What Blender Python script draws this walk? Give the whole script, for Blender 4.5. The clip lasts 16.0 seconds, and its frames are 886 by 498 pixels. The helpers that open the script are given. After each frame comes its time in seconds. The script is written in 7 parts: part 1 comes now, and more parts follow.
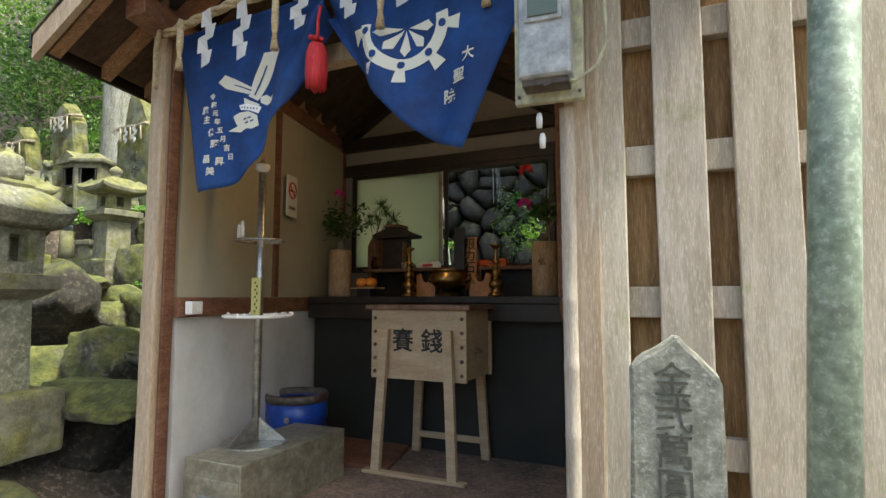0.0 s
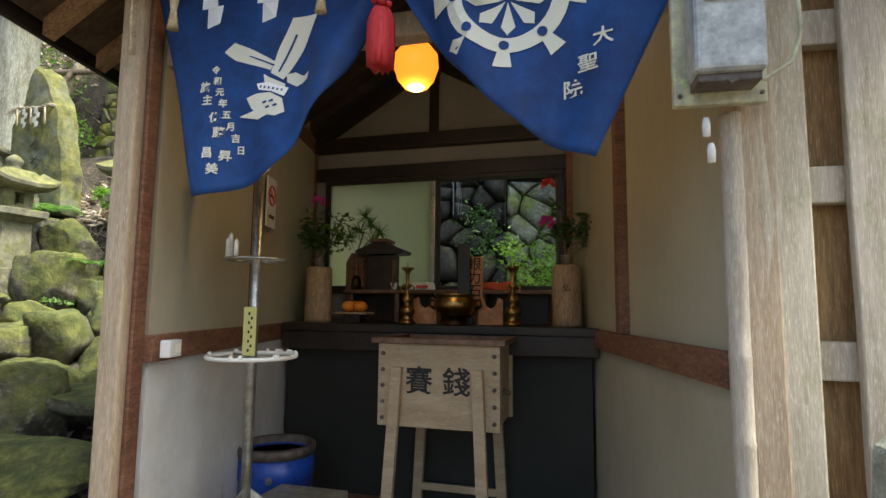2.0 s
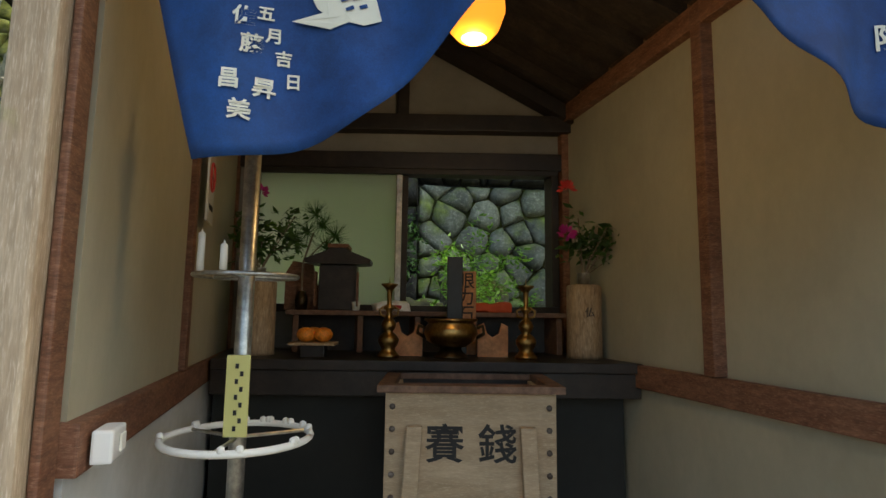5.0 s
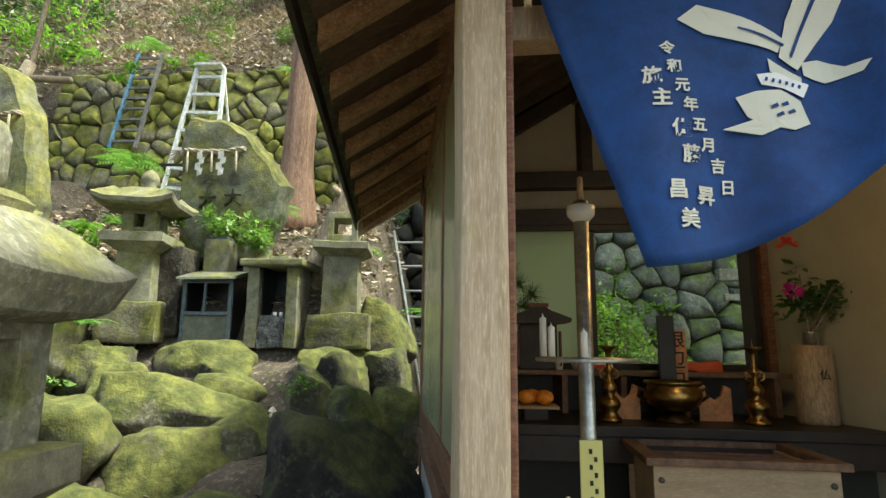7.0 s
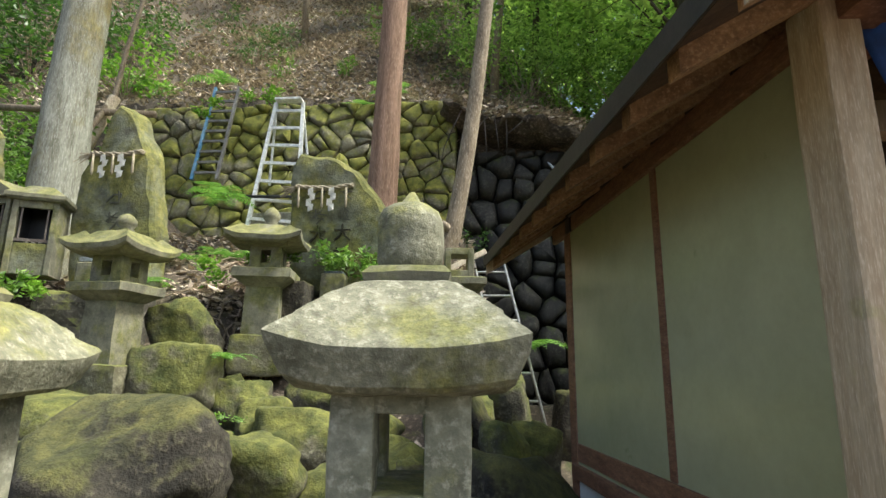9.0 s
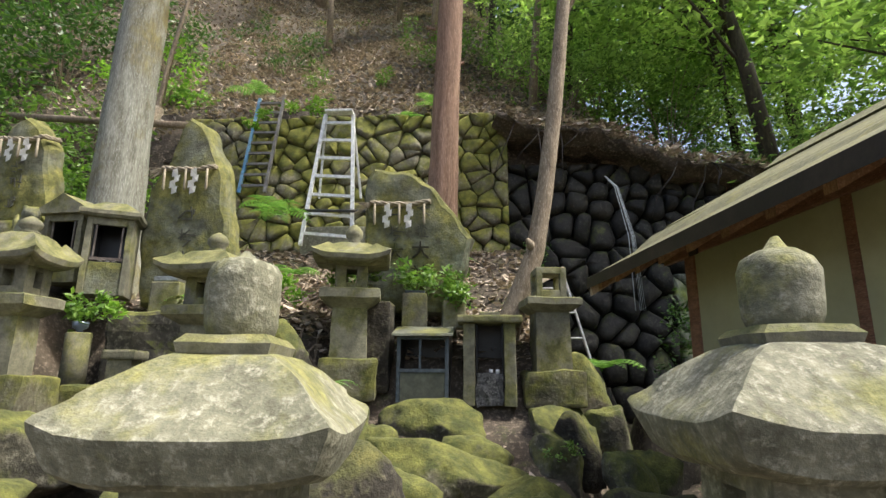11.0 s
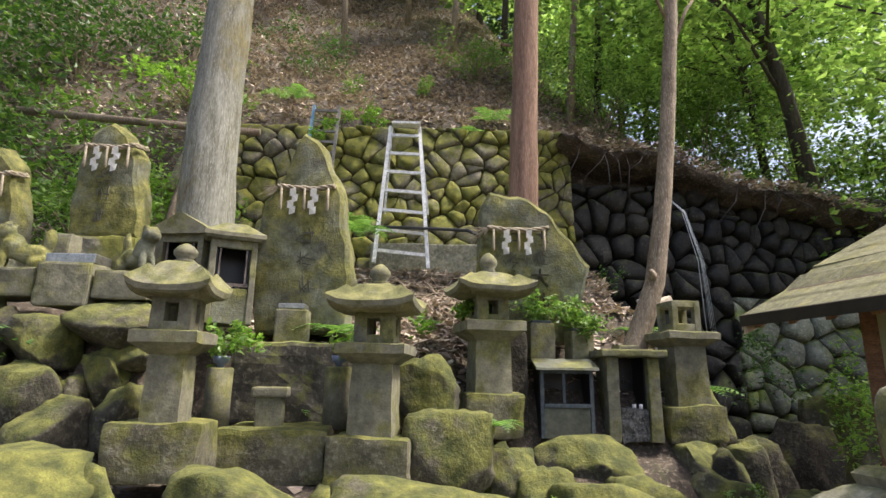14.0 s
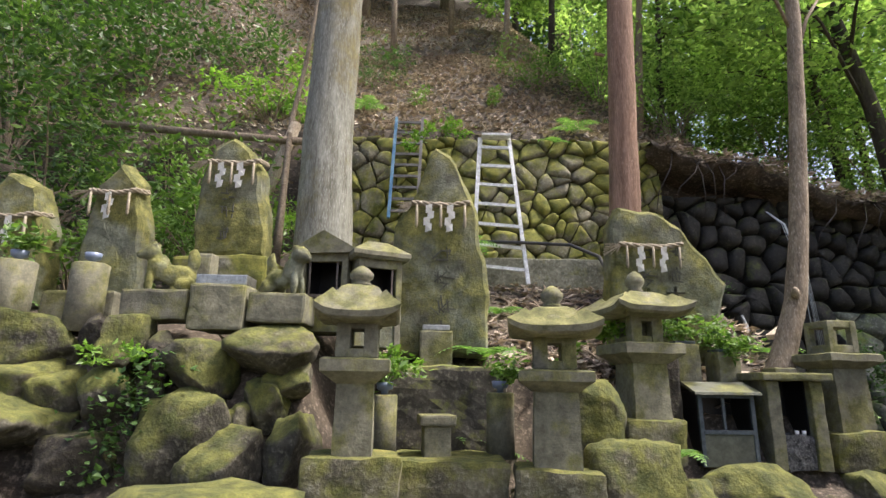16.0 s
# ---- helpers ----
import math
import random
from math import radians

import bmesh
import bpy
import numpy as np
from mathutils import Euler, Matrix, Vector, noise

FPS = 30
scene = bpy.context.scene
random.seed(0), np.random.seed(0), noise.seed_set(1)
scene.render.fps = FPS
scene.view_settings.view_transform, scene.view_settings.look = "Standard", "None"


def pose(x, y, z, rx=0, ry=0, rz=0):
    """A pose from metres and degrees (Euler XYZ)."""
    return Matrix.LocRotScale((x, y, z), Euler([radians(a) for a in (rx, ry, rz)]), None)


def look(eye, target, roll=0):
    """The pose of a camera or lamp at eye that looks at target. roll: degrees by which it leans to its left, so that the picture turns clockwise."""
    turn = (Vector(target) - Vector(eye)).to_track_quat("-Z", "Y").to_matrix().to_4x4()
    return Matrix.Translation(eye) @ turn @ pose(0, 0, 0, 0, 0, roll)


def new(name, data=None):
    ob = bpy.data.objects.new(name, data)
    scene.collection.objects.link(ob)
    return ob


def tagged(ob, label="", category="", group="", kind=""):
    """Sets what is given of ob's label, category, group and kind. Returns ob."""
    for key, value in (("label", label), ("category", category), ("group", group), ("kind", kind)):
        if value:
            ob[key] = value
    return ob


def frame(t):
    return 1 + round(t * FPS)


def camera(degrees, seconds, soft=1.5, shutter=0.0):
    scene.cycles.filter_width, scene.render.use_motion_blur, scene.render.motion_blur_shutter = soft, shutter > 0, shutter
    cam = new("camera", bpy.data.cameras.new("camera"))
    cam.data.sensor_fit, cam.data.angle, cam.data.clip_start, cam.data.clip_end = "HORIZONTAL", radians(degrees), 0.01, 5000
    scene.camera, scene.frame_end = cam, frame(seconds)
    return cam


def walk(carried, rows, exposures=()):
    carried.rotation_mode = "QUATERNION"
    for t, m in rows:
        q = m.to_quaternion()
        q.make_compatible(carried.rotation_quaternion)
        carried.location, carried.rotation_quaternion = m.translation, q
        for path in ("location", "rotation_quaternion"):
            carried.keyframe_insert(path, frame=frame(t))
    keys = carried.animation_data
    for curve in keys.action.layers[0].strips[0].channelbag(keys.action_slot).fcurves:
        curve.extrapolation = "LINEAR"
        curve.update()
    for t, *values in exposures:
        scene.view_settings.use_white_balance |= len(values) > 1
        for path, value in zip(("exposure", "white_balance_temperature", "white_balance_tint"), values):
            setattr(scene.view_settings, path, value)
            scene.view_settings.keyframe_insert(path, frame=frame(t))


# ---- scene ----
cam = camera(78.2, 16.0)
METRES, EYE, TILT, LEAN, TURN = 7.0, 1.3, 0.0, 0.0, 22.0
ROWS = [
    (0.0, 0.0, 0.0, 0.0, -0.0, 5.07, -0.01),
    (0.5, -0.0148, 0.0287, 0.0001, -0.21, 4.99, -0.09),
    (1.0, -0.0291, 0.0478, 0.0063, -1.44, 5.19, -0.18),
    (1.5, -0.056, 0.064, 0.0069, -3.85, 5.69, -0.31),
    (2.0, -0.0836, 0.0753, 0.0166, -9.52, 6.0, -0.59),
    (2.5, -0.1039, 0.0992, 0.0138, -14.23, 6.12, -0.49),
    (3.0, -0.1179, 0.1215, 0.0233, -18.06, 6.24, -0.67),
    (5.5, -0.1807, 0.2214, 0.0308, -25.84, 6.99, -0.76),
    (6.0, -0.2044, 0.2324, 0.0334, -22.45, 7.43, -0.66),
    (6.5, -0.2352, 0.2305, 0.0468, -20.14, 8.68, -0.76),
    (7.0, -0.2599, 0.2372, 0.0472, -18.47, 10.35, -0.63),
    (7.5, -0.2938, 0.2484, 0.0487, -17.93, 11.22, -0.78),
    (8.0, -0.3249, 0.253, 0.0558, -17.95, 11.52, -0.75),
    (8.5, -0.3613, 0.2534, 0.0563, -17.88, 12.03, -0.76),
    (9.0, -0.3876, 0.2542, 0.0612, -17.83, 12.25, -0.73),
    (9.5, -0.4154, 0.2723, 0.0659, -17.91, 12.17, -0.74),
    (10.0, -0.4352, 0.2854, 0.0711, -18.09, 12.54, -0.7),
    (12.5, -0.5871, 0.3402, 0.0911, -20.21, 13.28, -0.81),
    (13.0, -0.622, 0.3477, 0.0996, -21.43, 13.31, -0.89),
    (13.5, -0.653, 0.3708, 0.1014, -22.65, 13.16, -0.82),
    (14.0, -0.6812, 0.3891, 0.1112, -23.68, 13.11, -0.86),
    (14.5, -0.7098, 0.4026, 0.1127, -23.76, 13.38, -0.75),
    (15.0, -0.7509, 0.4165, 0.1195, -23.79, 13.8, -0.92),
    (15.5, -0.7833, 0.4415, 0.1197, -23.59, 13.86, -0.87),
    (16.0, -0.8113, 0.4655, 0.126, -22.88, 13.87, -0.86),
]
walk(cam, [(t, pose(0, 0, EYE, TILT, LEAN, TURN) @ pose(METRES * x, METRES * y, METRES * z, 90 + pitch, roll, yaw)) for t, x, y, z, yaw, pitch, roll in ROWS],
     [(0.0, 1.3, 6150, 4), (3.0, 1.3, 6150, 4), (5.5, 1.3, 6250, -2), (7.0, 1.45, 6400, -4), (8.0, 1.4, 6400, 0), (9.0, 1.06, 6250, 4), (9.6, 0.95, 6300, 4), (10.2, 0.93, 6300, 6), (12.0, 0.97, 6400, 14), (13.0, 0.98, 6400, 15), (16.0, 1.05, 6300, 17)])
# ---------------- world and light ----------------
world = bpy.data.worlds.new("world")
scene.world = world
world.use_nodes = True
wn = world.node_tree
sky = wn.nodes.new("ShaderNodeTexSky")
sky.sky_type, sky.sun_disc = "NISHITA", False
sky.sun_elevation, sky.sun_rotation = radians(61), radians(98)
sky.dust_density, sky.ozone_density, sky.air_density = 6.0, 0.5, 1.0
wn.links.new(sky.outputs[0], wn.nodes["Background"].inputs[0])
wn.nodes["Background"].inputs[1].default_value = 0.15
sun = new("sun", bpy.data.lights.new("sun", "SUN"))
sun.data.energy, sun.data.angle, sun.data.color = 3.5, radians(8), (1.0, 0.95, 0.84)
sun.matrix_world = look((6.0, 2.0, 13.0), (-1.0, 3.0, 0.0))
bulb_light = new("bulb_light", bpy.data.lights.new("bulb_light", "POINT"))
bulb_light.data.energy, bulb_light.data.shadow_soft_size, bulb_light.data.color = 2.3, 0.05, (1.0, 0.62, 0.25)
bulb_light.location = (-1.40, 2.62, 2.36)


# ---------------- materials ----------------
def mat(name, rough=0.8, metal=0.0):
    m = bpy.data.materials.new(name)
    m.use_nodes = True
    b = m.node_tree.nodes["Principled BSDF"]
    b.inputs["Roughness"].default_value, b.inputs["Metallic"].default_value = rough, metal
    return m, m.node_tree, b


def rgb(c):
    return (c[0], c[1], c[2], 1.0)


def noise_node(t, scale, vec, detail=6.0, rough=0.6):
    n = t.nodes.new("ShaderNodeTexNoise")
    n.inputs["Scale"].default_value, n.inputs["Detail"].default_value, n.inputs["Roughness"].default_value = scale, detail, rough
    t.links.new(vec, n.inputs["Vector"])
    return n.outputs[0]


def ramp(t, fac, lo, hi, a=(0, 0, 0), b=(1, 1, 1)):
    r = t.nodes.new("ShaderNodeValToRGB")
    r.color_ramp.elements[0].position, r.color_ramp.elements[1].position = lo, hi
    r.color_ramp.elements[0].color, r.color_ramp.elements[1].color = rgb(a), rgb(b)
    t.links.new(fac, r.inputs[0])
    return r.outputs[0]


def mix(t, fac, a, b, mode="MIX"):
    n = t.nodes.new("ShaderNodeMix")
    n.data_type, n.blend_type = "RGBA", mode
    for sock, v in ((n.inputs[0], fac), (n.inputs[6], a), (n.inputs[7], b)):
        if isinstance(v, (int, float)):
            sock.default_value = v
        elif isinstance(v, tuple):
            sock.default_value = rgb(v)
        else:
            t.links.new(v, sock)
    return n.outputs[2]


def math_node(t, op, a, b):
    n = t.nodes.new("ShaderNodeMath")
    n.operation = op
    for sock, v in ((n.inputs[0], a), (n.inputs[1], b)):
        if isinstance(v, (int, float)):
            sock.default_value = v
        else:
            t.links.new(v, sock)
    return n.outputs[0]


def surface(name, c1, c2, c3=None, scale=6.0, fine=60.0, rough=0.85, bump=0.3, moss=0.0, moss_c=((0.07, 0.10, 0.012), (0.16, 0.17, 0.03)),
            metal=0.0, vary=0.0, stretch=(1, 1, 1), up=0.5, dist=0.01, moss_scale=5.0, grain=0.55):
    """Two-scale stained surface; moss grows where the surface looks up and in patches."""
    m, t, b = mat(name, rough, metal)
    geo = t.nodes.new("ShaderNodeNewGeometry")
    mp = t.nodes.new("ShaderNodeMapping")
    mp.inputs["Scale"].default_value = stretch
    t.links.new(geo.outputs["Position"], mp.inputs["Vector"])
    vec = mp.outputs[0]
    big, small = noise_node(t, scale, vec), noise_node(t, fine, vec, 4.0, 0.7)
    col = mix(t, ramp(t, big, 0.35, 0.65), c1, c2)
    mid = noise_node(t, scale * 3.7, vec, 5.0, 0.65)
    col = mix(t, min(1.0, grain * 1.5), col, ramp(t, mid, 0.36, 0.66, (0.62, 0.62, 0.60), (1.22, 1.22, 1.18)), "MULTIPLY")
    if c3:
        col = mix(t, ramp(t, small, 0.52, 0.72), col, c3)
    col = mix(t, grain, col, ramp(t, small, 0.25, 0.75, (0.45, 0.45, 0.45), (1.3, 1.3, 1.3)), "MULTIPLY")
    if vary:
        info = t.nodes.new("ShaderNodeObjectInfo")
        lo, hi = 1 - vary, 1 + vary
        col = mix(t, 1.0, col, ramp(t, info.outputs["Random"], 0.0, 1.0, (lo, lo, lo), (hi, hi, hi * 0.94)), "MULTIPLY")
    if moss:
        sep = t.nodes.new("ShaderNodeSeparateXYZ")
        t.links.new(geo.outputs["Normal"], sep.inputs[0])
        patch = noise_node(t, moss_scale, geo.outputs["Position"], 5.0, 0.65)
        s = math_node(t, "ADD", math_node(t, "MULTIPLY", sep.outputs[2], up * 0.3), patch)
        fac = ramp(t, s, 0.72 - 0.34 * moss, 0.86 - 0.34 * moss)
        tuft = noise_node(t, 120.0, geo.outputs["Position"], 3.0, 0.7)
        shade = noise_node(t, 9.0, geo.outputs["Position"], 4.0, 0.6)
        mc = mix(t, ramp(t, shade, 0.35, 0.65), moss_c[0], moss_c[1])
        mc = mix(t, 0.7, mc, ramp(t, mid, 0.36, 0.68, (0.45, 0.47, 0.45), (1.25, 1.22, 1.15)), "MULTIPLY")
        mc = mix(t, 0.6, mc, ramp(t, tuft, 0.3, 0.7, (0.4, 0.4, 0.4), (1.4, 1.4, 1.4)), "MULTIPLY")
        col = mix(t, fac, col, mc)
    t.links.new(col, b.inputs["Base Color"])
    bp = t.nodes.new("ShaderNodeBump")
    bp.inputs["Strength"].default_value, bp.inputs["Distance"].default_value = bump, dist
    t.links.new(mix(t, 0.5, big, small), bp.inputs["Height"])
    t.links.new(bp.outputs[0], b.inputs["Normal"])
    return m


def plain(name, c, rough=0.5, metal=0.0, emit=0.0):
    m, t, b = mat(name, rough, metal)
    b.inputs["Base Color"].default_value = rgb(c)
    if emit:
        b.inputs["Emission Color"].default_value, b.inputs["Emission Strength"].default_value = rgb(c), emit
    return m


def leafy(name, c1, c2, gloss=0.45, trans=0.35):
    """Leaves: each one its own green, lit through from behind."""
    m, t, b = mat(name, gloss)
    geo = t.nodes.new("ShaderNodeNewGeometry")
    col = mix(t, geo.outputs["Random Per Island"], c1, c2)
    t.links.new(col, b.inputs["Base Color"])
    tr = t.nodes.new("ShaderNodeBsdfTranslucent")
    t.links.new(mix(t, 1.0, col, (1.35, 1.5, 0.95), "MULTIPLY"), tr.inputs[0])
    ms = t.nodes.new("ShaderNodeMixShader")
    ms.inputs[0].default_value = trans
    t.links.new(b.outputs[0], ms.inputs[1])
    t.links.new(tr.outputs[0], ms.inputs[2])
    t.links.new(ms.outputs[0], t.nodes["Material Output"].inputs[0])
    return m


STONE = surface("lantern_stone", (0.15, 0.145, 0.105), (0.25, 0.24, 0.18), None, 4, 60, 0.94, 0.8, moss=0.72,
                moss_c=((0.115, 0.12, 0.042), (0.215, 0.208, 0.08)), vary=0.14, up=0.5, moss_scale=4.0)
PALE_STONE = surface("pale_stone", (0.17, 0.17, 0.122), (0.28, 0.278, 0.218), (0.35, 0.345, 0.28), 6, 38, 0.92, 0.7, moss=0.48,
                     moss_c=((0.15, 0.16, 0.06), (0.27, 0.26, 0.09)), vary=0.1, up=0.3)
CAP_STONE = surface("lichened_cap_stone", (0.145, 0.143, 0.10), (0.25, 0.246, 0.18), (0.335, 0.33, 0.26), 7, 46, 0.93, 0.9, moss=0.60,
                    moss_c=((0.135, 0.142, 0.052), (0.235, 0.23, 0.085)), vary=0.08, up=0.25, moss_scale=4.5, dist=0.012)
BASE_STONE = surface("mossy_base_stone", (0.075, 0.068, 0.045), (0.16, 0.15, 0.10), (0.21, 0.20, 0.15), 4, 34, 0.94, 0.9, moss=0.74,
                     moss_c=((0.075, 0.085, 0.018), (0.175, 0.17, 0.04)), vary=0.15, up=0.7, moss_scale=3.0, dist=0.02)
ROCK = surface("mossy_rock", (0.035, 0.032, 0.022), (0.115, 0.105, 0.078), (0.175, 0.165, 0.125), 3.5, 26, 0.93, 1.0, moss=0.80,
               moss_c=((0.055, 0.066, 0.014), (0.155, 0.158, 0.036)), vary=0.3, up=0.75, moss_scale=3.0, dist=0.025)
# wet stone, its colour lowered further for shade under bank and canopy
DARK_ROCK = surface("wet_shade_darkened_rock", (0.010, 0.0095, 0.008), (0.030, 0.028, 0.023), (0.060, 0.056, 0.046), 3.0, 25, 0.75, 1.0, moss=0.32,
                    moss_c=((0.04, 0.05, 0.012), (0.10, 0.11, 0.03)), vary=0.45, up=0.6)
WALL_STONE = surface("mossy_wall_stone", (0.13, 0.12, 0.09), (0.27, 0.25, 0.18), (0.34, 0.32, 0.25), 3.0, 30, 0.93, 0.6, moss=0.95,
                     moss_c=((0.11, 0.125, 0.02), (0.27, 0.26, 0.05)), vary=0.3, up=0.4, moss_scale=2.0)
DAMP_STONE = surface("damp_mossy_stone", (0.10, 0.105, 0.08), (0.22, 0.23, 0.185), (0.28, 0.29, 0.24), 2.5, 30, 0.7, 0.9, moss=0.66,
                     moss_c=((0.09, 0.13, 0.022), (0.24, 0.29, 0.06)), vary=0.35, up=0.4, moss_scale=1.5)
MONUMENT = surface("monument_stone", (0.10, 0.10, 0.07), (0.235, 0.25, 0.185), None, 4, 45, 0.92, 1.0, moss=0.92,
                   moss_c=((0.09, 0.097, 0.025), (0.235, 0.225, 0.065)), vary=0.15, up=0.5, moss_scale=2.2, dist=0.02)
SOIL = surface("leaf_litter_soil", (0.035, 0.028, 0.020), (0.105, 0.082, 0.058), (0.22, 0.178, 0.135), 2.0, 28, 0.97, 0.8, moss=0.08,
               moss_c=((0.05, 0.065, 0.02), (0.12, 0.13, 0.04)), up=0.4, dist=0.03)
# brown rock with some moss; shade on its sides is put into the colour
SHADE_BROWN_ROCK = surface("shade_darkened_brown_rock", (0.014, 0.012, 0.009), (0.05, 0.043, 0.032), (0.095, 0.085, 0.06), 4.0, 24, 0.93, 1.0, moss=0.34,
                     moss_c=((0.04, 0.044, 0.012), (0.11, 0.107, 0.03)), vary=0.2, up=1.1, moss_scale=3.0, dist=0.03)
CARVED_STONE = surface("carved_grey_stone", (0.02, 0.02, 0.022), (0.16, 0.16, 0.16), (0.22, 0.22, 0.21), 22, 60, 0.9, 1.0, dist=0.02)
GREY_BOARD = surface("green_grey_board", (0.085, 0.092, 0.07), (0.13, 0.138, 0.10), None, 3, 40, 0.8, 0.2, moss=0.45, moss_c=((0.10, 0.11, 0.03), (0.17, 0.17, 0.06)), moss_scale=5.0)
MOSS_JOINT = surface("moss_in_the_joints", (0.035, 0.036, 0.012), (0.12, 0.12, 0.03), None, 5, 40, 0.97, 0.8, moss=0.6)
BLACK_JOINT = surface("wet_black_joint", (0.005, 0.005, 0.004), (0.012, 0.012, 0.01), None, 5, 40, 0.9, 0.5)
CREVICE = surface("dark_crevice", (0.014, 0.013, 0.008), (0.04, 0.037, 0.018), None, 4, 30, 0.97, 0.6, moss=0.5)
POST_WOOD = surface("weathered_post_wood", (0.40, 0.29, 0.18), (0.52, 0.41, 0.28), (0.60, 0.50, 0.37), 5, 50, 0.8, 0.25, moss=0.2,
                    moss_c=((0.30, 0.30, 0.09), (0.38, 0.36, 0.14)), stretch=(6, 6, 0.6), up=0.0, grain=0.25, moss_scale=2.5)
FENCE_WOOD = surface("grey_fence_wood", (0.42, 0.35, 0.26), (0.55, 0.48, 0.39), (0.64, 0.58, 0.50), 4, 45, 0.85, 0.25, moss=0.24,
                     moss_c=((0.33, 0.36, 0.13), (0.40, 0.42, 0.18)), vary=0.1, stretch=(6, 6, 0.7), up=0.0, grain=0.25, moss_scale=2.5)
BACK_WOOD = surface("brown_back_boards", (0.30, 0.17, 0.07), (0.42, 0.26, 0.12), (0.46, 0.31, 0.17), 3, 40, 0.85, 0.2, vary=0.1, stretch=(5, 5, 0.5))
RED_WOOD = surface("red_brown_beam_wood", (0.16, 0.065, 0.035), (0.25, 0.12, 0.07), (0.29, 0.16, 0.10), 5, 60, 0.65, 0.2, vary=0.1, stretch=(1, 1, 4))
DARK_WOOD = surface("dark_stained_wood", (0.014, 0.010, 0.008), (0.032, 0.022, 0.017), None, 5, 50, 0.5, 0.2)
# board colour lowered to hold the shadow between the rafters
SHEATHING = surface("shade_toned_roof_boards", (0.065, 0.036, 0.023), (0.11, 0.065, 0.042), None, 4, 45, 0.85, 0.25, stretch=(2, 4, 2))
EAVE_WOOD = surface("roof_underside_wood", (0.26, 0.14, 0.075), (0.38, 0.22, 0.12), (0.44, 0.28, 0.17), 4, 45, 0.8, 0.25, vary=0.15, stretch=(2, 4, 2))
ROOF_TOP = surface("grey_green_shingle", (0.12, 0.12, 0.065), (0.19, 0.185, 0.105), (0.24, 0.23, 0.15), 4, 50, 0.9, 0.4, moss=0.3,
                   moss_c=((0.15, 0.15, 0.05), (0.24, 0.22, 0.09)), vary=0.1)
OUTER_PANEL = surface("glossy_painted_outer_board", (0.31, 0.305, 0.185), (0.38, 0.37, 0.235), None, 1.3, 30, 0.24, 0.04, moss=0.08,
                      moss_c=((0.15, 0.18, 0.07), (0.19, 0.21, 0.09)), up=0.0, grain=0.1)
PANEL = surface("painted_wall_board", (0.38, 0.345, 0.24), (0.45, 0.41, 0.29), None, 1.3, 30, 0.7, 0.05, moss=0.06,
                moss_c=((0.33, 0.36, 0.20), (0.40, 0.42, 0.26)), up=0.0, stretch=(1, 1, 0.6), grain=0.1)
OUTER_PANEL.node_tree.nodes["Principled BSDF"].inputs["Specular IOR Level"].default_value = 0.9
PANEL_LOW = surface("pale_lower_board", (0.58, 0.57, 0.52), (0.72, 0.72, 0.70), None, 2.0, 30, 0.6, 0.05, moss=0.1,
                    moss_c=((0.40, 0.40, 0.16), (0.46, 0.45, 0.2)), up=0.0, grain=0.1)
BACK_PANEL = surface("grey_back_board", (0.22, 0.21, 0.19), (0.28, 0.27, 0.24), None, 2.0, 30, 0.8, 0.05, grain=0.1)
ALTAR_BASE = surface("dark_green_grey_board", (0.014, 0.015, 0.012), (0.028, 0.029, 0.025), None, 1.5, 20, 0.7, 0.08, grain=0.15)
CONCRETE = surface("floor_concrete", (0.17, 0.12, 0.09), (0.27, 0.19, 0.14), (0.32, 0.25, 0.2), 3, 40, 0.9, 0.3)
BOX_WOOD = surface("offering_box_wood", (0.40, 0.29, 0.17), (0.50, 0.38, 0.24), (0.54, 0.43, 0.28), 3, 50, 0.65, 0.12, stretch=(1, 3, 6), grain=0.2)
BOX_RIM = surface("worn_brown_rim", (0.14, 0.075, 0.045), (0.24, 0.14, 0.09), None, 5, 40, 0.6, 0.15)
BRASS = surface("aged_brass", (0.30, 0.18, 0.06), (0.48, 0.31, 0.11), None, 8, 60, 0.32, 0.1, metal=1.0)
DARK_BRASS = surface("dark_bronze", (0.05, 0.035, 0.02), (0.12, 0.08, 0.04), None, 8, 60, 0.4, 0.1, metal=0.9)
STEEL = surface("brushed_steel", (0.42, 0.42, 0.39), (0.55, 0.55, 0.52), None, 6, 80, 0.38, 0.08, metal=0.9)
BOX_METAL = surface("dull_metal_box", (0.36, 0.34, 0.25), (0.46, 0.43, 0.33), None, 4, 50, 0.45, 0.08, metal=0.6)
ALUMINIUM = surface("aluminium", (0.74, 0.75, 0.74), (0.86, 0.87, 0.86), None, 6, 60, 0.4, 0.06, metal=0.12)
BLUE_METAL = surface("faded_blue_metal", (0.10, 0.25, 0.42), (0.20, 0.36, 0.50), None, 6, 40, 0.5, 0.1, metal=0.3)
GREY_METAL = surface("dull_grey_steel", (0.16, 0.15, 0.14), (0.28, 0.27, 0.26), None, 8, 50, 0.6, 0.15, metal=0.3)
RUST_METAL = surface("dark_rusted_steel", (0.10, 0.08, 0.07), (0.20, 0.17, 0.15), None, 8, 50, 0.6, 0.2, metal=0.4)
GREEN_PIPE = surface("green_grey_painted_pipe", (0.26, 0.33, 0.24), (0.36, 0.42, 0.32), (0.45, 0.50, 0.42), 5, 40, 0.45, 0.08)
CLOTH = surface("indigo_cloth", (0.003, 0.036, 0.165), (0.006, 0.058, 0.23), None, 3, 300, 0.75, 0.05, dist=0.001)
CLOTH_WHITE = plain("cloth_print_white", (0.68, 0.67, 0.56), 0.85)
PAPER = plain("white_paper", (0.85, 0.85, 0.82), 0.8)
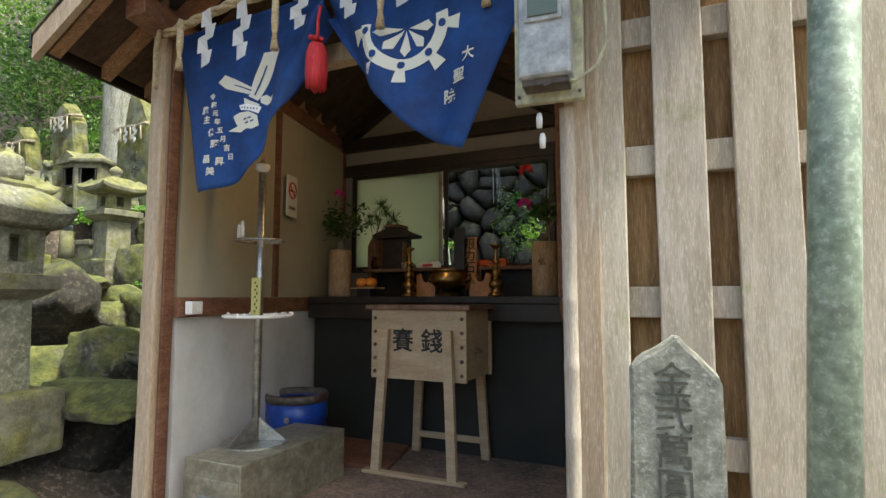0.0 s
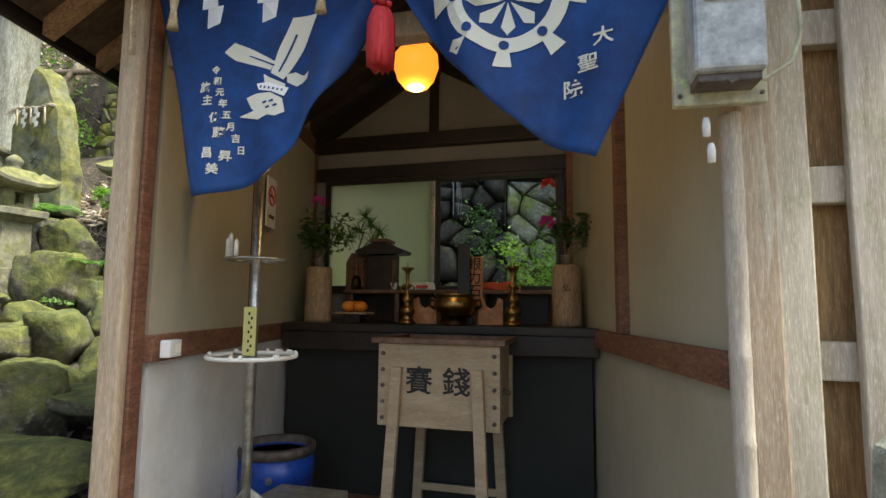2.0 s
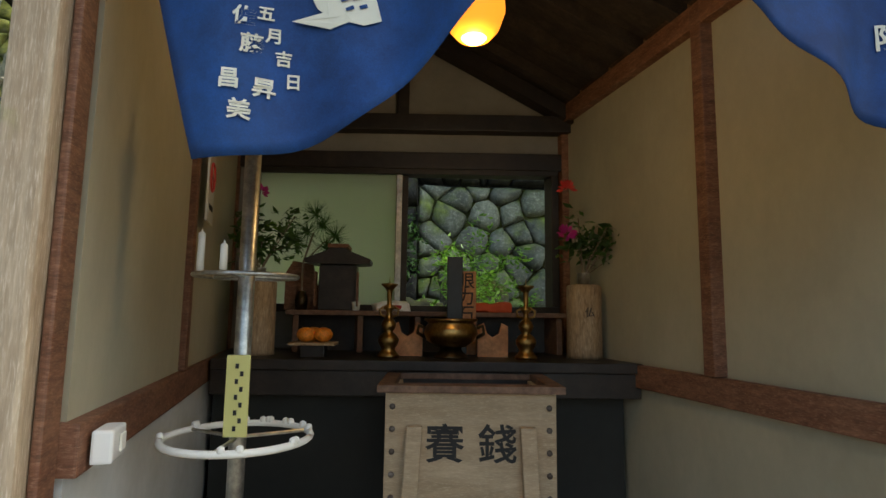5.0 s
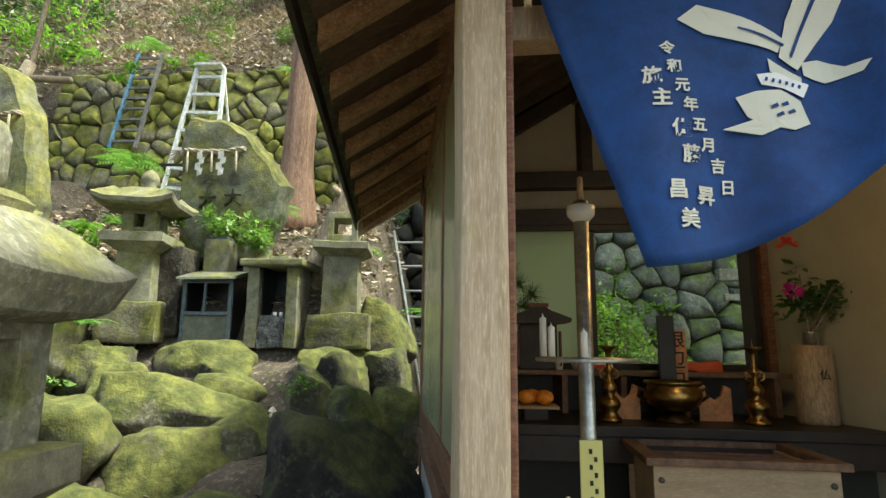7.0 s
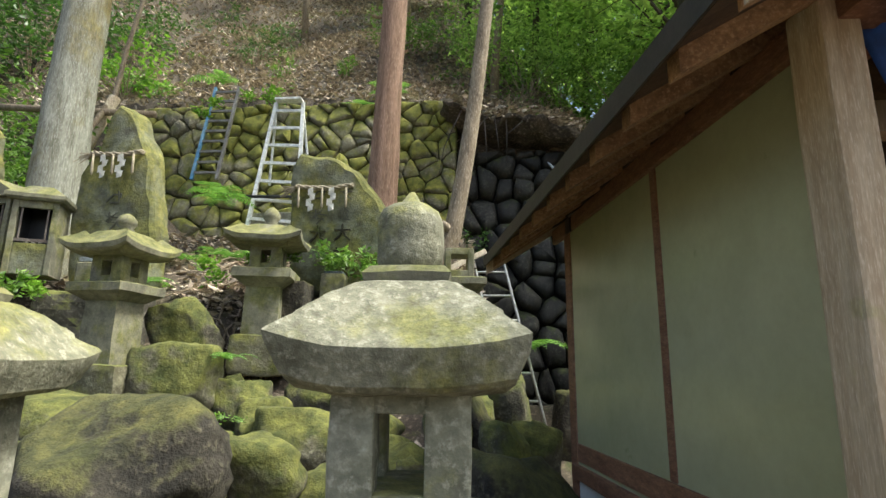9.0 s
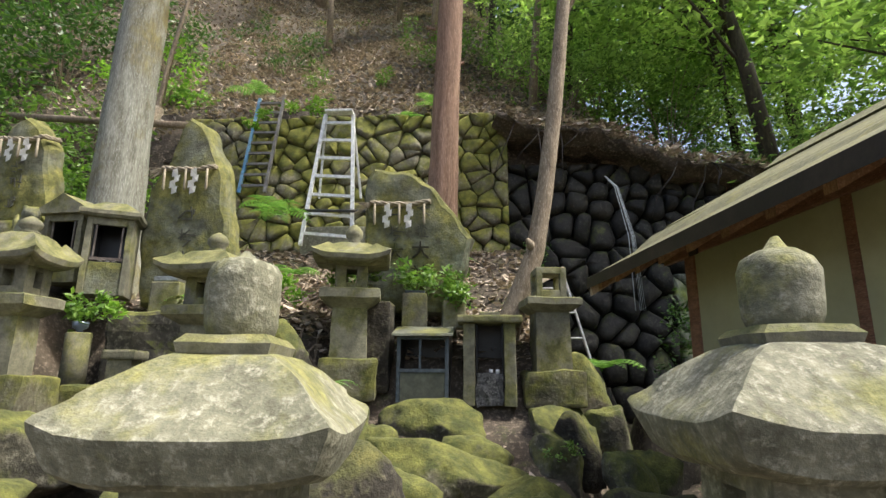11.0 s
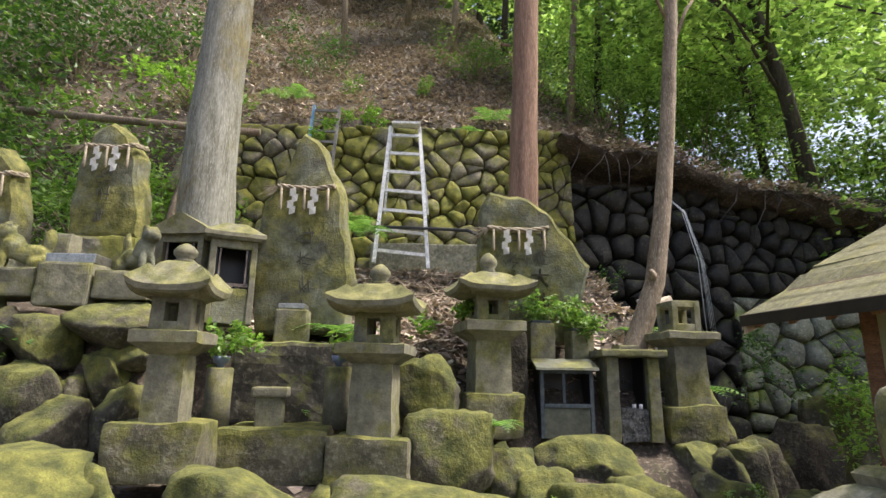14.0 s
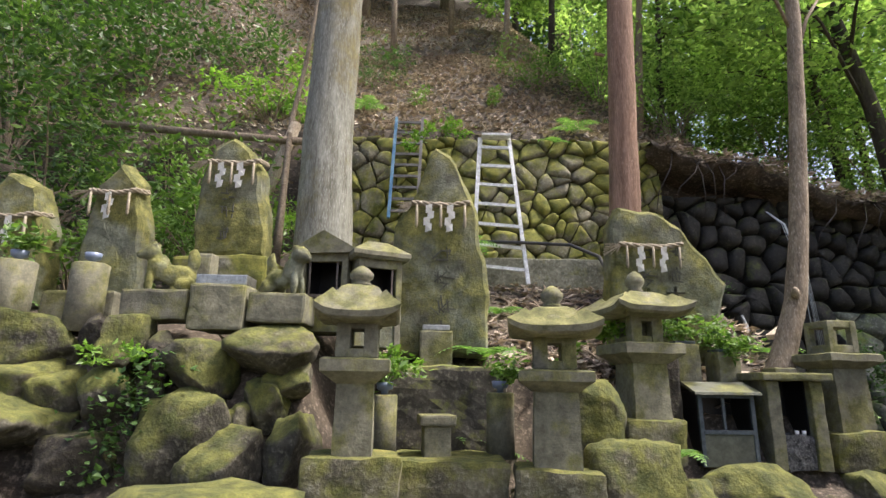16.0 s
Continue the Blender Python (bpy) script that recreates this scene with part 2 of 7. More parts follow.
RED_CORD = surface("red_silk_tassel", (0.45, 0.012, 0.02), (0.62, 0.03, 0.035), None, 20, 200, 0.7, 0.4, stretch=(8, 8, 0.5), dist=0.003)
STRAW = surface("straw_rope", (0.42, 0.32, 0.18), (0.58, 0.47, 0.29), None, 25, 120, 0.9, 0.4, stretch=(1, 1, 1), dist=0.003)
OLD_STRAW = surface("weathered_straw_rope", (0.24, 0.20, 0.14), (0.38, 0.335, 0.25), None, 25, 120, 0.95, 0.4, dist=0.003)
# bark colour lowered to carry the shade under the crowns
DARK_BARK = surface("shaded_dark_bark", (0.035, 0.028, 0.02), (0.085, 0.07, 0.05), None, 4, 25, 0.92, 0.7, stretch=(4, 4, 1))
# darker copy of the roof wood: the shade under the ridge as colour
SHADE_WOOD = surface("shade_toned_inner_boards", (0.026, 0.018, 0.013), (0.058, 0.040, 0.028), None, 4, 45, 0.85, 0.25, stretch=(2, 4, 2))
BARK1 = surface("grey_cedar_bark", (0.17, 0.165, 0.125), (0.32, 0.325, 0.275), (0.42, 0.43, 0.39), 3, 30, 0.92, 1.0, moss=0.60,
                moss_c=((0.15, 0.115, 0.035), (0.25, 0.22, 0.075)), stretch=(5, 5, 0.7), up=0.0, dist=0.02, moss_scale=1.2)
BARK2 = surface("red_cedar_bark", (0.20, 0.115, 0.075), (0.34, 0.21, 0.15), (0.42, 0.29, 0.22), 3, 30, 0.92, 0.8, moss=0.12,
                moss_c=((0.20, 0.18, 0.05), (0.28, 0.24, 0.08)), stretch=(6, 6, 0.5), up=0.0, dist=0.02, moss_scale=1.2)
LOG_WOOD = surface("pale_peeled_log", (0.30, 0.24, 0.16), (0.46, 0.40, 0.30), (0.52, 0.47, 0.37), 5, 30, 0.9, 0.5, stretch=(4, 4, 1))
BARK3 = surface("brown_grey_bark", (0.16, 0.12, 0.08), (0.30, 0.24, 0.17), (0.38, 0.32, 0.25), 3, 25, 0.9, 0.6, stretch=(4, 4, 1), dist=0.01)
BLUE_GREY = surface("faded_blue_grey_paint", (0.045, 0.062, 0.075), (0.085, 0.105, 0.12), None, 8, 60, 0.7, 0.2)
INK = plain("black_ink", (0.012, 0.012, 0.012), 0.6)
# lacquer of the tablet, and painted shade inside the small shrines
BLACK = surface("black_lacquer_and_shrine_shade", (0.006, 0.006, 0.007), (0.012, 0.012, 0.013), None, 6, 60, 0.35, 0.05)
BAMBOO = surface("bamboo_vase_wood", (0.34, 0.23, 0.13), (0.46, 0.33, 0.20), (0.50, 0.39, 0.26), 4, 40, 0.7, 0.15, stretch=(4, 4, 0.8))
ORANGE = surface("orange_peel", (0.80, 0.24, 0.02), (0.88, 0.32, 0.03), None, 20, 200, 0.45, 0.2, dist=0.002)
ORANGE_WOOD = surface("pale_orange_wood", (0.50, 0.22, 0.09), (0.60, 0.29, 0.13), None, 4, 60, 0.6, 0.05)
YELLOW_TAG = plain("yellow_label", (0.62, 0.58, 0.20), 0.6)
SIGN_RED = plain("sign_red", (0.45, 0.03, 0.03), 0.5)
CANDLE = plain("white_wax", (0.82, 0.80, 0.72), 0.5)
CERAMIC = plain("white_ceramic", (0.75, 0.74, 0.70), 0.25)
BLUE_TIN = surface("blue_enamel_tin", (0.012, 0.05, 0.33), (0.02, 0.08, 0.42), None, 5, 40, 0.3, 0.05)
POT_BLUE = plain("blue_grey_plastic_pot", (0.16, 0.20, 0.28), 0.35)
METER_GREY = surface("meter_grey_plastic", (0.42, 0.44, 0.44), (0.52, 0.54, 0.54), None, 4, 60, 0.35, 0.04)
CREAM = surface("cream_board", (0.52, 0.50, 0.33), (0.62, 0.60, 0.43), (0.55, 0.60, 0.25), 4, 30, 0.6, 0.05)
BULB_GLOW = plain("lamp_globe_glow", (1.0, 0.28, 0.02), 0.4, 0.0, 0.62)
BULB_CORE = plain("lamp_core_glow", (1.0, 0.66, 0.28), 0.4, 0.0, 3.5)
FLOWER_RED = plain("coral_red_petal", (0.75, 0.07, 0.06), 0.6)
FLOWER_PINK = plain("magenta_petal", (0.55, 0.03, 0.28), 0.6)
HOSE = plain("black_hose", (0.03, 0.03, 0.03), 0.4)
WATER = plain("falling_water", (0.42, 0.46, 0.48), 0.15)
LEAF_DARK = leafy("dark_glossy_leaves", (0.03, 0.07, 0.016), (0.08, 0.16, 0.035))
LEAF_MID = leafy("green_shrub_leaves", (0.06, 0.13, 0.02), (0.19, 0.31, 0.06))
LEAF_BRIGHT = leafy("bright_spring_leaves", (0.09, 0.19, 0.02), (0.22, 0.36, 0.06), 0.4, 0.5)
LEAF_CANOPY = leafy("maple_canopy_leaves", (0.07, 0.14, 0.032), (0.40, 0.53, 0.17), 0.42, 0.6)
FERN = leafy("fern_fronds", (0.07, 0.16, 0.03), (0.17, 0.30, 0.07), 0.5, 0.4)
LITTER = leafy("fallen_brown_leaves", (0.19, 0.145, 0.105), (0.62, 0.52, 0.42), 0.9, 0.05)

glass_m, gt, gb = mat("window_glass", 0.02)
gb.inputs["Base Color"].default_value, gb.inputs["Transmission Weight"].default_value, gb.inputs["IOR"].default_value = (0.95, 0.97, 0.95, 1), 1.0, 1.1
frost_m, ft, fb = mat("frosted_glass", 0.32)
fb.inputs["Base Color"].default_value, fb.inputs["Transmission Weight"].default_value, fb.inputs["IOR"].default_value = (0.90, 0.93, 0.84, 1), 1.0, 1.15
fd, fm = ft.nodes.new("ShaderNodeBsdfTranslucent"), ft.nodes.new("ShaderNodeMixShader")
fd.inputs[0].default_value, fm.inputs[0].default_value = (0.86, 0.90, 0.76, 1), 0.6
ft.links.new(fb.outputs[0], fm.inputs[1])
ft.links.new(fd.outputs[0], fm.inputs[2])
ft.links.new(fm.outputs[0], ft.nodes["Material Output"].inputs[0])


# ---------------- mesh helpers ----------------
def part(name, bm, material, parent=None, label="", smooth=False):
    me = bpy.data.meshes.new(name)
    bm.to_mesh(me)
    bm.free()
    if material:
        me.materials.append(material)
    if smooth:
        me.polygons.foreach_set("use_smooth", [True] * len(me.polygons))
    if smooth == "edged":
        me.set_sharp_from_angle(angle=radians(24))
    ob = new(name, me)
    if parent:
        ob.parent = parent
    if label:
        ob["label"] = label
    return ob


def thing(name, at=(0, 0, 0), rz=0.0, label="", category="", group="", kind="", rx=0.0, ry=0.0):
    e = new(name)
    e.empty_display_size = 0.05
    e.matrix_world = pose(at[0], at[1], at[2], rx, ry, rz)
    return tagged(e, label, category, group, kind)


def box(bm, x0, x1, y0, y1, z0, z1, bev=0.0, m=None):
    r = bmesh.ops.create_cube(bm, size=1.0)
    vs = r["verts"]
    bmesh.ops.scale(bm, vec=(x1 - x0, y1 - y0, z1 - z0), verts=vs)
    bmesh.ops.translate(bm, vec=((x0 + x1) / 2, (y0 + y1) / 2, (z0 + z1) / 2), verts=vs)
    if bev > 0:
        es = list({e for v in vs for e in v.link_edges})
        g = bmesh.ops.bevel(bm, geom=es, offset=bev, segments=2, affect="EDGES", profile=0.6)
        vs = list({v for f in g["faces"] for v in f.verts} | {v for v in vs if v.is_valid})
    if m is not None:
        bmesh.ops.transform(bm, matrix=m, verts=vs)
    return vs


def boxed(x0, x1, y0, y1, z0, z1, bev=0.0, m=None):
    bm = bmesh.new()
    box(bm, x0, x1, y0, y1, z0, z1, bev, m)
    return bm


def lathe(profile, seg=24, bm=None, centre=(0, 0, 0), m=None):
    """A turned shape from (radius, height) pairs; zero radius closes it."""
    bm = bm or bmesh.new()
    rings = []
    for r, z in profile:
        if r <= 1e-5:
            rings.append([bm.verts.new((centre[0], centre[1], centre[2] + z))])
        else:
            rings.append([bm.verts.new((centre[0] + r * math.cos(2 * math.pi * k / seg), centre[1] + r * math.sin(2 * math.pi * k / seg), centre[2] + z)) for k in range(seg)])
    for a, b in zip(rings, rings[1:]):
        for k in range(seg):
            j = (k + 1) % seg
            if len(a) == 1 and len(b) == 1:
                continue
            if len(a) == 1:
                bm.faces.new((a[0], b[k], b[j]))
            elif len(b) == 1:
                bm.faces.new((a[k], b[0], a[j]))
            else:
                bm.faces.new((a[k], a[j], b[j], b[k]))
    vs = [v for r in rings for v in r]
    for ring in (rings[0], rings[-1]):
        if len(ring) > 1:
            bm.faces.new(ring)
    if m is not None:
        bmesh.ops.transform(bm, matrix=m, verts=vs)
    bmesh.ops.recalc_face_normals(bm, faces=bm.faces)
    return bm


def tube(points, radius, seg=8, bm=None, wobble=0.0):
    """A round bar along points; radius may be a list."""
    bm = bm or bmesh.new()
    pts = [Vector(p) for p in points]
    rad = radius if isinstance(radius, (list, tuple)) else [radius] * len(pts)
    rings, side = [], None
    for i, p in enumerate(pts):
        d = (pts[min(i + 1, len(pts) - 1)] - pts[max(i - 1, 0)]).normalized()
        if side is None:
            side = d.orthogonal().normalized()
        side = (side - d * side.dot(d)).normalized()
        up = d.cross(side)
        ring = []
        for k in range(seg):
            a = 2 * math.pi * k / seg
            w = 1 + (wobble * noise.noise((p + Vector((math.cos(a), math.sin(a), 0)) * 3) * 2.1) if wobble else 0)
            ring.append(bm.verts.new(p + (side * math.cos(a) + up * math.sin(a)) * rad[i] * w))
        rings.append(ring)
    for a, b in zip(rings, rings[1:]):
        for k in range(seg):
            bm.faces.new((a[k], a[(k + 1) % seg], b[(k + 1) % seg], b[k]))
    bm.faces.new(rings[0][::-1])
    bm.faces.new(rings[-1])
    return bm


def prism(poly, y0, y1, bm=None, m=None):
    """A flat outline in x and z, given thickness from y0 to y1."""
    bm = bm or bmesh.new()
    a = [bm.verts.new((x, y0, z)) for x, z in poly]
    b = [bm.verts.new((x, y1, z)) for x, z in poly]
    bm.faces.new(a)
    bm.faces.new(b[::-1])
    for k in range(len(poly)):
        j = (k + 1) % len(poly)
        bm.faces.new((a[j], a[k], b[k], b[j]))
    if m is not None:
        bmesh.ops.transform(bm, matrix=m, verts=a + b)
    bmesh.ops.recalc_face_normals(bm, faces=bm.faces)
    return bm


def roughen(bm, amount, freq, seed=0.0):
    off = Vector((seed * 7.3, seed * 3.1, seed * 5.7))
    for v in bm.verts:
        v.co += noise.noise_vector(v.co * freq + off) * amount
    return bm


def cut(bm, size):
    """Divide long edges so that a block can be worn."""
    for _ in range(3):
        es = [e for e in bm.edges if e.calc_length() > size]
        if not es:
            break
        bmesh.ops.subdivide_edges(bm, edges=es, cuts=1, use_grid_fill=True)
    return bm


def worn_block(x0, x1, y0, y1, z0, z1, bev=0.015, amount=0.008, freq=9.0, seed=0.0, size=0.09):
    bm = boxed(x0, x1, y0, y1, z0, z1, bev)
    cut(bm, size)
    return roughen(bm, amount, freq, seed)


def frustum(sides, levels, m=None, bm=None, turn=45.0, square=True):
    """Stacked rings of a square or six-sided stone: (half width, height)."""
    bm = bm or bmesh.new()
    k = 1 / math.cos(math.pi / sides)
    return lathe([(r * k, z) for r, z in levels], sides, bm, m=(m or Matrix()) @ pose(0, 0, 0, 0, 0, turn))


def writing(text, size, material, parent, m, name="writing", depth=0.002, warp=None, bold=0.0):
    """Lettering in the built-in font as a mesh; m sets its place, warp bends each point onto a surface."""
    cu = bpy.data.curves.new(name, "FONT")
    cu.body, cu.size, cu.extrude, cu.offset = text, size, depth, bold
    cu.align_x, cu.align_y, cu.resolution_u = "CENTER", "CENTER", 2
    tmp = bpy.data.objects.new(name, cu)
    scene.collection.objects.link(tmp)
    dg = bpy.context.evaluated_depsgraph_get()
    me = bpy.data.meshes.new_from_object(tmp.evaluated_get(dg))
    bpy.data.objects.remove(tmp)
    for v in me.vertices:
        p = m @ v.co
        v.co = warp(p) if warp else p
    me.materials.clear()
    me.materials.append(material)
    ob = new(name, me)
    ob.parent = parent
    return ob
# ---------------- ground ----------------
def smooth(a, b, x):
    t = min(1.0, max(0.0, (x - a) / (b - a)))
    return t * t * (3 - 2 * t)


def steps(y, rows):
    for (a, za), (b, zb) in zip(rows, rows[1:]):
        if y <= b:
            return za + (zb - za) * smooth(a, b, y)
    return rows[-1][1]


WALL_Y = 7.85


def wall_top(x):
    """Height of the bank's edge above the retaining wall."""
    edge = 5.45 - 0.26 * max(0.0, x + 4.4) if x < 0.5 else 4.18
    return edge + 0.16 * noise.noise((x * 1.1, 0.0, 5.0)) * smooth(-3.8, -3.0, x)


def ground_z(x, y):
    path = 0.13 * min(10.0, max(-3.0, -x))
    left = steps(y, [(1.5, path), (2.3, path + 0.12), (3.2, 1.0), (3.7, 1.35), (4.15, 1.45), (4.75, 2.1), (5.4, 2.4), (6.2, 2.8), (7.4, 3.35)])
    low = steps(y, [(1.5, path), (2.3, path + 0.05), (3.2, 0.8), (3.8, 1.05), (4.4, 1.2), (4.9, 1.5), (5.35, 2.1), (5.8, 2.4), (6.2, 2.75), (7.4, 3.35)])
    shelf = steps(y, [(1.5, path), (2.3, path + 0.12), (3.2, 1.0), (3.7, 1.3), (4.2, 1.42), (4.95, 1.62), (5.12, 2.25), (5.4, 2.4), (6.2, 2.8), (7.4, 3.35)])
    left += (shelf - left) * smooth(-7.35, -7.05, x)
    left += (low - left) * smooth(-5.45, -5.05, x)
    left += smooth(-7.0, -7.6, x) * smooth(4.2, 4.7, y) * 0.35
    hut = steps(y, [(1.5, path), (2.2, 0.12), (4.6, 0.2), (5.4, 0.75), (6.4, 1.0), (7.5, 1.3)])
    near = hut + (left - hut) * smooth(-2.85, -3.45, x)
    if x > 0.2:
        near = hut
    if y > WALL_Y - 0.1:
        d = y - WALL_Y
        grade = 0.95 - 0.63 * smooth(-5.0, 2.5, x)
        up = wall_top(x) + grade * min(d, 30.0) + 0.30 * noise.noise((x * 0.6, y * 0.6, 0.0)) * smooth(0.2, 2.0, d) + 0.08 * noise.noise((x * 2.3, y * 2.3, 9.0)) * smooth(0.0, 0.6, d)
        up += 3.0 * smooth(-8.0, -14.0, x) * smooth(0, 6, d)
        near += (up - near) * smooth(-0.1, 0.22, d)
    west = smooth(-9.6, -13.0, x)
    if west > 0 and y > 2:
        near += west * 1.6 * smooth(2.0, 6.0, y) * (1 - smooth(7.4, 7.8, y))
    return near + 0.035 * noise.noise((x * 1.7, y * 1.7, 3.0))


def spaced(stops):
    out = []
    for a, b, step in stops:
        out += list(np.arange(a, b - 1e-6, step))
    return out + [stops[-1][1]]


gx = spaced([(-400, -60, 40), (-60, -24, 4), (-24, -10, 0.5), (-10, 2, 0.14), (2, 8, 0.5), (8, 60, 4), (60, 400, 40)])
gy = spaced([(-400, -40, 40), (-40, -4, 4), (-4, 1, 0.4), (1, 9.5, 0.12), (9.5, 16, 0.3), (16, 32, 0.8), (32, 60, 4), (60, 400, 40)])
verts = [(x, y, ground_z(x, y)) for y in gy for x in gx]
nx = len(gx)
faces = [(j * nx + i, j * nx + i + 1, (j + 1) * nx + i + 1, (j + 1) * nx + i) for j in range(len(gy) - 1) for i in range(nx - 1)]
me = bpy.data.meshes.new("ground")
me.from_pydata(verts, [], faces)
me.materials.append(SOIL)
me.polygons.foreach_set("use_smooth", [True] * len(me.polygons))
ground = tagged(new("ground", me), "brown earth slope covered with fallen leaves and moss", "ground", kind="structure")


# ---------------- boulders ----------------
def boulder_mesh(seed, subdiv=3, square=0.5):
    """A rounded or blocky rock of unit half size, with chipped planes."""
    rnd = random.Random(seed)
    bm = bmesh.new()
    bmesh.ops.create_icosphere(bm, subdivisions=subdiv, radius=1.0)
    planes = [(Vector((rnd.gauss(0, 1), rnd.gauss(0, 1), rnd.gauss(0, 0.8))).normalized(), rnd.uniform(0.66, 0.98)) for _ in range(15)]
    off = Vector((seed * 3.7, seed * 1.3, seed * 2.9))
    for v in bm.verts:
        p = v.co.copy()
        k = max(abs(c) for c in p)
        p = p.lerp(p / k, square * 0.95)
        for n, d in planes:
            s = p.dot(n) - d
            if s > 0:
                p -= n * s * 0.95
        p *= 1 + 0.13 * noise.noise(p * 1.3 + off) + 0.075 * noise.noise(p * 3.3 + off) + 0.04 * noise.noise(p * 7.5 + off) + 0.026 * noise.noise(p * 17.0 + off) + 0.014 * noise.noise(p * 34.0 + off)
        v.co = p
    return bm


ROCK_LABELS = ("large moss-covered boulder in the terraced bank", "rounded grey rock with green moss on top", "flat mossy step stone among the rocks")


def boulder(x, y, z0, z1, w, depth=None, square=0.65, rz=None, material=None, label=None, deep=0.12):
    """A rock whose seen face spans w and reaches from z0 to z1."""
    seed = abs(hash((round(x * 100), round(y * 100), round(z1 * 100)))) % 9973
    d = depth or max(0.3, 0.8 * w)
    h = z1 - z0 + deep
    bm = boulder_mesh(seed, 4, square)
    bmesh.ops.scale(bm, vec=(w / 2 * 1.08, d / 2, h / 2 * 1.05), verts=bm.verts)
    bmesh.ops.rotate(bm, cent=(0, 0, 0), matrix=Matrix.Rotation(radians(rz if rz is not None else (seed % 17) - 8), 3, "Z"), verts=bm.verts)
    ob = part("boulder", bm, material or ROCK, smooth=True)
    ob.location = (x, y + d * 0.32, z1 - h / 2)
    flat = 2 if w > 2.2 * (z1 - z0) else (0 if w > 0.5 else 1)
    return tagged(ob, label or ROCK_LABELS[flat], "rock", "boulders of the mossy bank")


# rocks beside and behind the little hall
boulder(-4.73, 2.75, 1.05, 1.59, 0.90, 0.8, material=SHADE_BROWN_ROCK)
boulder(-3.02, 3.45, 0.70, 1.33, 0.78, 0.7, material=SHADE_BROWN_ROCK)
boulder(-3.87, 3.55, 0.80, 1.19, 0.64, 0.6)
boulder(-4.20, 4.12, 1.05, 1.44, 1.08, 0.6, 0.85)
boulder(-3.95, 4.42, 1.15, 1.44, 0.50, 0.5, 0.8)
boulder(-3.66, 3.95, 0.95, 1.28, 0.52, 0.5, 0.8)
boulder(-4.66, 4.28, 1.15, 1.50, 0.42, 0.5, 0.8)
boulder(-3.45, 4.45, 1.10, 1.46, 0.45, 0.5)
boulder(-4.85, 3.30, 0.95, 1.25, 0.70, 0.6, 0.85)
boulder(-5.75, 3.75, 1.20, 1.46, 0.60, 0.5, 0.85)
boulder(-6.75, 3.45, 1.20, 1.48, 0.55, 0.5, 0.85)
boulder(-3.30, 4.72, 1.20, 1.58, 0.40, 0.4, material=SHADE_BROWN_ROCK)
boulder(-3.05, 4.15, 1.15, 1.39, 0.30)
boulder(-2.83, 4.45, 0.90, 1.38, 0.34)
boulder(-3.60, 3.85, 1.02, 1.21, 0.20)
boulder(-3.40, 3.05, 0.80, 1.08, 0.46, 0.5)
boulder(-3.90, 3.00, 0.75, 1.06, 0.50, 0.5)
boulder(-4.87, 4.15, 1.12, 1.31, 0.24)
boulder(-4.34, 4.72, 1.25, 1.66, 0.82, 0.6, 0.85)
boulder(-4.92, 4.42, 1.30, 1.66, 0.40, 0.4)
boulder(-3.34, 4.78, 1.18, 1.62, 0.60, 0.6, 0.8)
boulder(-3.12, 5.35, 1.50, 2.07, 0.56, 0.7)
boulder(-2.98, 5.0, 1.20, 1.61, 0.40)
boulder(-3.25, 2.60, 0.84, 0.98, 0.95, 0.6, 0.85, deep=0.04)
boulder(-3.02, 2.15, 0.66, 0.80, 0.85, 0.55, 0.9, deep=0.03)
# darkened rocks here and at y 1.62 paint the gloom of the hollow
boulder(-3.35, 2.2, 0.3, 0.66, 0.5, 0.5, 0.8, material=SHADE_BROWN_ROCK)
boulder(-3.55, 2.50, 0.70, 1.08, 0.6, 0.5, 0.8)
boulder(-3.15, 1.62, 0.20, 0.36, 0.9, 0.5, 0.8, material=SHADE_BROWN_ROCK)
boulder(-4.1, 2.35, 0.60, 0.95, 0.7, 0.6)
# behind the hall, seen through its window
boulder(0.18, 6.0, 0.7, 1.50, 1.1, 0.8)
boulder(-0.85, 6.6, 0.8, 1.9, 0.8, 0.7)
boulder(-1.65, 6.3, 0.7, 1.65, 0.8, 0.7, material=SHADE_BROWN_ROCK)
boulder(1.0, 6.4, 0.9, 2.0, 0.9, 0.8)
boulder(-2.3, 6.0, 0.7, 1.5, 0.7, 0.6, material=SHADE_BROWN_ROCK)
# front edge of the lantern terrace
boulder(-5.30, 4.18, 1.40, 1.86, 0.56, 0.5, 0.85)
boulder(-5.42, 4.52, 1.75, 2.25, 0.42, 0.4, 0.85)
boulder(-4.96, 4.48, 1.30, 1.66, 0.36)
boulder(-6.28, 3.30, 1.25, 1.63, 0.66, 0.6, 0.75)
boulder(-5.48, 3.40, 1.25, 1.58, 1.14, 0.6, 0.8)
boulder(-7.06, 3.50, 1.22, 1.62, 0.42)
boulder(-7.60, 3.15, 1.30, 1.70, 1.10, 0.8, 0.8)
boulder(-4.45, 3.55, 1.00, 1.35, 0.60, 0.5)
boulder(-5.30, 2.95, 1.0, 1.35, 0.7, 0.6)
boulder(-6.35, 2.75, 1.05, 1.38, 0.8, 0.7, 0.8)
boulder(-4.95, 3.75, 1.1, 1.42, 0.45, 0.5)
# dry wall under the small shrine's terrace
boulder(-9.25, 4.45, 2.30, 2.62, 0.90, 0.5, 0.95)
boulder(-9.20, 4.40, 2.13, 2.33, 0.70, 0.5, 0.9)
boulder(-8.88, 4.38, 2.02, 2.28, 0.38, 0.4, 0.5)
boulder(-9.15, 4.10, 1.86, 2.13, 0.78, 0.7, 0.85)
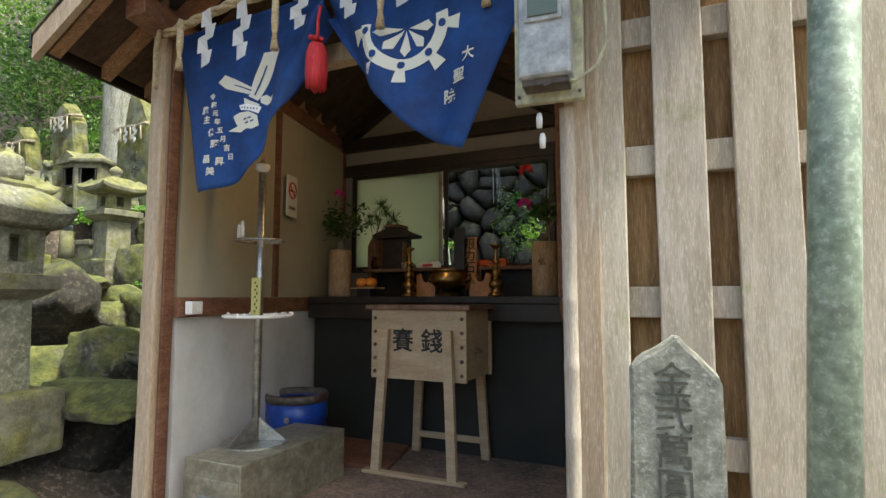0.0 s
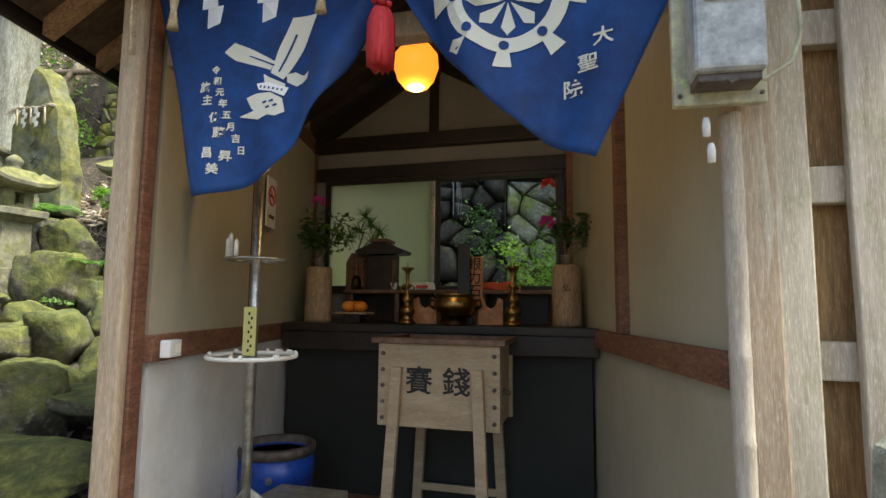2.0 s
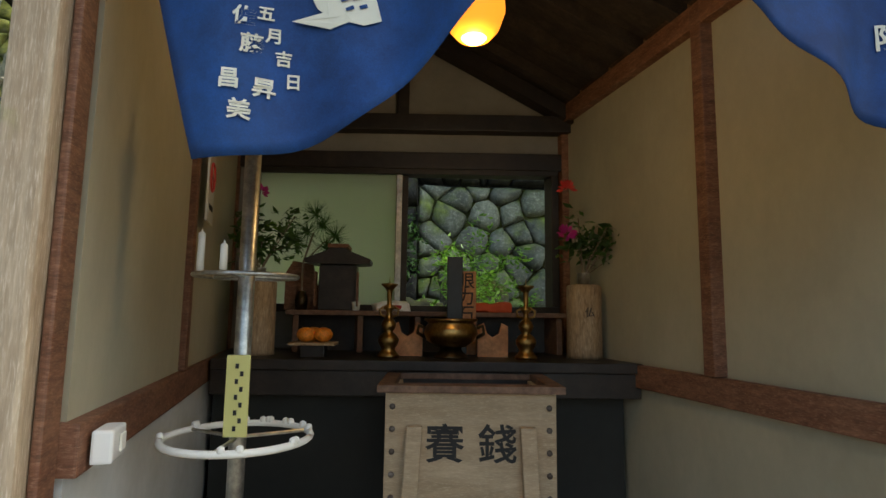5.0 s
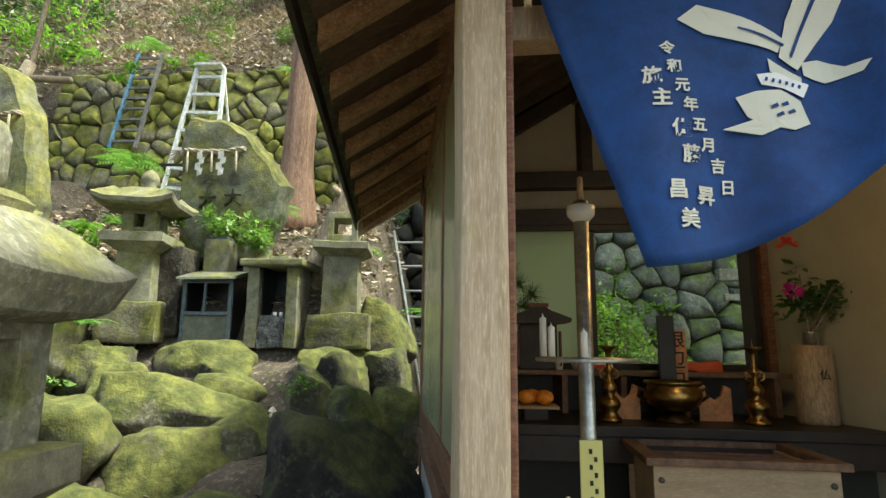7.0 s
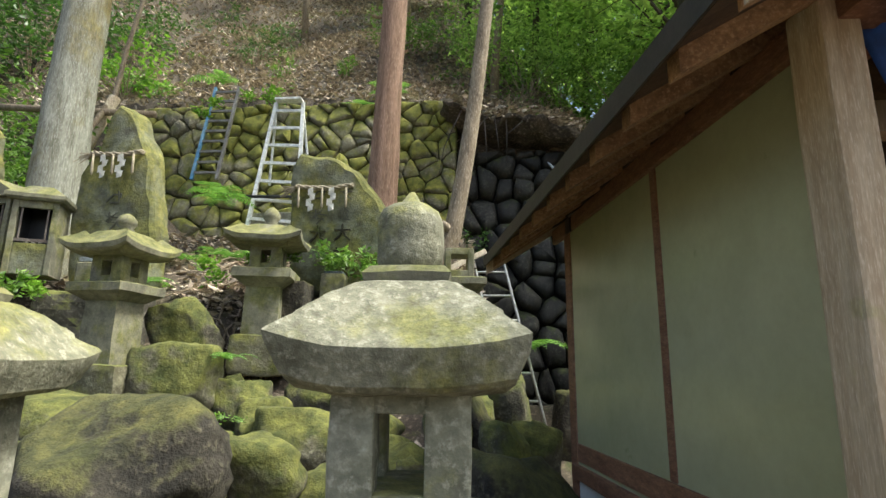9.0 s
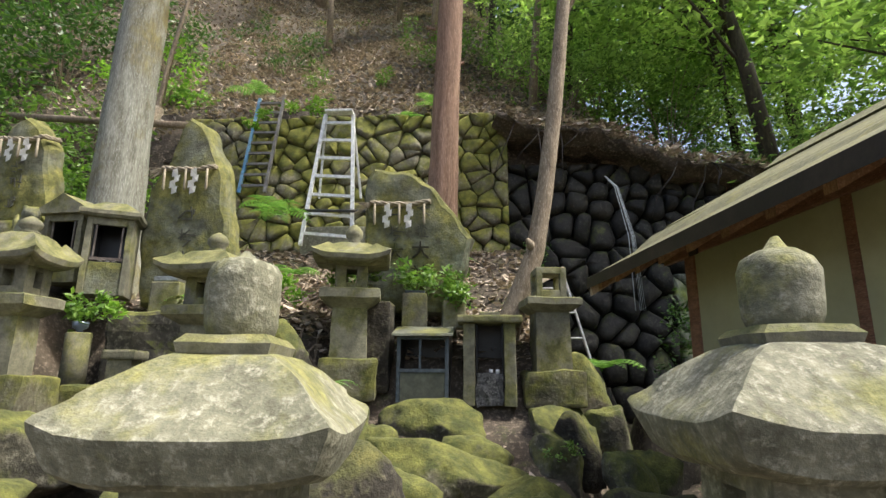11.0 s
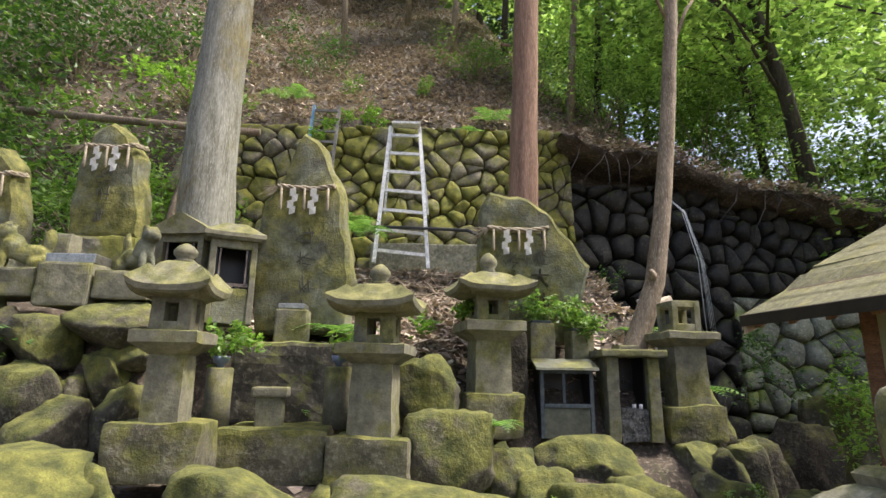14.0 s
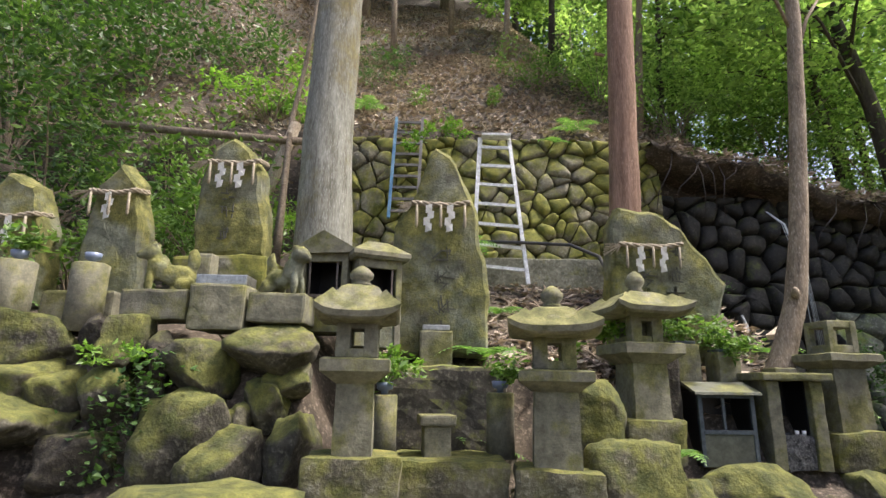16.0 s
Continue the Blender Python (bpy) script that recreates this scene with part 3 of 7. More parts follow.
boulder(-8.46, 4.38, 2.36, 2.58, 0.34, 0.4, 0.85)
boulder(-8.71, 4.50, 2.45, 2.60, 0.22, material=SHADE_BROWN_ROCK)
boulder(-8.51, 4.34, 1.97, 2.26, 0.34, 0.4)
boulder(-8.22, 4.40, 2.30, 2.48, 0.20, material=SHADE_BROWN_ROCK)
boulder(-7.99, 4.34, 2.18, 2.48, 0.46, 0.45, 0.75)
boulder(-7.97, 4.20, 1.66, 2.17, 0.54, 0.5, 0.7)
boulder(-7.72, 4.08, 1.58, 1.92, 0.48, 0.45, 0.5)
boulder(-7.53, 4.36, 1.99, 2.21, 0.28, 0.3, 0.5)
boulder(-7.50, 4.34, 2.31, 2.55, 0.54, 0.5, 0.9)
boulder(-7.33, 4.22, 1.70, 2.04, 0.31, 0.4, 0.6)
boulder(-7.66, 4.30, 1.93, 2.04, 0.12)
boulder(-8.57, 4.20, 1.62, 1.87, 0.44, 0.4, material=SHADE_BROWN_ROCK)
boulder(-8.80, 4.30, 1.92, 2.02, 0.26)
boulder(-7.42, 4.42, 2.19, 2.31, 0.30)
boulder(-8.25, 4.36, 1.92, 2.18, 0.22, material=SHADE_BROWN_ROCK)
boulder(-9.2, 3.9, 1.4, 1.75, 0.8, material=SHADE_BROWN_ROCK)
boulder(-8.35, 3.45, 1.28, 1.50, 1.6, 0.8, 0.9)


# ---------------- stone walls ----------------
def clip(poly, p, n):
    out = []
    for k in range(len(poly)):
        a, b = poly[k], poly[(k + 1) % len(poly)]
        da, db = (a - p) @ n, (b - p) @ n
        if da <= 0:
            out.append(a)
        if da * db < 0:
            out.append(a + (b - a) * da / (da - db))
    return out


def stone_cells(width, height, size, seed):
    """Irregular stones that fill a rectangle: outlines in the wall's plane."""
    rnd = random.Random(seed)
    pts, row, z = [], 0, size * 0.4
    while z < height + size * 0.3:
        x = (row % 2) * size * 0.5
        while x < width + size * 0.4:
            if rnd.random() < 0.84:
                pts.append(np.array((x + rnd.uniform(-0.45, 0.45) * size, z + rnd.uniform(-0.42, 0.42) * size)))
            if rnd.random() < 0.12:
                pts.append(np.array((x + rnd.uniform(0.4, 0.6) * size, z + rnd.uniform(-0.5, 0.5) * size)))
            x += size * rnd.uniform(0.85, 1.25)
        z, row = z + size * 0.82, row + 1
    cells = []
    for i, p in enumerate(pts):
        poly = [np.array(c, float) for c in ((0, 0), (width, 0), (width, height), (0, height))]
        for j, q in enumerate(pts):
            if i != j and abs(q - p).max() < 3 * size:
                poly = clip(poly, (p + q) / 2, q - p)
                if len(poly) < 3:
                    break
        if len(poly) >= 3:
            cells.append(poly)
    return cells


def wall_stone(poly, bulge, gap, rnd):
    """One wall stone: its outline shrunk for the joint, its face domed."""
    bm = bmesh.new()
    c = sum(poly) / len(poly)
    fine = []
    for k in range(len(poly)):
        a, b = poly[k], poly[(k + 1) % len(poly)]
        fine += [a, (a + b) / 2]
    rings = []
    tx, tz = rnd.uniform(-0.22, 0.22), rnd.uniform(-0.25, 0.20)
    for s, out in ((1.0, -0.10), (1.0, 0.0), (0.90, bulge * 0.65), (0.55, bulge)):
        ring = []
        for k, q in enumerate(fine):
            d = q - c
            r = math.hypot(*d)
            e = d * max(0.1, (r - gap) / r) * s
            if k % 2 == 0:
                e = e * rnd.uniform(0.86, 0.97)
            ring.append(bm.verts.new((c[0] + e[0], -out - (rnd.uniform(0, 0.3) * bulge + tx * e[0] + tz * e[1]) * (s < 1), c[1] + e[1])))
        rings.append(ring)
    n = len(fine)
    for a, b in zip(rings, rings[1:]):
        for k in range(n):
            bm.faces.new((a[k], a[(k + 1) % n], b[(k + 1) % n], b[k]))
    top = bm.verts.new((c[0], -bulge * 1.02, c[1]))
    for k in range(n):
        bm.faces.new((rings[-1][k], rings[-1][(k + 1) % n], top))
    return bm


def stone_wall(name, x0, x1, y, z0, height, size, seed, material, label, lean=8.0, rz=0.0, bulge=0.05, joint=None):
    w = x1 - x0
    root = thing(name, (x0, y, z0), rz, label, "wall", kind="structure", rx=-lean)
    part("wall_core", boxed(0, w, 0.03, 0.35, -0.3, height), joint or CREVICE, root)
    rnd = random.Random(seed + 5)
    for poly in stone_cells(w, height, size, seed):
        part("stone", wall_stone(poly, bulge * rnd.uniform(0.6, 1.3), size * 0.012, rnd), material, root, smooth=True)
    return root
# ---------------- the little hall ----------------
def hall(u, v, z):
    """World place from the hall's own plan: u across, v inward; the plan is out of square."""
    inset = 0.036 * v * max(0.0, min(1.0, 1.0 - u / 0.1))
    return Vector((-2.30 + u - 0.19 * v + inset, 1.95 + v - 0.05 * u, z))


FLOOR = 0.27
hut = thing("shrine_hall", hall(1.05, 1.0, 0.0), 0, "small open-fronted wooden prayer hall with a gabled roof", "shrine hall")
HUT0 = hall(1.05, 1.0, 0.0)


def in_hall(name, bm, material, label="", parent=None, smooth=False):
    for v in bm.verts:
        v.co = hall(*v.co) - HUT0
    return part(name, bm, material, parent or hut, label, smooth)


def beam(name, u0, u1, v0, v1, z0, z1, material, bev=0.006, label=""):
    return in_hall(name, boxed(u0, u1, v0, v1, z0, z1, bev), material, label)


W, D, RAIL0, RAIL1 = 2.10, 2.22, 1.20, 1.30
PITCH, EAVE_U, EAVE_Z, RIDGE_U = 0.56, -0.42, 2.45, 1.05
FRONT_V, BACK_V = -0.38, 2.62


def under(u):
    """Height of the roof's underside across the hall."""
    return EAVE_Z + PITCH * (RIDGE_U - EAVE_U - abs(u - RIDGE_U))


# floor slab and front sill
beam("floor_slab", -0.05, W + 0.05, -0.12, D, 0.0, FLOOR, CONCRETE, 0.01, "reddish worn concrete floor")
# side walls: upper and lower boards, rails, posts
for u0, u1, inner in ((0.03, 0.07, 1), (W - 0.07, W - 0.03, -1)):
    bm = bmesh.new()
    top = under(u0) - 0.02
    box(bm, u0, u1, 0.08, D - 0.06, RAIL1 - 0.02, top)
    in_hall("upper_wall_board", bm, PANEL, "yellowish painted wall board")
    bm = bmesh.new()
    box(bm, u0 - 0.003 * inner, u1 + 0.003 * inner, 0.08, D - 0.06, FLOOR - 0.1, RAIL0 + 0.02)
    in_hall("lower_wall_board", bm, PANEL_LOW if inner == 1 else PANEL, "pale stained lower wall board")
    lo, hi = (0.0, 0.105) if inner == 1 else (W - 0.105, W)
    beam("side_rail", lo, hi, 0.06, D - 0.05, RAIL0, RAIL1, RED_WOOD, 0.006, "red-brown horizontal rail")
    for v in (0.98,):
        beam("wall_stud", lo + 0.012 * inner, hi, v, v + 0.055, RAIL1 + 0.002, under(lo) - 0.01, RED_WOOD)
    beam("back_corner_post", lo - 0.004, hi + 0.004, D - 0.08, D + 0.03, FLOOR, under(lo) - 0.02, RED_WOOD)
    beam("wall_plate", lo - 0.01, hi + 0.01, FRONT_V + 0.12, BACK_V - 0.12, under(lo) - 0.10, under(lo) - 0.004, RED_WOOD)
in_hall("outer_wall_board", boxed(0.021, 0.0295, 0.08, D - 0.08, RAIL0 - 0.02, under(0.02) - 0.04), OUTER_PANEL, "glossy olive painted outer board")
beam("outer_sill", -0.02, 0.028, 0.10, D - 0.02, RAIL0 - 0.10, RAIL0 - 0.02, RED_WOOD)
# front posts
bm = boxed(-0.05, 0.045, -0.05, 0.075, 0.0, under(0.0) - 0.02, 0.012)
cut(bm, 0.12)
in_hall("front_post", roughen(bm, 0.006, 5, 1.0), POST_WOOD, "weathered squared timber post with moss stains")
bm = boxed(W - 0.075, W + 0.02, 0.0, 0.10, 0.0, under(W) - 0.02, 0.012)
cut(bm, 0.12)
in_hall("front_post", roughen(bm, 0.005, 5, 2.0), POST_WOOD, "weathered squared timber post with moss stains")
beam("inner_post_strip", 0.048, 0.068, -0.01, 0.06, FLOOR, 2.60, RED_WOOD)
beam("front_lintel", 0.046, W - 0.076, 0.085, 0.16, 2.34, 2.43, POST_WOOD, 0.008, "front crossbeam above the opening")
for s in (-1, 1):
    u0, u1 = RIDGE_U + s * 0.02, RIDGE_U + s * (RIDGE_U + 0.02)
    poly = [(min(u0, u1), under(min(u0, u1)) - 0.10), (max(u0, u1), under(max(u0, u1)) - 0.10), (max(u0, u1), under(max(u0, u1)) - 0.006), (min(u0, u1), under(min(u0, u1)) - 0.006)]
    in_hall("front_gable_rafter", prism(poly, -0.03, 0.05), RED_WOOD)
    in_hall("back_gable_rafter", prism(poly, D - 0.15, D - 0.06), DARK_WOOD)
# back wall: boards round the window, posts, lintels, gable with king post
WIN0, WIN1, SILL_Z, HEAD_Z = 0.22, 1.95, 1.56, 2.33
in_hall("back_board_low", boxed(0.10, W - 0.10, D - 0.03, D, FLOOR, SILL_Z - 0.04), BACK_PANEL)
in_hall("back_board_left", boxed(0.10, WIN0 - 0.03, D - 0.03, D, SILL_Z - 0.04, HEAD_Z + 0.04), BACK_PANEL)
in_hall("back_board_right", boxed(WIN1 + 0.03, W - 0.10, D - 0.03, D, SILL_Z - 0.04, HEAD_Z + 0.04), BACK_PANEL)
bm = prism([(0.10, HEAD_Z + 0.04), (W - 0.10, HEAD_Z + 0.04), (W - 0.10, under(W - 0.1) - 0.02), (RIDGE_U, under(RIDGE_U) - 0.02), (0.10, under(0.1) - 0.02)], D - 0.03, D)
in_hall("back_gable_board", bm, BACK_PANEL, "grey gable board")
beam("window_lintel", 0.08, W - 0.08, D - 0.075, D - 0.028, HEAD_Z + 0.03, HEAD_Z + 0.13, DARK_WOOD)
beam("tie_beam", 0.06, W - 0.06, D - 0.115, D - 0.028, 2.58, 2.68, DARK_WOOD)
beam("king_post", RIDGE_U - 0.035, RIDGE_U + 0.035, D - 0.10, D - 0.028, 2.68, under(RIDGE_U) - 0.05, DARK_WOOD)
# ridge and roof
beam("ridge_beam", RIDGE_U - 0.05, RIDGE_U + 0.05, FRONT_V + 0.05, BACK_V - 0.05, under(RIDGE_U) - 0.14, under(RIDGE_U) - 0.03, RED_WOOD)


def slope_board(s, a0, a1, v0, v1, lift0, lift1):
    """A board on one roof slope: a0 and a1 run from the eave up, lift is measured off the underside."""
    pts = []
    for a, l in ((a0, lift0), (a1, lift0), (a1, lift1), (a0, lift1)):
        u = EAVE_U + a
        z = EAVE_Z + PITCH * a + l
        pts.append((u if s < 0 else 2 * RIDGE_U - u, z))
    return prism(pts, v0, v1)


RUN = RIDGE_U - EAVE_U
for s in (-1, 1):
    # boards and rafters past 0.50 take the darker wood as painted interior shade
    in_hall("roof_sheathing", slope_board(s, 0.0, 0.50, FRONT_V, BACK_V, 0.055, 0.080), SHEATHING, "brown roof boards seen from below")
    in_hall("roof_sheathing", slope_board(s, 0.502, RUN, FRONT_V, BACK_V, 0.055, 0.080), SHADE_WOOD, "roof boards above the altar, coloured dark for shade")
    n = 11
    for k in range(n):
        v = FRONT_V + 0.01 + (BACK_V - FRONT_V - 0.08) * k / (n - 1)
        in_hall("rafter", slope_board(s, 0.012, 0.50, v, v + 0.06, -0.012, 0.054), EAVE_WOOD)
        in_hall("rafter", slope_board(s, 0.502, RUN - 0.02, v, v + 0.06, -0.012, 0.054), SHADE_WOOD, "inner rafter, coloured dark for shade")
    for k in range(9):
        a = RUN * k / 9
        in_hall("shingle_course", slope_board(s, a - 0.035, a + RUN / 9 + 0.015, FRONT_V - 0.05, BACK_V + 0.05, 0.082 + 0.012 * 1, 0.108), ROOF_TOP)
    in_hall("eave_edge", slope_board(s, -0.05, -0.036, FRONT_V - 0.05, BACK_V + 0.05, 0.035, 0.112), DARK_WOOD)
    in_hall("barge_board", slope_board(s, -0.03, RUN + 0.0, FRONT_V - 0.045, FRONT_V - 0.012, -0.03, 0.08), POST_WOOD, "pale barge board along the gable")
    in_hall("barge_board", slope_board(s, -0.03, RUN + 0.0, BACK_V + 0.012, BACK_V + 0.045, -0.03, 0.08), POST_WOOD, "pale barge board along the gable")
in_hall("ridge_cap", prism([(RIDGE_U - 0.12, under(RIDGE_U) + 0.06), (RIDGE_U + 0.12, under(RIDGE_U) + 0.06), (RIDGE_U, under(RIDGE_U) + 0.16)], FRONT_V - 0.06, BACK_V + 0.06), ROOF_TOP)
# window in the back wall: dark frames, frosted pane closed, the other pane slid open
win = thing("window_1", hall(0, D, 0), 0, "dark framed sliding window, one frosted pane, one side open", "window", kind="structure")


def in_window(name, bm, material, label=""):
    o = hall(0, D, 0)
    for v in bm.verts:
        v.co = hall(v.co.x, D + v.co.y, v.co.z) - o
    return part(name, bm, material, win, label)


MID = 1.06
for a, b, c, d in ((WIN0 - 0.03, WIN1 + 0.03, HEAD_Z, HEAD_Z + 0.045), (WIN0 - 0.03, WIN1 + 0.03, SILL_Z - 0.045, SILL_Z), (WIN0 - 0.03, WIN0 + 0.012, SILL_Z, HEAD_Z), (WIN1 - 0.012, WIN1 + 0.03, SILL_Z, HEAD_Z)):
    in_window("window_frame", boxed(a, b, -0.06, 0.04, c, d, 0.004), DARK_WOOD)
for x in (MID - 0.03, MID + 0.012):
    in_window("sash_stile", boxed(x, x + 0.034, -0.045 + (x > MID) * 0.03, -0.02 + (x > MID) * 0.03, SILL_Z, HEAD_Z, 0.003), STEEL if x < MID else DARK_WOOD)
pane = in_window("frosted_pane", boxed(WIN0 + 0.012, MID - 0.03, -0.034, -0.030, SILL_Z, HEAD_Z), frost_m, "frosted glass pane")
pane.visible_shadow = False

# ---------------- slatted fence and post beside the hall ----------------
fence = thing("fence", (0.3, 1.9, 0.0), 0, "weathered grey slatted timber fence over brown boards", "fence")
for x0, x1 in ((-0.222, -0.105), (-0.012, 0.138), (0.215, 0.385), (0.485, 0.63), (0.75, 0.89), (1.0, 1.14), (1.25, 1.39)):
    bm = boxed(x0 - 0.3, x1 - 0.3, -0.052, -0.022, 0.02, 2.75, 0.005)
    cut(bm, 0.25)
    part("slat", roughen(bm, 0.003, 4, x0), FENCE_WOOD, fence)
for z0, z1 in ((2.14, 2.24), (1.70, 1.80), (1.235, 1.335), (0.78, 0.875), (0.3, 0.4)):
    part("rail", boxed(-0.52, 1.15, -0.02, 0.03, z0, z1, 0.006), FENCE_WOOD, fence)
for k in range(7):
    part("back_board", boxed(-0.50 + 0.24 * k, -0.264 + 0.24 * k, 0.034, 0.052, 0.02, 2.75, 0.003), BACK_WOOD, fence)
pipe = thing("metal_post", (0.295, 1.5, -0.02), 0, "round green-grey painted steel post", "post", ry=2.9)
part("tube", lathe([(0.053, 0.0), (0.053, 3.4), (0.0, 3.4)], 24), GREEN_PIPE, pipe, smooth=True)
# bamboo drain pole by the opening
pole = thing("bamboo_pole", (-0.288, 1.865, 0.2), 0, "pale bamboo pole standing against the hall's front post", "pole")
prof = []
for k in range(8):
    prof += [(0.029, 0.22 * k), (0.029, 0.22 * k + 0.2), (0.031, 0.22 * k + 0.21)]
part("culm", lathe(prof, 12), FENCE_WOOD, pole, smooth=True)

# ---------------- electric meter ----------------
meter = thing("electric_meter", (-0.335, 1.80, 1.95), 2, "grey electricity meter on a cream mounting board", "electric meter")
part("mounting_board", boxed(-0.115, 0.115, -0.03, 0.0, 0.0, 0.56, 0.006), CREAM, meter, "cream board with green stains")
bm = prism([(-0.085, 0.05), (0.085, 0.05), (0.085, 0.38), (0.07, 0.46), (-0.07, 0.46), (-0.085, 0.38)], -0.13, -0.031)
bmesh.ops.bevel(bm, geom=bm.edges[:], offset=0.018, segments=3, affect="EDGES", profile=0.6)
part("housing", bm, METER_GREY, meter, smooth=False)
dial = part("dial_frame", boxed(-0.06, 0.06, -0.140, -0.128, 0.23, 0.40, 0.006), METER_GREY, meter)
part("dial_glass", boxed(-0.048, 0.048, -0.146, -0.1405, 0.245, 0.385, 0.002), plain("meter_glass", (0.12, 0.16, 0.12), 0.08), dial, "dark glass window")
part("terminal_cover", boxed(-0.075, 0.075, -0.11, -0.032, 0.03, 0.07, 0.005), RUST_METAL, meter)
for x in (-0.1, 0.1):
    part("screw", lathe([(0.006, 0), (0.006, 0.004), (0, 0.005)], 8, m=pose(x, -0.030, 0.025, 90)), RUST_METAL, meter)
part("cable", tube([(0.03, -0.09, 0.05), (0.09, -0.08, 0.04), (0.16, -0.06, 0.09), (0.19, -0.05, 0.17), (0.185, -0.05, 0.35), (0.18, -0.04, 0.8)], 0.006), CREAM, meter, "pale cable", smooth=True)
part("wire_loop", tube([(-0.02, -0.1, 0.05), (0.0, -0.11, 0.025), (0.03, -0.1, 0.04)], 0.005), RUST_METAL, meter)
for x, z in ((-0.035, -0.085), (-0.025, -0.155)):
    part("insulator", lathe([(0.0, 0), (0.010, 0.002), (0.011, 0.035), (0.007, 0.052), (0.0, 0.053)], 12, m=pose(x, -0.02, z)), CERAMIC, meter, smooth=True)

# ---------------- engraved donor stone ----------------
donor = thing("donation_stone", (0.012, 1.60, 0.0), 0, "upright pointed granite marker with engraved characters", "stone marker")
bm = prism([(-0.112, 0.0), (0.112, 0.0), (0.115, 1.09), (0.012, 1.20), (-0.105, 1.12)], -0.075, 0.075)
bmesh.ops.bevel(bm, geom=bm.edges[:], offset=0.008, segments=1, affect="EDGES")
cut(bm, 0.06)
part("slab", roughen(bm, 0.008, 16, 3.0), surface("donor_granite", (0.25, 0.25, 0.19), (0.36, 0.36, 0.29), (0.46, 0.46, 0.40), 6, 70, 0.9, 0.5), donor)
CARVED = surface("carved_groove", (0.07, 0.072, 0.055), (0.12, 0.12, 0.092), None, 6, 60, 0.95, 0.3)
for k, ch in enumerate("金弐萬圓"):
    writing(ch, 0.095, CARVED, donor, pose(0.0, -0.079, 1.085 - 0.088 * k, 90), "carved_character", 0.0015)
# ---------------- curtain, rope and tassel at the front ----------------
def curtain_point(side, s, q):
    """The gathered curtain: s runs along the hem from the outer edge to the knot, q from the top to the hem."""
    outer_top, outer_tip, knot = (Vector((-2.235, 0, 2.60)), Vector((-1.992, 0, 1.784)), Vector((-1.275, 0, 2.46))) if side < 0 else \
        (Vector((-0.29, 0, 2.60)), Vector((-0.65, 0, 1.832)), Vector((-1.265, 0, 2.46)))
    top = outer_top.lerp(Vector((knot.x, 0, 2.60)), s)
    ctrl = Vector((-1.535, 0, 1.79)) if side < 0 else Vector((-0.942, 0, 1.89))
    hem = outer_tip * (1 - s) ** 2 + ctrl * 2 * s * (1 - s) + knot * s * s
    p = top.lerp(hem, q)
    fold = 0.048 * math.sin(9.0 * s + 5.5 * q + (0 if side < 0 else 1.3)) * q * (0.35 + s) + 0.016 * math.sin(23 * s + 3 * q) * q
    p.y = 1.868 - 0.03 * q + fold - 0.085 * (p.x + 1.27)
    return p


curtains, cloths = [], []
for side in (-1, 1):
    root = thing("curtain", (-1.27 + side * 0.45, 1.85, 2.45), 0, "indigo blue cloth curtain gathered at the middle with white crest print", "curtain", "shrine curtains")
    o = root.location.copy()
    bm = bmesh.new()
    NS, NQ = 46, 34
    grid = [[bm.verts.new(curtain_point(side, i / NS, j / NQ) - o) for i in range(NS + 1)] for j in range(NQ + 1)]
    for j in range(NQ):
        for i in range(NS):
            bm.faces.new((grid[j][i], grid[j][i + 1], grid[j + 1][i + 1], grid[j + 1][i]))
    bmesh.ops.remove_doubles(bm, verts=bm.verts, dist=0.0004)
    bmesh.ops.recalc_face_normals(bm, faces=bm.faces)
    bmesh.ops.solidify(bm, geom=bm.faces[:], thickness=0.001)
    cloths.append(part("cloth", bm, CLOTH, root, smooth=True))
    curtains.append(root)


def on_curtain(side, lift=0.0035):
    """Maps a flat place (x, z as drawn on the hanging cloth) onto the folded curtain."""
    o = curtains[0 if side < 0 else 1].location

    def warp(p):
        best, bs, bq = 9.0, 0.0, 0.0
        for step in (0, 32, 128):
            if not step:
                cells = [(a / 8, b / 8) for a in range(9) for b in range(9)]
            else:
                cells = [(min(1, max(0, bs + a / step)), min(1, max(0, bq + b / step))) for a in range(-4, 5) for b in range(-4, 5)]
            for s, q in cells:
                c = curtain_point(side, s, q)
                d = (c.x - p.x) ** 2 + (c.z - p.z) ** 2
                if d < best:
                    best, bs, bq = d, s, q
        c = curtain_point(side, bs, bq)
        return Vector((p.x, c.y - lift + (p.y - 1.8) * 0.15, p.z)) - o
    return warp


def print_shape(side, poly, name="print", lift=0.0035, material=None):
    """A printed white patch laid on the cloth."""
    bm = bmesh.new()
    bm.faces.new([bm.verts.new((x, 1.8, z)) for x, z in poly])
    bmesh.ops.triangulate(bm, faces=bm.faces[:])
    cut(bm, 0.035)
    w = on_curtain(side, lift)
    for v in bm.verts:
        v.co = w(v.co)
    bmesh.ops.recalc_face_normals(bm, faces=bm.faces)
    bmesh.ops.solidify(bm, geom=bm.faces[:], thickness=0.0005)
    return part(name, bm, material or CLOTH_WHITE, cloths[0 if side < 0 else 1])


def bar(x0, z0, x1, z1, w0, w1):
    dx, dz = x1 - x0, z1 - z0
    n = math.hypot(dx, dz)
    ax, az = -dz / n, dx / n
    return [(x0 + ax * w0, z0 + az * w0), (x1 + ax * w1, z1 + az * w1), (x1 - ax * w1, z1 - az * w1), (x0 - ax * w0, z0 - az * w0)]


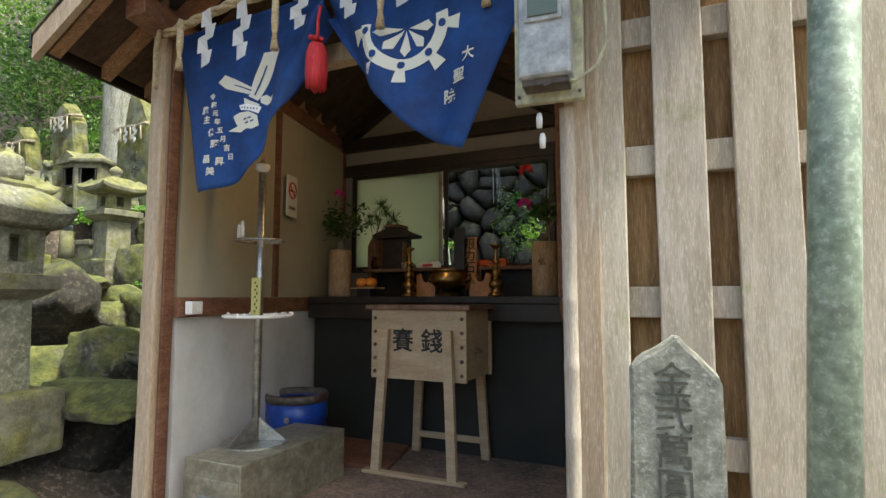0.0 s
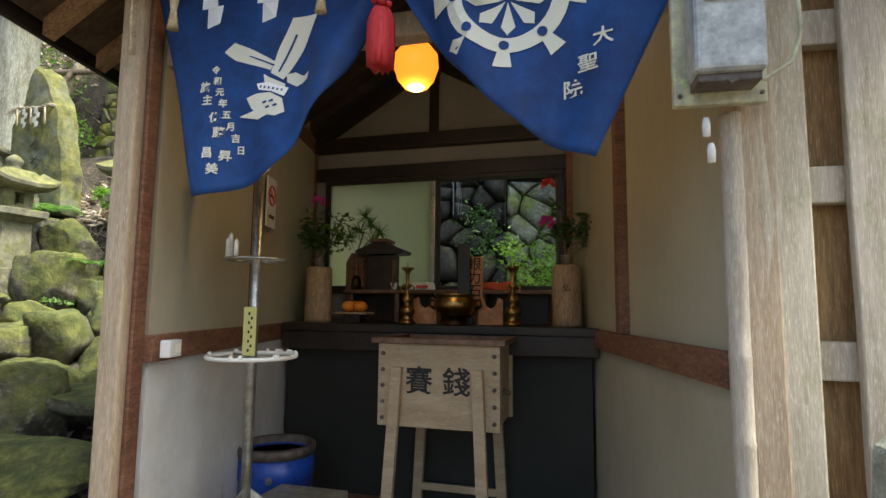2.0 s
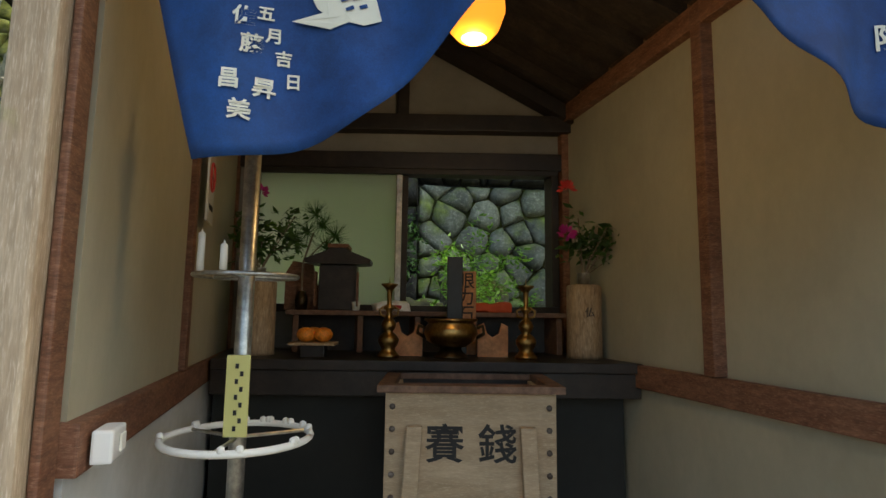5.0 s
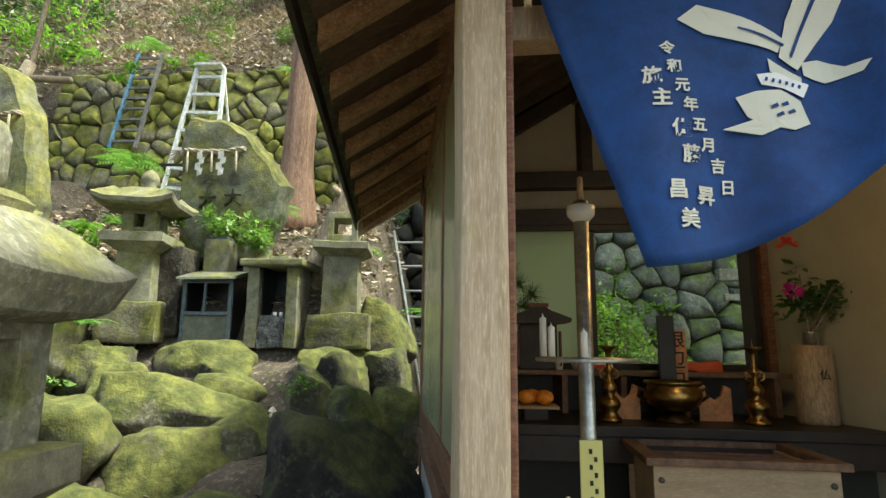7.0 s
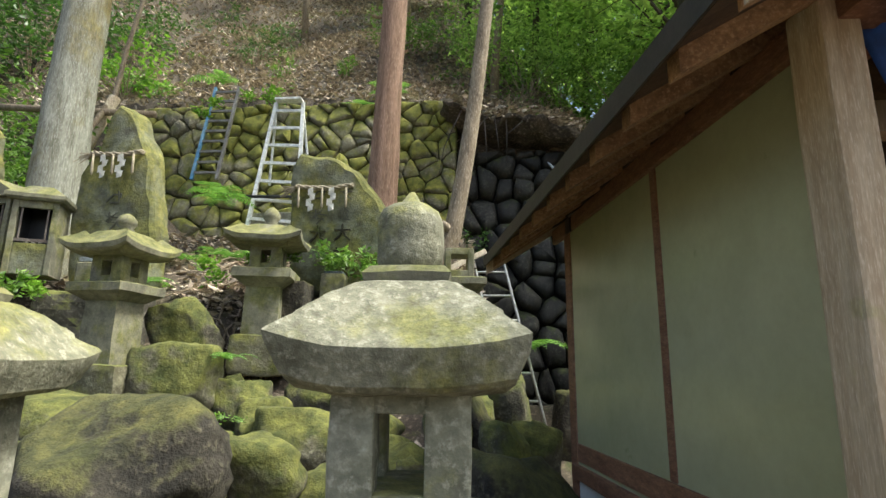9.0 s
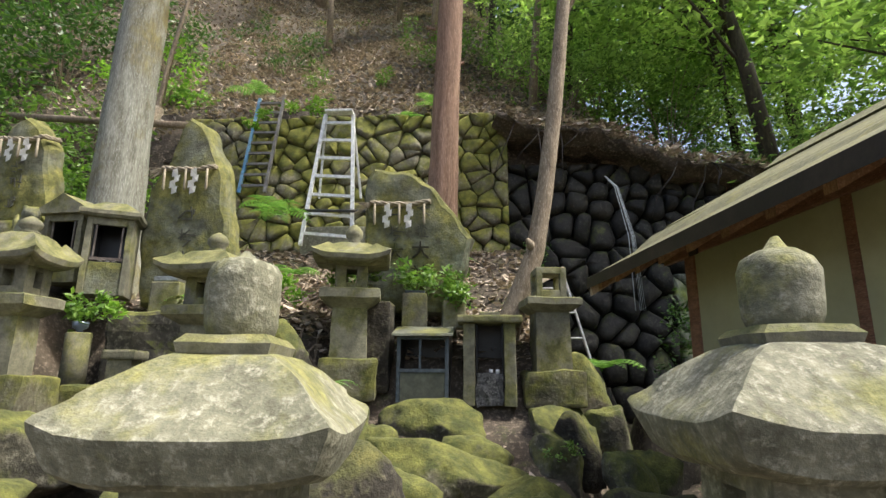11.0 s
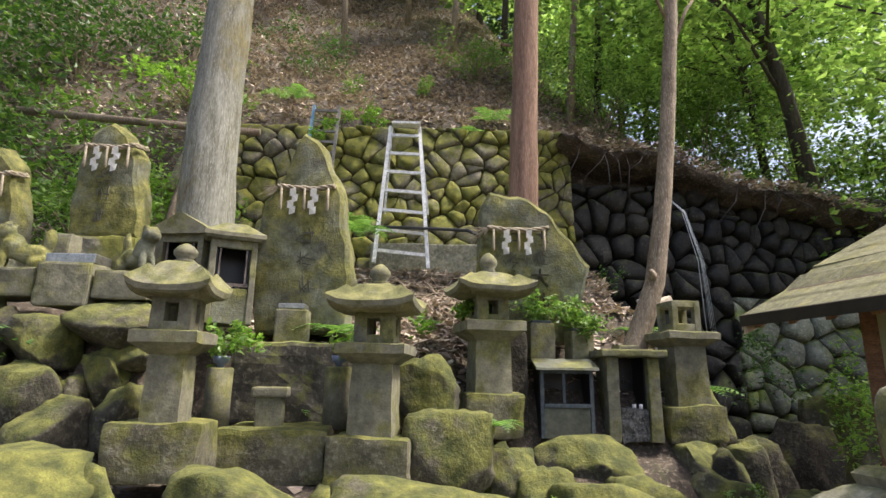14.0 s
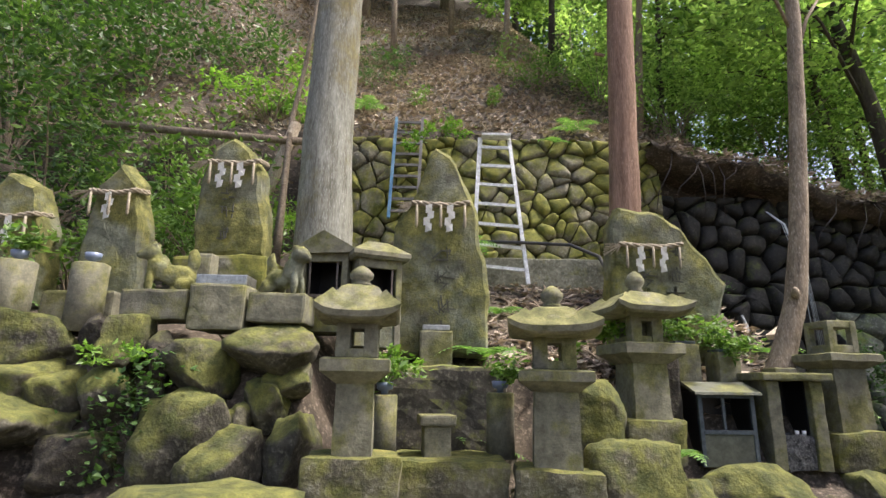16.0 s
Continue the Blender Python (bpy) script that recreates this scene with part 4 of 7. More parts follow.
# crossed pestle print on one curtain
print_shape(-1, [(-1.801, 2.123), (-1.763, 2.134), (-1.713, 2.138), (-1.673, 2.118), (-1.660, 2.069), (-1.693, 2.055), (-1.721, 2.060), (-1.741, 2.056), (-1.756, 2.045), (-1.763, 2.071), (-1.781, 2.084)], "pestle_foot")
for x, z in ((-1.737, 2.100), (-1.715, 2.105), (-1.727, 2.083), (-1.702, 2.090)):
    print_shape(-1, bar(x, z, x + 0.014, z + 0.006, 0.003, 0.004), "foot_mark", 0.006, CLOTH)
print_shape(-1, [(-1.760, 2.168), (-1.721, 2.173), (-1.651, 2.154), (-1.666, 2.125), (-1.707, 2.141), (-1.752, 2.147)], "pestle_band", 0.0045, PAPER)
for k in range(6):
    print_shape(-1, bar(-1.746 + 0.014 * k, 2.158 - 0.002 * k, -1.741 + 0.014 * k, 2.156 - 0.002 * k, 0.004, 0.004), "band_stud", 0.007, CLOTH)
print_shape(-1, [(-1.736, 2.202), (-1.716, 2.190), (-1.664, 2.169), (-1.665, 2.158), (-1.733, 2.174)], "pestle_collar")
print_shape(-1, [(-1.900, 2.300), (-1.851, 2.262), (-1.785, 2.238), (-1.713, 2.216), (-1.699, 2.247), (-1.780, 2.291), (-1.86, 2.33)], "pestle_arm")
print_shape(-1, bar(-1.79, 2.268, -1.70, 2.232, 0.002, 0.003), "arm_line", 0.006, CLOTH)
print_shape(-1, [(-1.689, 2.289), (-1.640, 2.40), (-1.545, 2.40), (-1.595, 2.286), (-1.671, 2.184), (-1.712, 2.206)], "pestle_shaft")
print_shape(-1, bar(-1.685, 2.21, -1.625, 2.34, 0.003, 0.004), "shaft_line", 0.006, CLOTH)
print_shape(-1, [(-1.660, 2.202), (-1.628, 2.208), (-1.588, 2.184), (-1.556, 2.186), (-1.567, 2.166), (-1.620, 2.156), (-1.658, 2.175)], "ribbon_end")
# half wheel crest on the other curtain
WC = (-0.895, 2.345)
ring = [(WC[0] + 0.185 * math.cos(a), WC[1] + 0.185 * math.sin(a)) for a in np.linspace(math.pi * 0.95, math.pi * 2.05, 19)]
ring += [(WC[0] + 0.135 * math.cos(a), WC[1] + 0.135 * math.sin(a)) for a in np.linspace(math.pi * 2.05, math.pi * 0.95, 19)]
for k in range(18):
    print_shape(1, [ring[k], ring[k + 1], ring[36 - k], ring[37 - k]], "wheel_rim")
for a in np.linspace(1.0, 1.96, 5) * math.pi:
    c, s = math.cos(a), math.sin(a)
    print_shape(1, bar(WC[0] + 0.18 * c, WC[1] + 0.18 * s, WC[0] + 0.232 * c, WC[1] + 0.232 * s, 0.017, 0.028), "wheel_knob")
    print_shape(1, [(WC[0] + 0.160 * c + 0.016 * math.cos(b), WC[1] + 0.160 * s + 0.016 * math.sin(b)) for b in np.linspace(0, 2 * math.pi, 10)[:-1]], "wheel_stud", 0.006, CLOTH)
for a in np.linspace(1.05, 1.95, 5) * math.pi:
    c, s = math.cos(a), math.sin(a)
    for e in (-0.2, 0.2):
        print_shape(1, [(WC[0] + 0.01 * c, WC[1] + 0.01 * s), (WC[0] + 0.10 * math.cos(a + e), WC[1] + 0.10 * math.sin(a + e)), (WC[0] + 0.125 * c, WC[1] + 0.125 * s)] if e < 0 else
                    [(WC[0] + 0.012 * c, WC[1] + 0.012 * s), (WC[0] + 0.122 * c, WC[1] + 0.122 * s), (WC[0] + 0.10 * math.cos(a + e * 1.15), WC[1] + 0.10 * math.sin(a + e * 1.15))], "wheel_spoke")
# lettering on the cloth
for k, ch in enumerate("大聖院"):
    writing(ch, 0.056, CLOTH_WHITE, cloths[1], pose(-0.625 - 0.042 * k, 1.8, 2.172 - 0.068 * k, 90), "printed_character", 0.002, on_curtain(1, 0.004), 0.001)
for k, ch in enumerate("令和元年五月吉日"):
    writing(ch, 0.031, CLOTH_WHITE, cloths[0], pose(-1.926 + 0.0105 * k + 0.0006 * k * k, 1.8, 2.232 - 0.0415 * k, 90), "printed_character", 0.002, on_curtain(-1, 0.004), 0.0008)
for x, z, ch in ((-1.961, 2.169, "施"), (-1.946, 2.120, "主"), (-1.912, 2.055, "佐"), (-1.896, 2.002, "藤"), (-1.872, 1.920, "昇"), (-1.930, 1.930, "昌"), (-1.910, 1.873, "美")):
    writing(ch, 0.040, CLOTH_WHITE, cloths[0], pose(x, 1.8, z, 90), "printed_character", 0.002, on_curtain(-1, 0.004), 0.001)

tassel = thing("tassel", (-1.285, 1.80, 2.145), 0, "red silk tassel hanging from a twisted cord", "tassel")
bm = lathe([(0.0, 0.0), (0.040, 0.0), (0.043, 0.06), (0.041, 0.15), (0.030, 0.185), (0.0, 0.19)], 26)
for v in bm.verts:
    v.co.x *= 1 + 0.10 * math.sin(v.co.y * 400)
    v.co.z += 0.008 * math.sin(v.co.x * 300) if v.co.z < 0.02 else 0
part("skirt", bm, RED_CORD, tassel, smooth=True)
for k in range(5):
    part("knot", lathe([(0.0, -0.012), (0.012, -0.006), (0.013, 0.004), (0.0, 0.012)], 8, m=pose(0.022 * math.cos(k * 1.26), 0.022 * math.sin(k * 1.26), 0.205 + 0.01 * (k % 2))), RED_CORD, tassel, smooth=True)
part("cord", tube([(0, 0, 0.19), (0.004, 0, 0.25), (-0.003, 0.01, 0.30), (0, 0.02, 0.36)], 0.007), RED_CORD, tassel, smooth=True)


def shide(parent, m, h=0.22, w=0.055):
    """A folded zigzag strip of white paper."""
    bm = bmesh.new()
    n = 4
    for k in range(n):
        z0, z1 = -h * k / n, -h * (k + 1) / n - 0.012
        s = 1 if k % 2 else -1
        x = s * w * 0.22
        vs = [bm.verts.new((x - w / 2 - 0.008 * k, 0.004 * s, z0)), bm.verts.new((x + w / 2 - 0.008 * k, 0.012 * s, z0 + 0.012)), bm.verts.new((x + w / 2 - 0.008 * k, -0.004 * s, z1 + 0.012)), bm.verts.new((x - w / 2 - 0.008 * k, 0.006 * s, z1))]
        bm.faces.new(vs)
    bmesh.ops.solidify(bm, geom=bm.faces[:], thickness=0.0015)
    bmesh.ops.transform(bm, matrix=m, verts=bm.verts)
    return part("paper_streamer", bm, PAPER, parent, "white folded paper streamer")


def rope_mesh(pts, radius, strands=3, turns=30):
    """A laid straw rope."""
    bm = bmesh.new()
    ps = [Vector(p) for p in pts]
    n = 12 * (len(ps) - 1)
    dense = []
    for i in range(n + 1):
        f = i / n * (len(ps) - 1)
        k = min(int(f), len(ps) - 2)
        dense.append(ps[k].lerp(ps[k + 1], f - k))
    for s in range(strands):
        path = []
        for i, p in enumerate(dense):
            a = 2 * math.pi * (i / n * turns / 10 + s / strands)
            path.append(p + Vector((0.0, math.cos(a), math.sin(a))) * radius * 0.55)
        tube(path, radius * 0.62, 5, bm)
    return bm


rope = thing("sacred_rope", (-1.27, 1.82, 2.57), 0, "straw rope with white paper streamers strung across the front", "rope")
rope_body = part("rope_body", rope_mesh([(-0.93, 0.03, 0.0), (-0.45, -0.02, 0.035), (0.0, -0.02, 0.03), (0.45, -0.02, 0.04), (0.85, 0.0, 0.05)], 0.02, 3, 60), STRAW, rope, smooth=True)
for x in (-0.57, -0.37, -0.07, 0.17, 0.40, 0.57):
    shide(rope_body, pose(x, -0.05, -0.0, 0, 0, 5), 0.24 if x < -0.3 else 0.16, 0.05)
for x in (-0.74, -0.205, 0.295, 0.72):
    bm = lathe([(0.0, 0.0), (0.014, 0.0), (0.016, -0.12), (0.010, -0.17), (0.019, -0.235), (0.0, -0.235)], 10)
    part("straw_tassel", bm, STRAW, rope, smooth=True).location = (x, -0.05, -0.005)
part("frayed_end", rope_mesh([(-0.93, 0.0, 0.0), (-0.95, 0.0, -0.1), (-0.94, 0.0, -0.28)], 0.012, 4, 12), STRAW, rope, smooth=True)

# ---------------- lamp ----------------
lamp = thing("pendant_lamp", (-1.40, 2.62, 2.42), 0, "glowing amber globe pendant lamp hanging from the ridge", "lamp")
part("globe", lathe([(0.055, 0.005), (0.085, 0.04), (0.105, 0.10), (0.10, 0.16), (0.07, 0.20), (0.03, 0.215)], 24), BULB_GLOW, lamp, "amber glass globe", smooth=True)
part("bulb", lathe([(0.0, -0.012), (0.03, -0.006), (0.048, 0.01), (0.05, 0.02), (0.0, 0.022)], 16), BULB_CORE, lamp, "bright bulb", smooth=True)
part("socket", lathe([(0.03, 0.21), (0.032, 0.26), (0.012, 0.28), (0.0, 0.28)], 12), DARK_BRASS, lamp, smooth=True)
part("cord", tube([(0, 0, 0.27), (0, 0, 0.62)], 0.005), INK, lamp)

# ---------------- offering box ----------------
obox = thing("offering_box", (-1.350, 3.175, FLOOR), -3, "pale wooden offering box on splayed legs with black lettering", "offering box")
for s in (-1, 1):
    part("long_side", boxed(-0.315, 0.315, s * 0.205 - 0.011, s * 0.205 + 0.011, 0.545, 0.955, 0.004), BOX_WOOD, obox)
    part("end_board", boxed(s * 0.285 - 0.011, s * 0.285 + 0.011, -0.193, 0.193, 0.55, 0.955, 0.004), BOX_WOOD, obox)
part("bottom_board", boxed(-0.273, 0.273, -0.193, 0.193, 0.56, 0.58), BOX_WOOD, obox)
for s in (-1, 1):
    part("rim", boxed(-0.345, 0.345, s * 0.215 - 0.03, s * 0.215 + 0.03, 0.957, 0.985, 0.005), BOX_RIM, obox, "worn brown rim")
    part("rim", boxed(s * 0.315 - 0.03, s * 0.315 + 0.03, -0.184, 0.184, 0.957, 0.985, 0.005), BOX_RIM, obox, "worn brown rim")
part("inner_tray", boxed(-0.283, 0.283, -0.183, 0.183, 0.86, 0.88), plain("red_brown_inside", (0.12, 0.03, 0.02), 0.7), obox, "dark red sloping inside")
for k in range(6):
    part("grate_bar", boxed(-0.283, 0.283, -0.15 + 0.06 * k - 0.008, -0.15 + 0.06 * k + 0.008, 0.93, 0.945, 0.002), BOX_RIM, obox)
for sx in (-1, 1):
    for sy in (-1, 1):
        bm = bmesh.new()
        box(bm, -0.028, 0.028, -0.018, 0.018, 0.0, 0.84 if sy < 0 else 0.62, 0.004)
        for v in bm.verts:
            v.co.x += sx * (0.205 + 0.045 * (0.84 - v.co.z) / 0.84)
            v.co.y += sy * 0.236 + sy * 0.03 * (0.84 - v.co.z)
        part("leg", bm, BOX_WOOD, obox)
part("stretcher", boxed(-0.22, 0.22, 0.235, 0.255, 0.10, 0.14, 0.004), BOX_WOOD, obox)
part("floor_runner", boxed(-0.33, 0.33, -0.29, -0.24, 0.001, 0.02, 0.004), BOX_WOOD, obox)
for sx in (-1, 1):
    for k in range(5):
        part("stud", lathe([(0.0115, 0), (0.011, 0.005), (0.006, 0.009), (0, 0.010)], 8, m=pose(sx * 0.288, -0.217, 0.585 + 0.08 * k, 90)), RUST_METAL, obox)
for x, ch in ((-0.095, "賽"), (0.098, "錢")):
    writing(ch, 0.145, INK, obox, pose(x, -0.2175, 0.765, 90), "painted_character", 0.001, None, 0.002)
part("hasp", tube([(0.30, -0.05, 0.70), (0.33, -0.05, 0.69), (0.34, -0.02, 0.71), (0.30, 0.0, 0.72)], 0.006), STEEL, obox, smooth=True)

# ---------------- candle stand ----------------
stand = thing("candle_stand", (-2.02, 2.36, FLOOR + 0.27), 0, "tall steel candle stand with two ring trays", "candle stand")
part("pole", lathe([(0.021, 0.0), (0.021, 1.50), (0.0, 1.50)], 16), STEEL, stand, smooth=True)
part("top_cup", lathe([(0.0, 1.44), (0.02, 1.44), (0.038, 1.46), (0.040, 1.485), (0.034, 1.487), (0.0, 1.475)], 18), CERAMIC, stand, smooth=True)
part("top_spike", lathe([(0.010, 1.48), (0.008, 1.57), (0.0, 1.575)], 8), BAMBOO, stand, smooth=True)
for z, r in ((0.66, 0.178), (1.065, 0.128)):
    pts = [(r * math.cos(a), r * math.sin(a), z) for a in np.linspace(0, 2 * math.pi, 33)]
    ringbm = tube(pts, 0.009 if z < 1 else 0.006, 8)
    part("ring_tray", ringbm, CANDLE if z < 1 else STEEL, stand, "wax-spattered ring" if z < 1 else "", smooth=True)
    for k in range(3):
        a = k * 2.094 + 0.5
        part("spoke", tube([(0.02 * math.cos(a), 0.02 * math.sin(a), z), (r * math.cos(a), r * math.sin(a), z)], 0.005, 6), STEEL, stand)
rnd = random.Random(4)
for k in range(16):
    a = rnd.uniform(0, 6.28)
    part("wax_drip", lathe([(0.0, -0.01), (0.010, -0.004), (0.008, 0.008), (0.0, 0.012)], 7, m=pose(0.178 * math.cos(a), 0.178 * math.sin(a), 0.668)), CANDLE, stand, smooth=True)
for a, h in ((3.3, 0.10), (3.7, 0.075), (4.5, 0.06)):
    part("candle", lathe([(0.0095, 0), (0.009, h), (0.003, h + 0.004), (0, h + 0.014)], 10, m=pose(0.115 * math.cos(a), 0.115 * math.sin(a), 1.073)), CANDLE, stand, smooth=True)
part("price_tag", boxed(-0.029, 0.029, -0.030, -0.0225, 0.665, 0.865, 0.002), YELLOW_TAG, stand, "yellow label with small black writing")
for k in range(9):
    part("tag_writing", boxed(-0.006 + (k % 2) * 0.012, 0.002 + (k % 2) * 0.012, -0.032, -0.0305, 0.68 + 0.019 * k, 0.692 + 0.019 * k), INK, stand)
for k in range(3):
    a = k * 2.094 + 0.35
    bm = prism([(0.018, 0.012), (0.16, 0.012), (0.16, 0.02), (0.018, 0.13)], -0.003, 0.003, m=pose(0, 0, 0, 0, 0, math.degrees(a)))
    part("fin", bm, STEEL, stand)
part("foot_plate", lathe([(0.0, 0.0), (0.17, 0.0), (0.17, 0.008), (0.0, 0.012)], 24), STEEL, stand)
chest = thing("metal_chest", (-1.955, 2.42, FLOOR), -3, "low dull metal drawer box under the candle stand", "metal box")
part("body", boxed(-0.18, 0.18, -0.40, 0.40, 0.0, 0.27, 0.006), BOX_METAL, chest)
drawer = part("drawer_front", boxed(-0.17, 0.17, -0.409, -0.4025, 0.02, 0.19, 0.003), BOX_METAL, chest)
part("handle", tube([(-0.05, -0.409, 0.115), (-0.05, -0.425, 0.115), (0.05, -0.425, 0.115), (0.05, -0.409, 0.115)], 0.005), STEEL, drawer)
# blue tub
tub = thing("metal_tub", (-2.25, 3.02, FLOOR), 0, "round blue enamelled tub standing by the wall", "tub")
part("drum", lathe([(0.0, 0.0), (0.185, 0.0), (0.19, 0.02), (0.192, 0.24), (0.198, 0.25), (0.195, 0.37), (0.185, 0.37), (0.18, 0.06), (0.0, 0.05)], 32), BLUE_TIN, tub, smooth=True)
part("rim", lathe([(0.199, 0.36), (0.204, 0.40), (0.192, 0.415), (0.183, 0.40), (0.187, 0.36)], 32), RUST_METAL, tub, "dark rolled rim", smooth=True)
part("clasp", lathe([(0.022, 0), (0.018, 0.006), (0, 0.008)], 12, m=pose(0.06, -0.185, 0.27, 90)), STEEL, tub)

# ---------------- wall fittings ----------------
sign = thing("no_smoking_sign", hall(0.118, 1.16, 1.86), 102, "white no-smoking sign on the wall stud", "sign")
part("plate", boxed(-0.08, 0.08, -0.008, 0.0, 0.0, 0.29, 0.002), CERAMIC, sign)
part("red_ring", tube([(0.055 * math.cos(a), -0.009, 0.185 + 0.055 * math.sin(a)) for a in np.linspace(0, 2 * math.pi, 25)], 0.006, 6), SIGN_RED, sign)
part("slash", boxed(-0.05, 0.05, -0.011, -0.0085, -0.006, 0.006, 0, pose(0, 0, 0.185, 0, 45, 0)), SIGN_RED, sign)
part("cigarette", boxed(-0.036, 0.036, -0.010, -0.0085, 0.176, 0.188), INK, sign)
for k in range(4):
    part("sign_writing", boxed(-0.045 + 0.025 * k, -0.028 + 0.025 * k, -0.0095, -0.0085, 0.05, 0.072), INK, sign)
outlet = thing("wall_switch", hall(0.112, 0.14, 1.245), 102, "cream plastic wall switch on the rail", "switch")
part("plate", boxed(-0.045, 0.045, -0.04, 0.0, -0.03, 0.035, 0.006), CERAMIC, outlet)
part("button", boxed(-0.006, 0.028, -0.045, -0.0405, -0.015, 0.02, 0.003), CANDLE, outlet)

# ---------------- altar ----------------
altar = thing("altar_table", hall(1.05, 1.85, FLOOR), 0, "dark lacquered altar shelf across the back with a dark panel below", "altar")
A0 = hall(1.05, 1.85, FLOOR)


def in_altar(name, bm, material, label=""):
    for v in bm.verts:
        v.co = hall(*v.co) - A0
    return part(name, bm, material, altar, label)


in_altar("shelf_top", boxed(0.115, W - 0.08, 1.46, D - 0.04, 1.26, 1.306, 0.006), DARK_WOOD)
in_altar("front_apron", boxed(0.115, W - 0.08, 1.475, 1.51, 1.15, 1.258, 0.004), DARK_WOOD)
in_altar("front_panel", boxed(0.115, W - 0.09, 1.60, 1.64, FLOOR + 0.001, 1.15), ALTAR_BASE, "dark grey-green panel")
in_altar("floor_board", boxed(0.30, 0.95, 1.05, 1.55, FLOOR + 0.001, FLOOR + 0.03, 0.004), RED_WOOD)
in_altar("riser_top", boxed(0.42, W - 0.17, 1.90, 2.10, 1.50, 1.525, 0.004), BOX_RIM, "brown upper shelf")
for u in (0.46, 0.80, 1.10, 1.40, 1.85):
    in_altar("riser_support", boxed(u, u + 0.03, 1.92, 2.09, 1.307, 1.50, 0.003), BOX_RIM)
in_altar("riser_back", boxed(0.46, W - 0.22, 2.07, 2.09, 1.307, 1.50), DARK_WOOD)
AZ = 1.307


def on_altar(u, v, z=AZ):
    p = hall(u, v, z)
    return (p.x, p.y, p.z)


def leaf_quads(bm, rnd, centre, n, spread, size, aspect=0.45, droop=0.0, gravity=0.3):
    """Loose leaves round a place, each a folded diamond."""
    for _ in range(n):
        p = Vector(centre) + Vector((rnd.gauss(0, spread[0]), rnd.gauss(0, spread[1]), rnd.gauss(0, spread[2])))
        d = Vector((rnd.gauss(0, 1), rnd.gauss(0, 1), rnd.gauss(0, 0.6) - droop)).normalized()
        s = d.orthogonal().normalized()
        s = (Matrix.Rotation(rnd.uniform(0, 6.28), 3, d) @ s)
        if abs(s.z) > 0.7:
            s = Vector((s.x, s.y, s.z * gravity)).normalized()
        ln = size * rnd.uniform(0.6, 1.3)
        a, b, c, e = p, p + d * ln * 0.5 + s * ln * aspect * 0.5, p + d * ln, p + d * ln * 0.5 - s * ln * aspect * 0.5
        f = d.cross(s) * ln * 0.06
        bm.faces.new([bm.verts.new(q) for q in (a + f, b, c + f, e)])


def flower(parent, p, r, material):
    bm = bmesh.new()
    rnd = random.Random(int(p[2] * 1000))
    for k in range(26):
        a, e = rnd.uniform(0, 6.28), rnd.uniform(-0.4, 1.4)
        d = Vector((math.cos(a) * math.cos(e), math.sin(a) * math.cos(e), math.sin(e)))
        s = d.orthogonal().normalized()
        q = Vector(p) + d * r * 0.25
        bm.faces.new([bm.verts.new(q + v) for v in (Vector(), d * r * 0.5 + s * r * 0.32, d * r * 0.85, d * r * 0.5 - s * r * 0.32)])
    return part("bloom", bm, material, parent)


def vase(u, v, h, r, seed, blooms, label, lean):
    root = thing("flower_vase", on_altar(u, v), 0, label, "vase", "altar vases")
    part("bamboo_body", lathe([(0.0, 0.0), (r * 1.02, 0.0), (r, 0.02), (r * 0.98, h - 0.01), (r * 0.85, h), (0.0, h)], 22), BAMBOO, root, "dry bamboo cylinder", smooth=True)
    part("metal_insert", lathe([(0.032, h), (0.030, h + 0.055), (0.035, h + 0.06), (0.0, h + 0.05)], 16), STEEL, root, smooth=True)
    rnd = random.Random(seed)
    stems, leaves = bmesh.new(), bmesh.new()
    for k in range(9):
        a = rnd.uniform(0, 6.28)
        tip = Vector((0.13 * math.cos(a) + lean * 0.12, 0.07 * math.sin(a), h + rnd.uniform(0.16, 0.36)))
        mid = Vector((tip.x * 0.35, tip.y * 0.35, h + 0.14))
        tube([(0, 0, h + 0.03), mid, tip], 0.003, 5, stems)
        for f in (0.4, 0.6, 0.8, 1.0):
            leaf_quads(leaves, rnd, mid.lerp(tip, f), 9, (0.035, 0.03, 0.03), 0.055, 0.5)
    side = Vector((lean * 0.30, 0.0, h + 0.15))
    tube([(0, 0, h + 0.04), (lean * 0.15, 0, h + 0.12), side], 0.003, 5, stems)
    for f in (0.6, 0.8, 1.0):
        leaf_quads(leaves, rnd, Vector((lean * 0.15, 0, h + 0.12)).lerp(side, f), 8, (0.03, 0.02, 0.02), 0.045, 0.6)
    part("stem", stems, BARK3, root)
    part("foliage", leaves, LEAF_DARK, root, "dark green leaves")
    for p, rr, m in blooms:
        flower(root, p, rr, m)
    return root


vase(0.29, 1.70, 0.36, 0.088, 5, [((-0.02, 0, 0.80), 0.045, FLOWER_PINK), ((0.05, -0.02, 0.62), 0.03, LEAF_BRIGHT)], "bamboo vase with evergreen sprigs and a dark red flower", 0.25)
rv = vase(1.905, 1.74, 0.36, 0.086, 9, [((-0.10, -0.07, 0.83), 0.05, FLOWER_RED), ((-0.11, -0.08, 0.60), 0.052, FLOWER_PINK)], "bamboo vase with leafy sprigs, a coral and a magenta flower", 0.75)
writing("仏", 0.05, INK, rv, pose(0.0, -0.088, 0.22, 90), "painted_character", 0.001)
pine = thing("pine_arrangement", on_altar(0.50, 1.98, 1.526), 0, "spiky dark pine sprig in a small holder", "plant")
part("holder", lathe([(0.0, 0), (0.03, 0), (0.035, 0.05), (0.02, 0.10), (0.0, 0.10)], 14), DARK_BRASS, pine, smooth=True)
bm = bmesh.new()
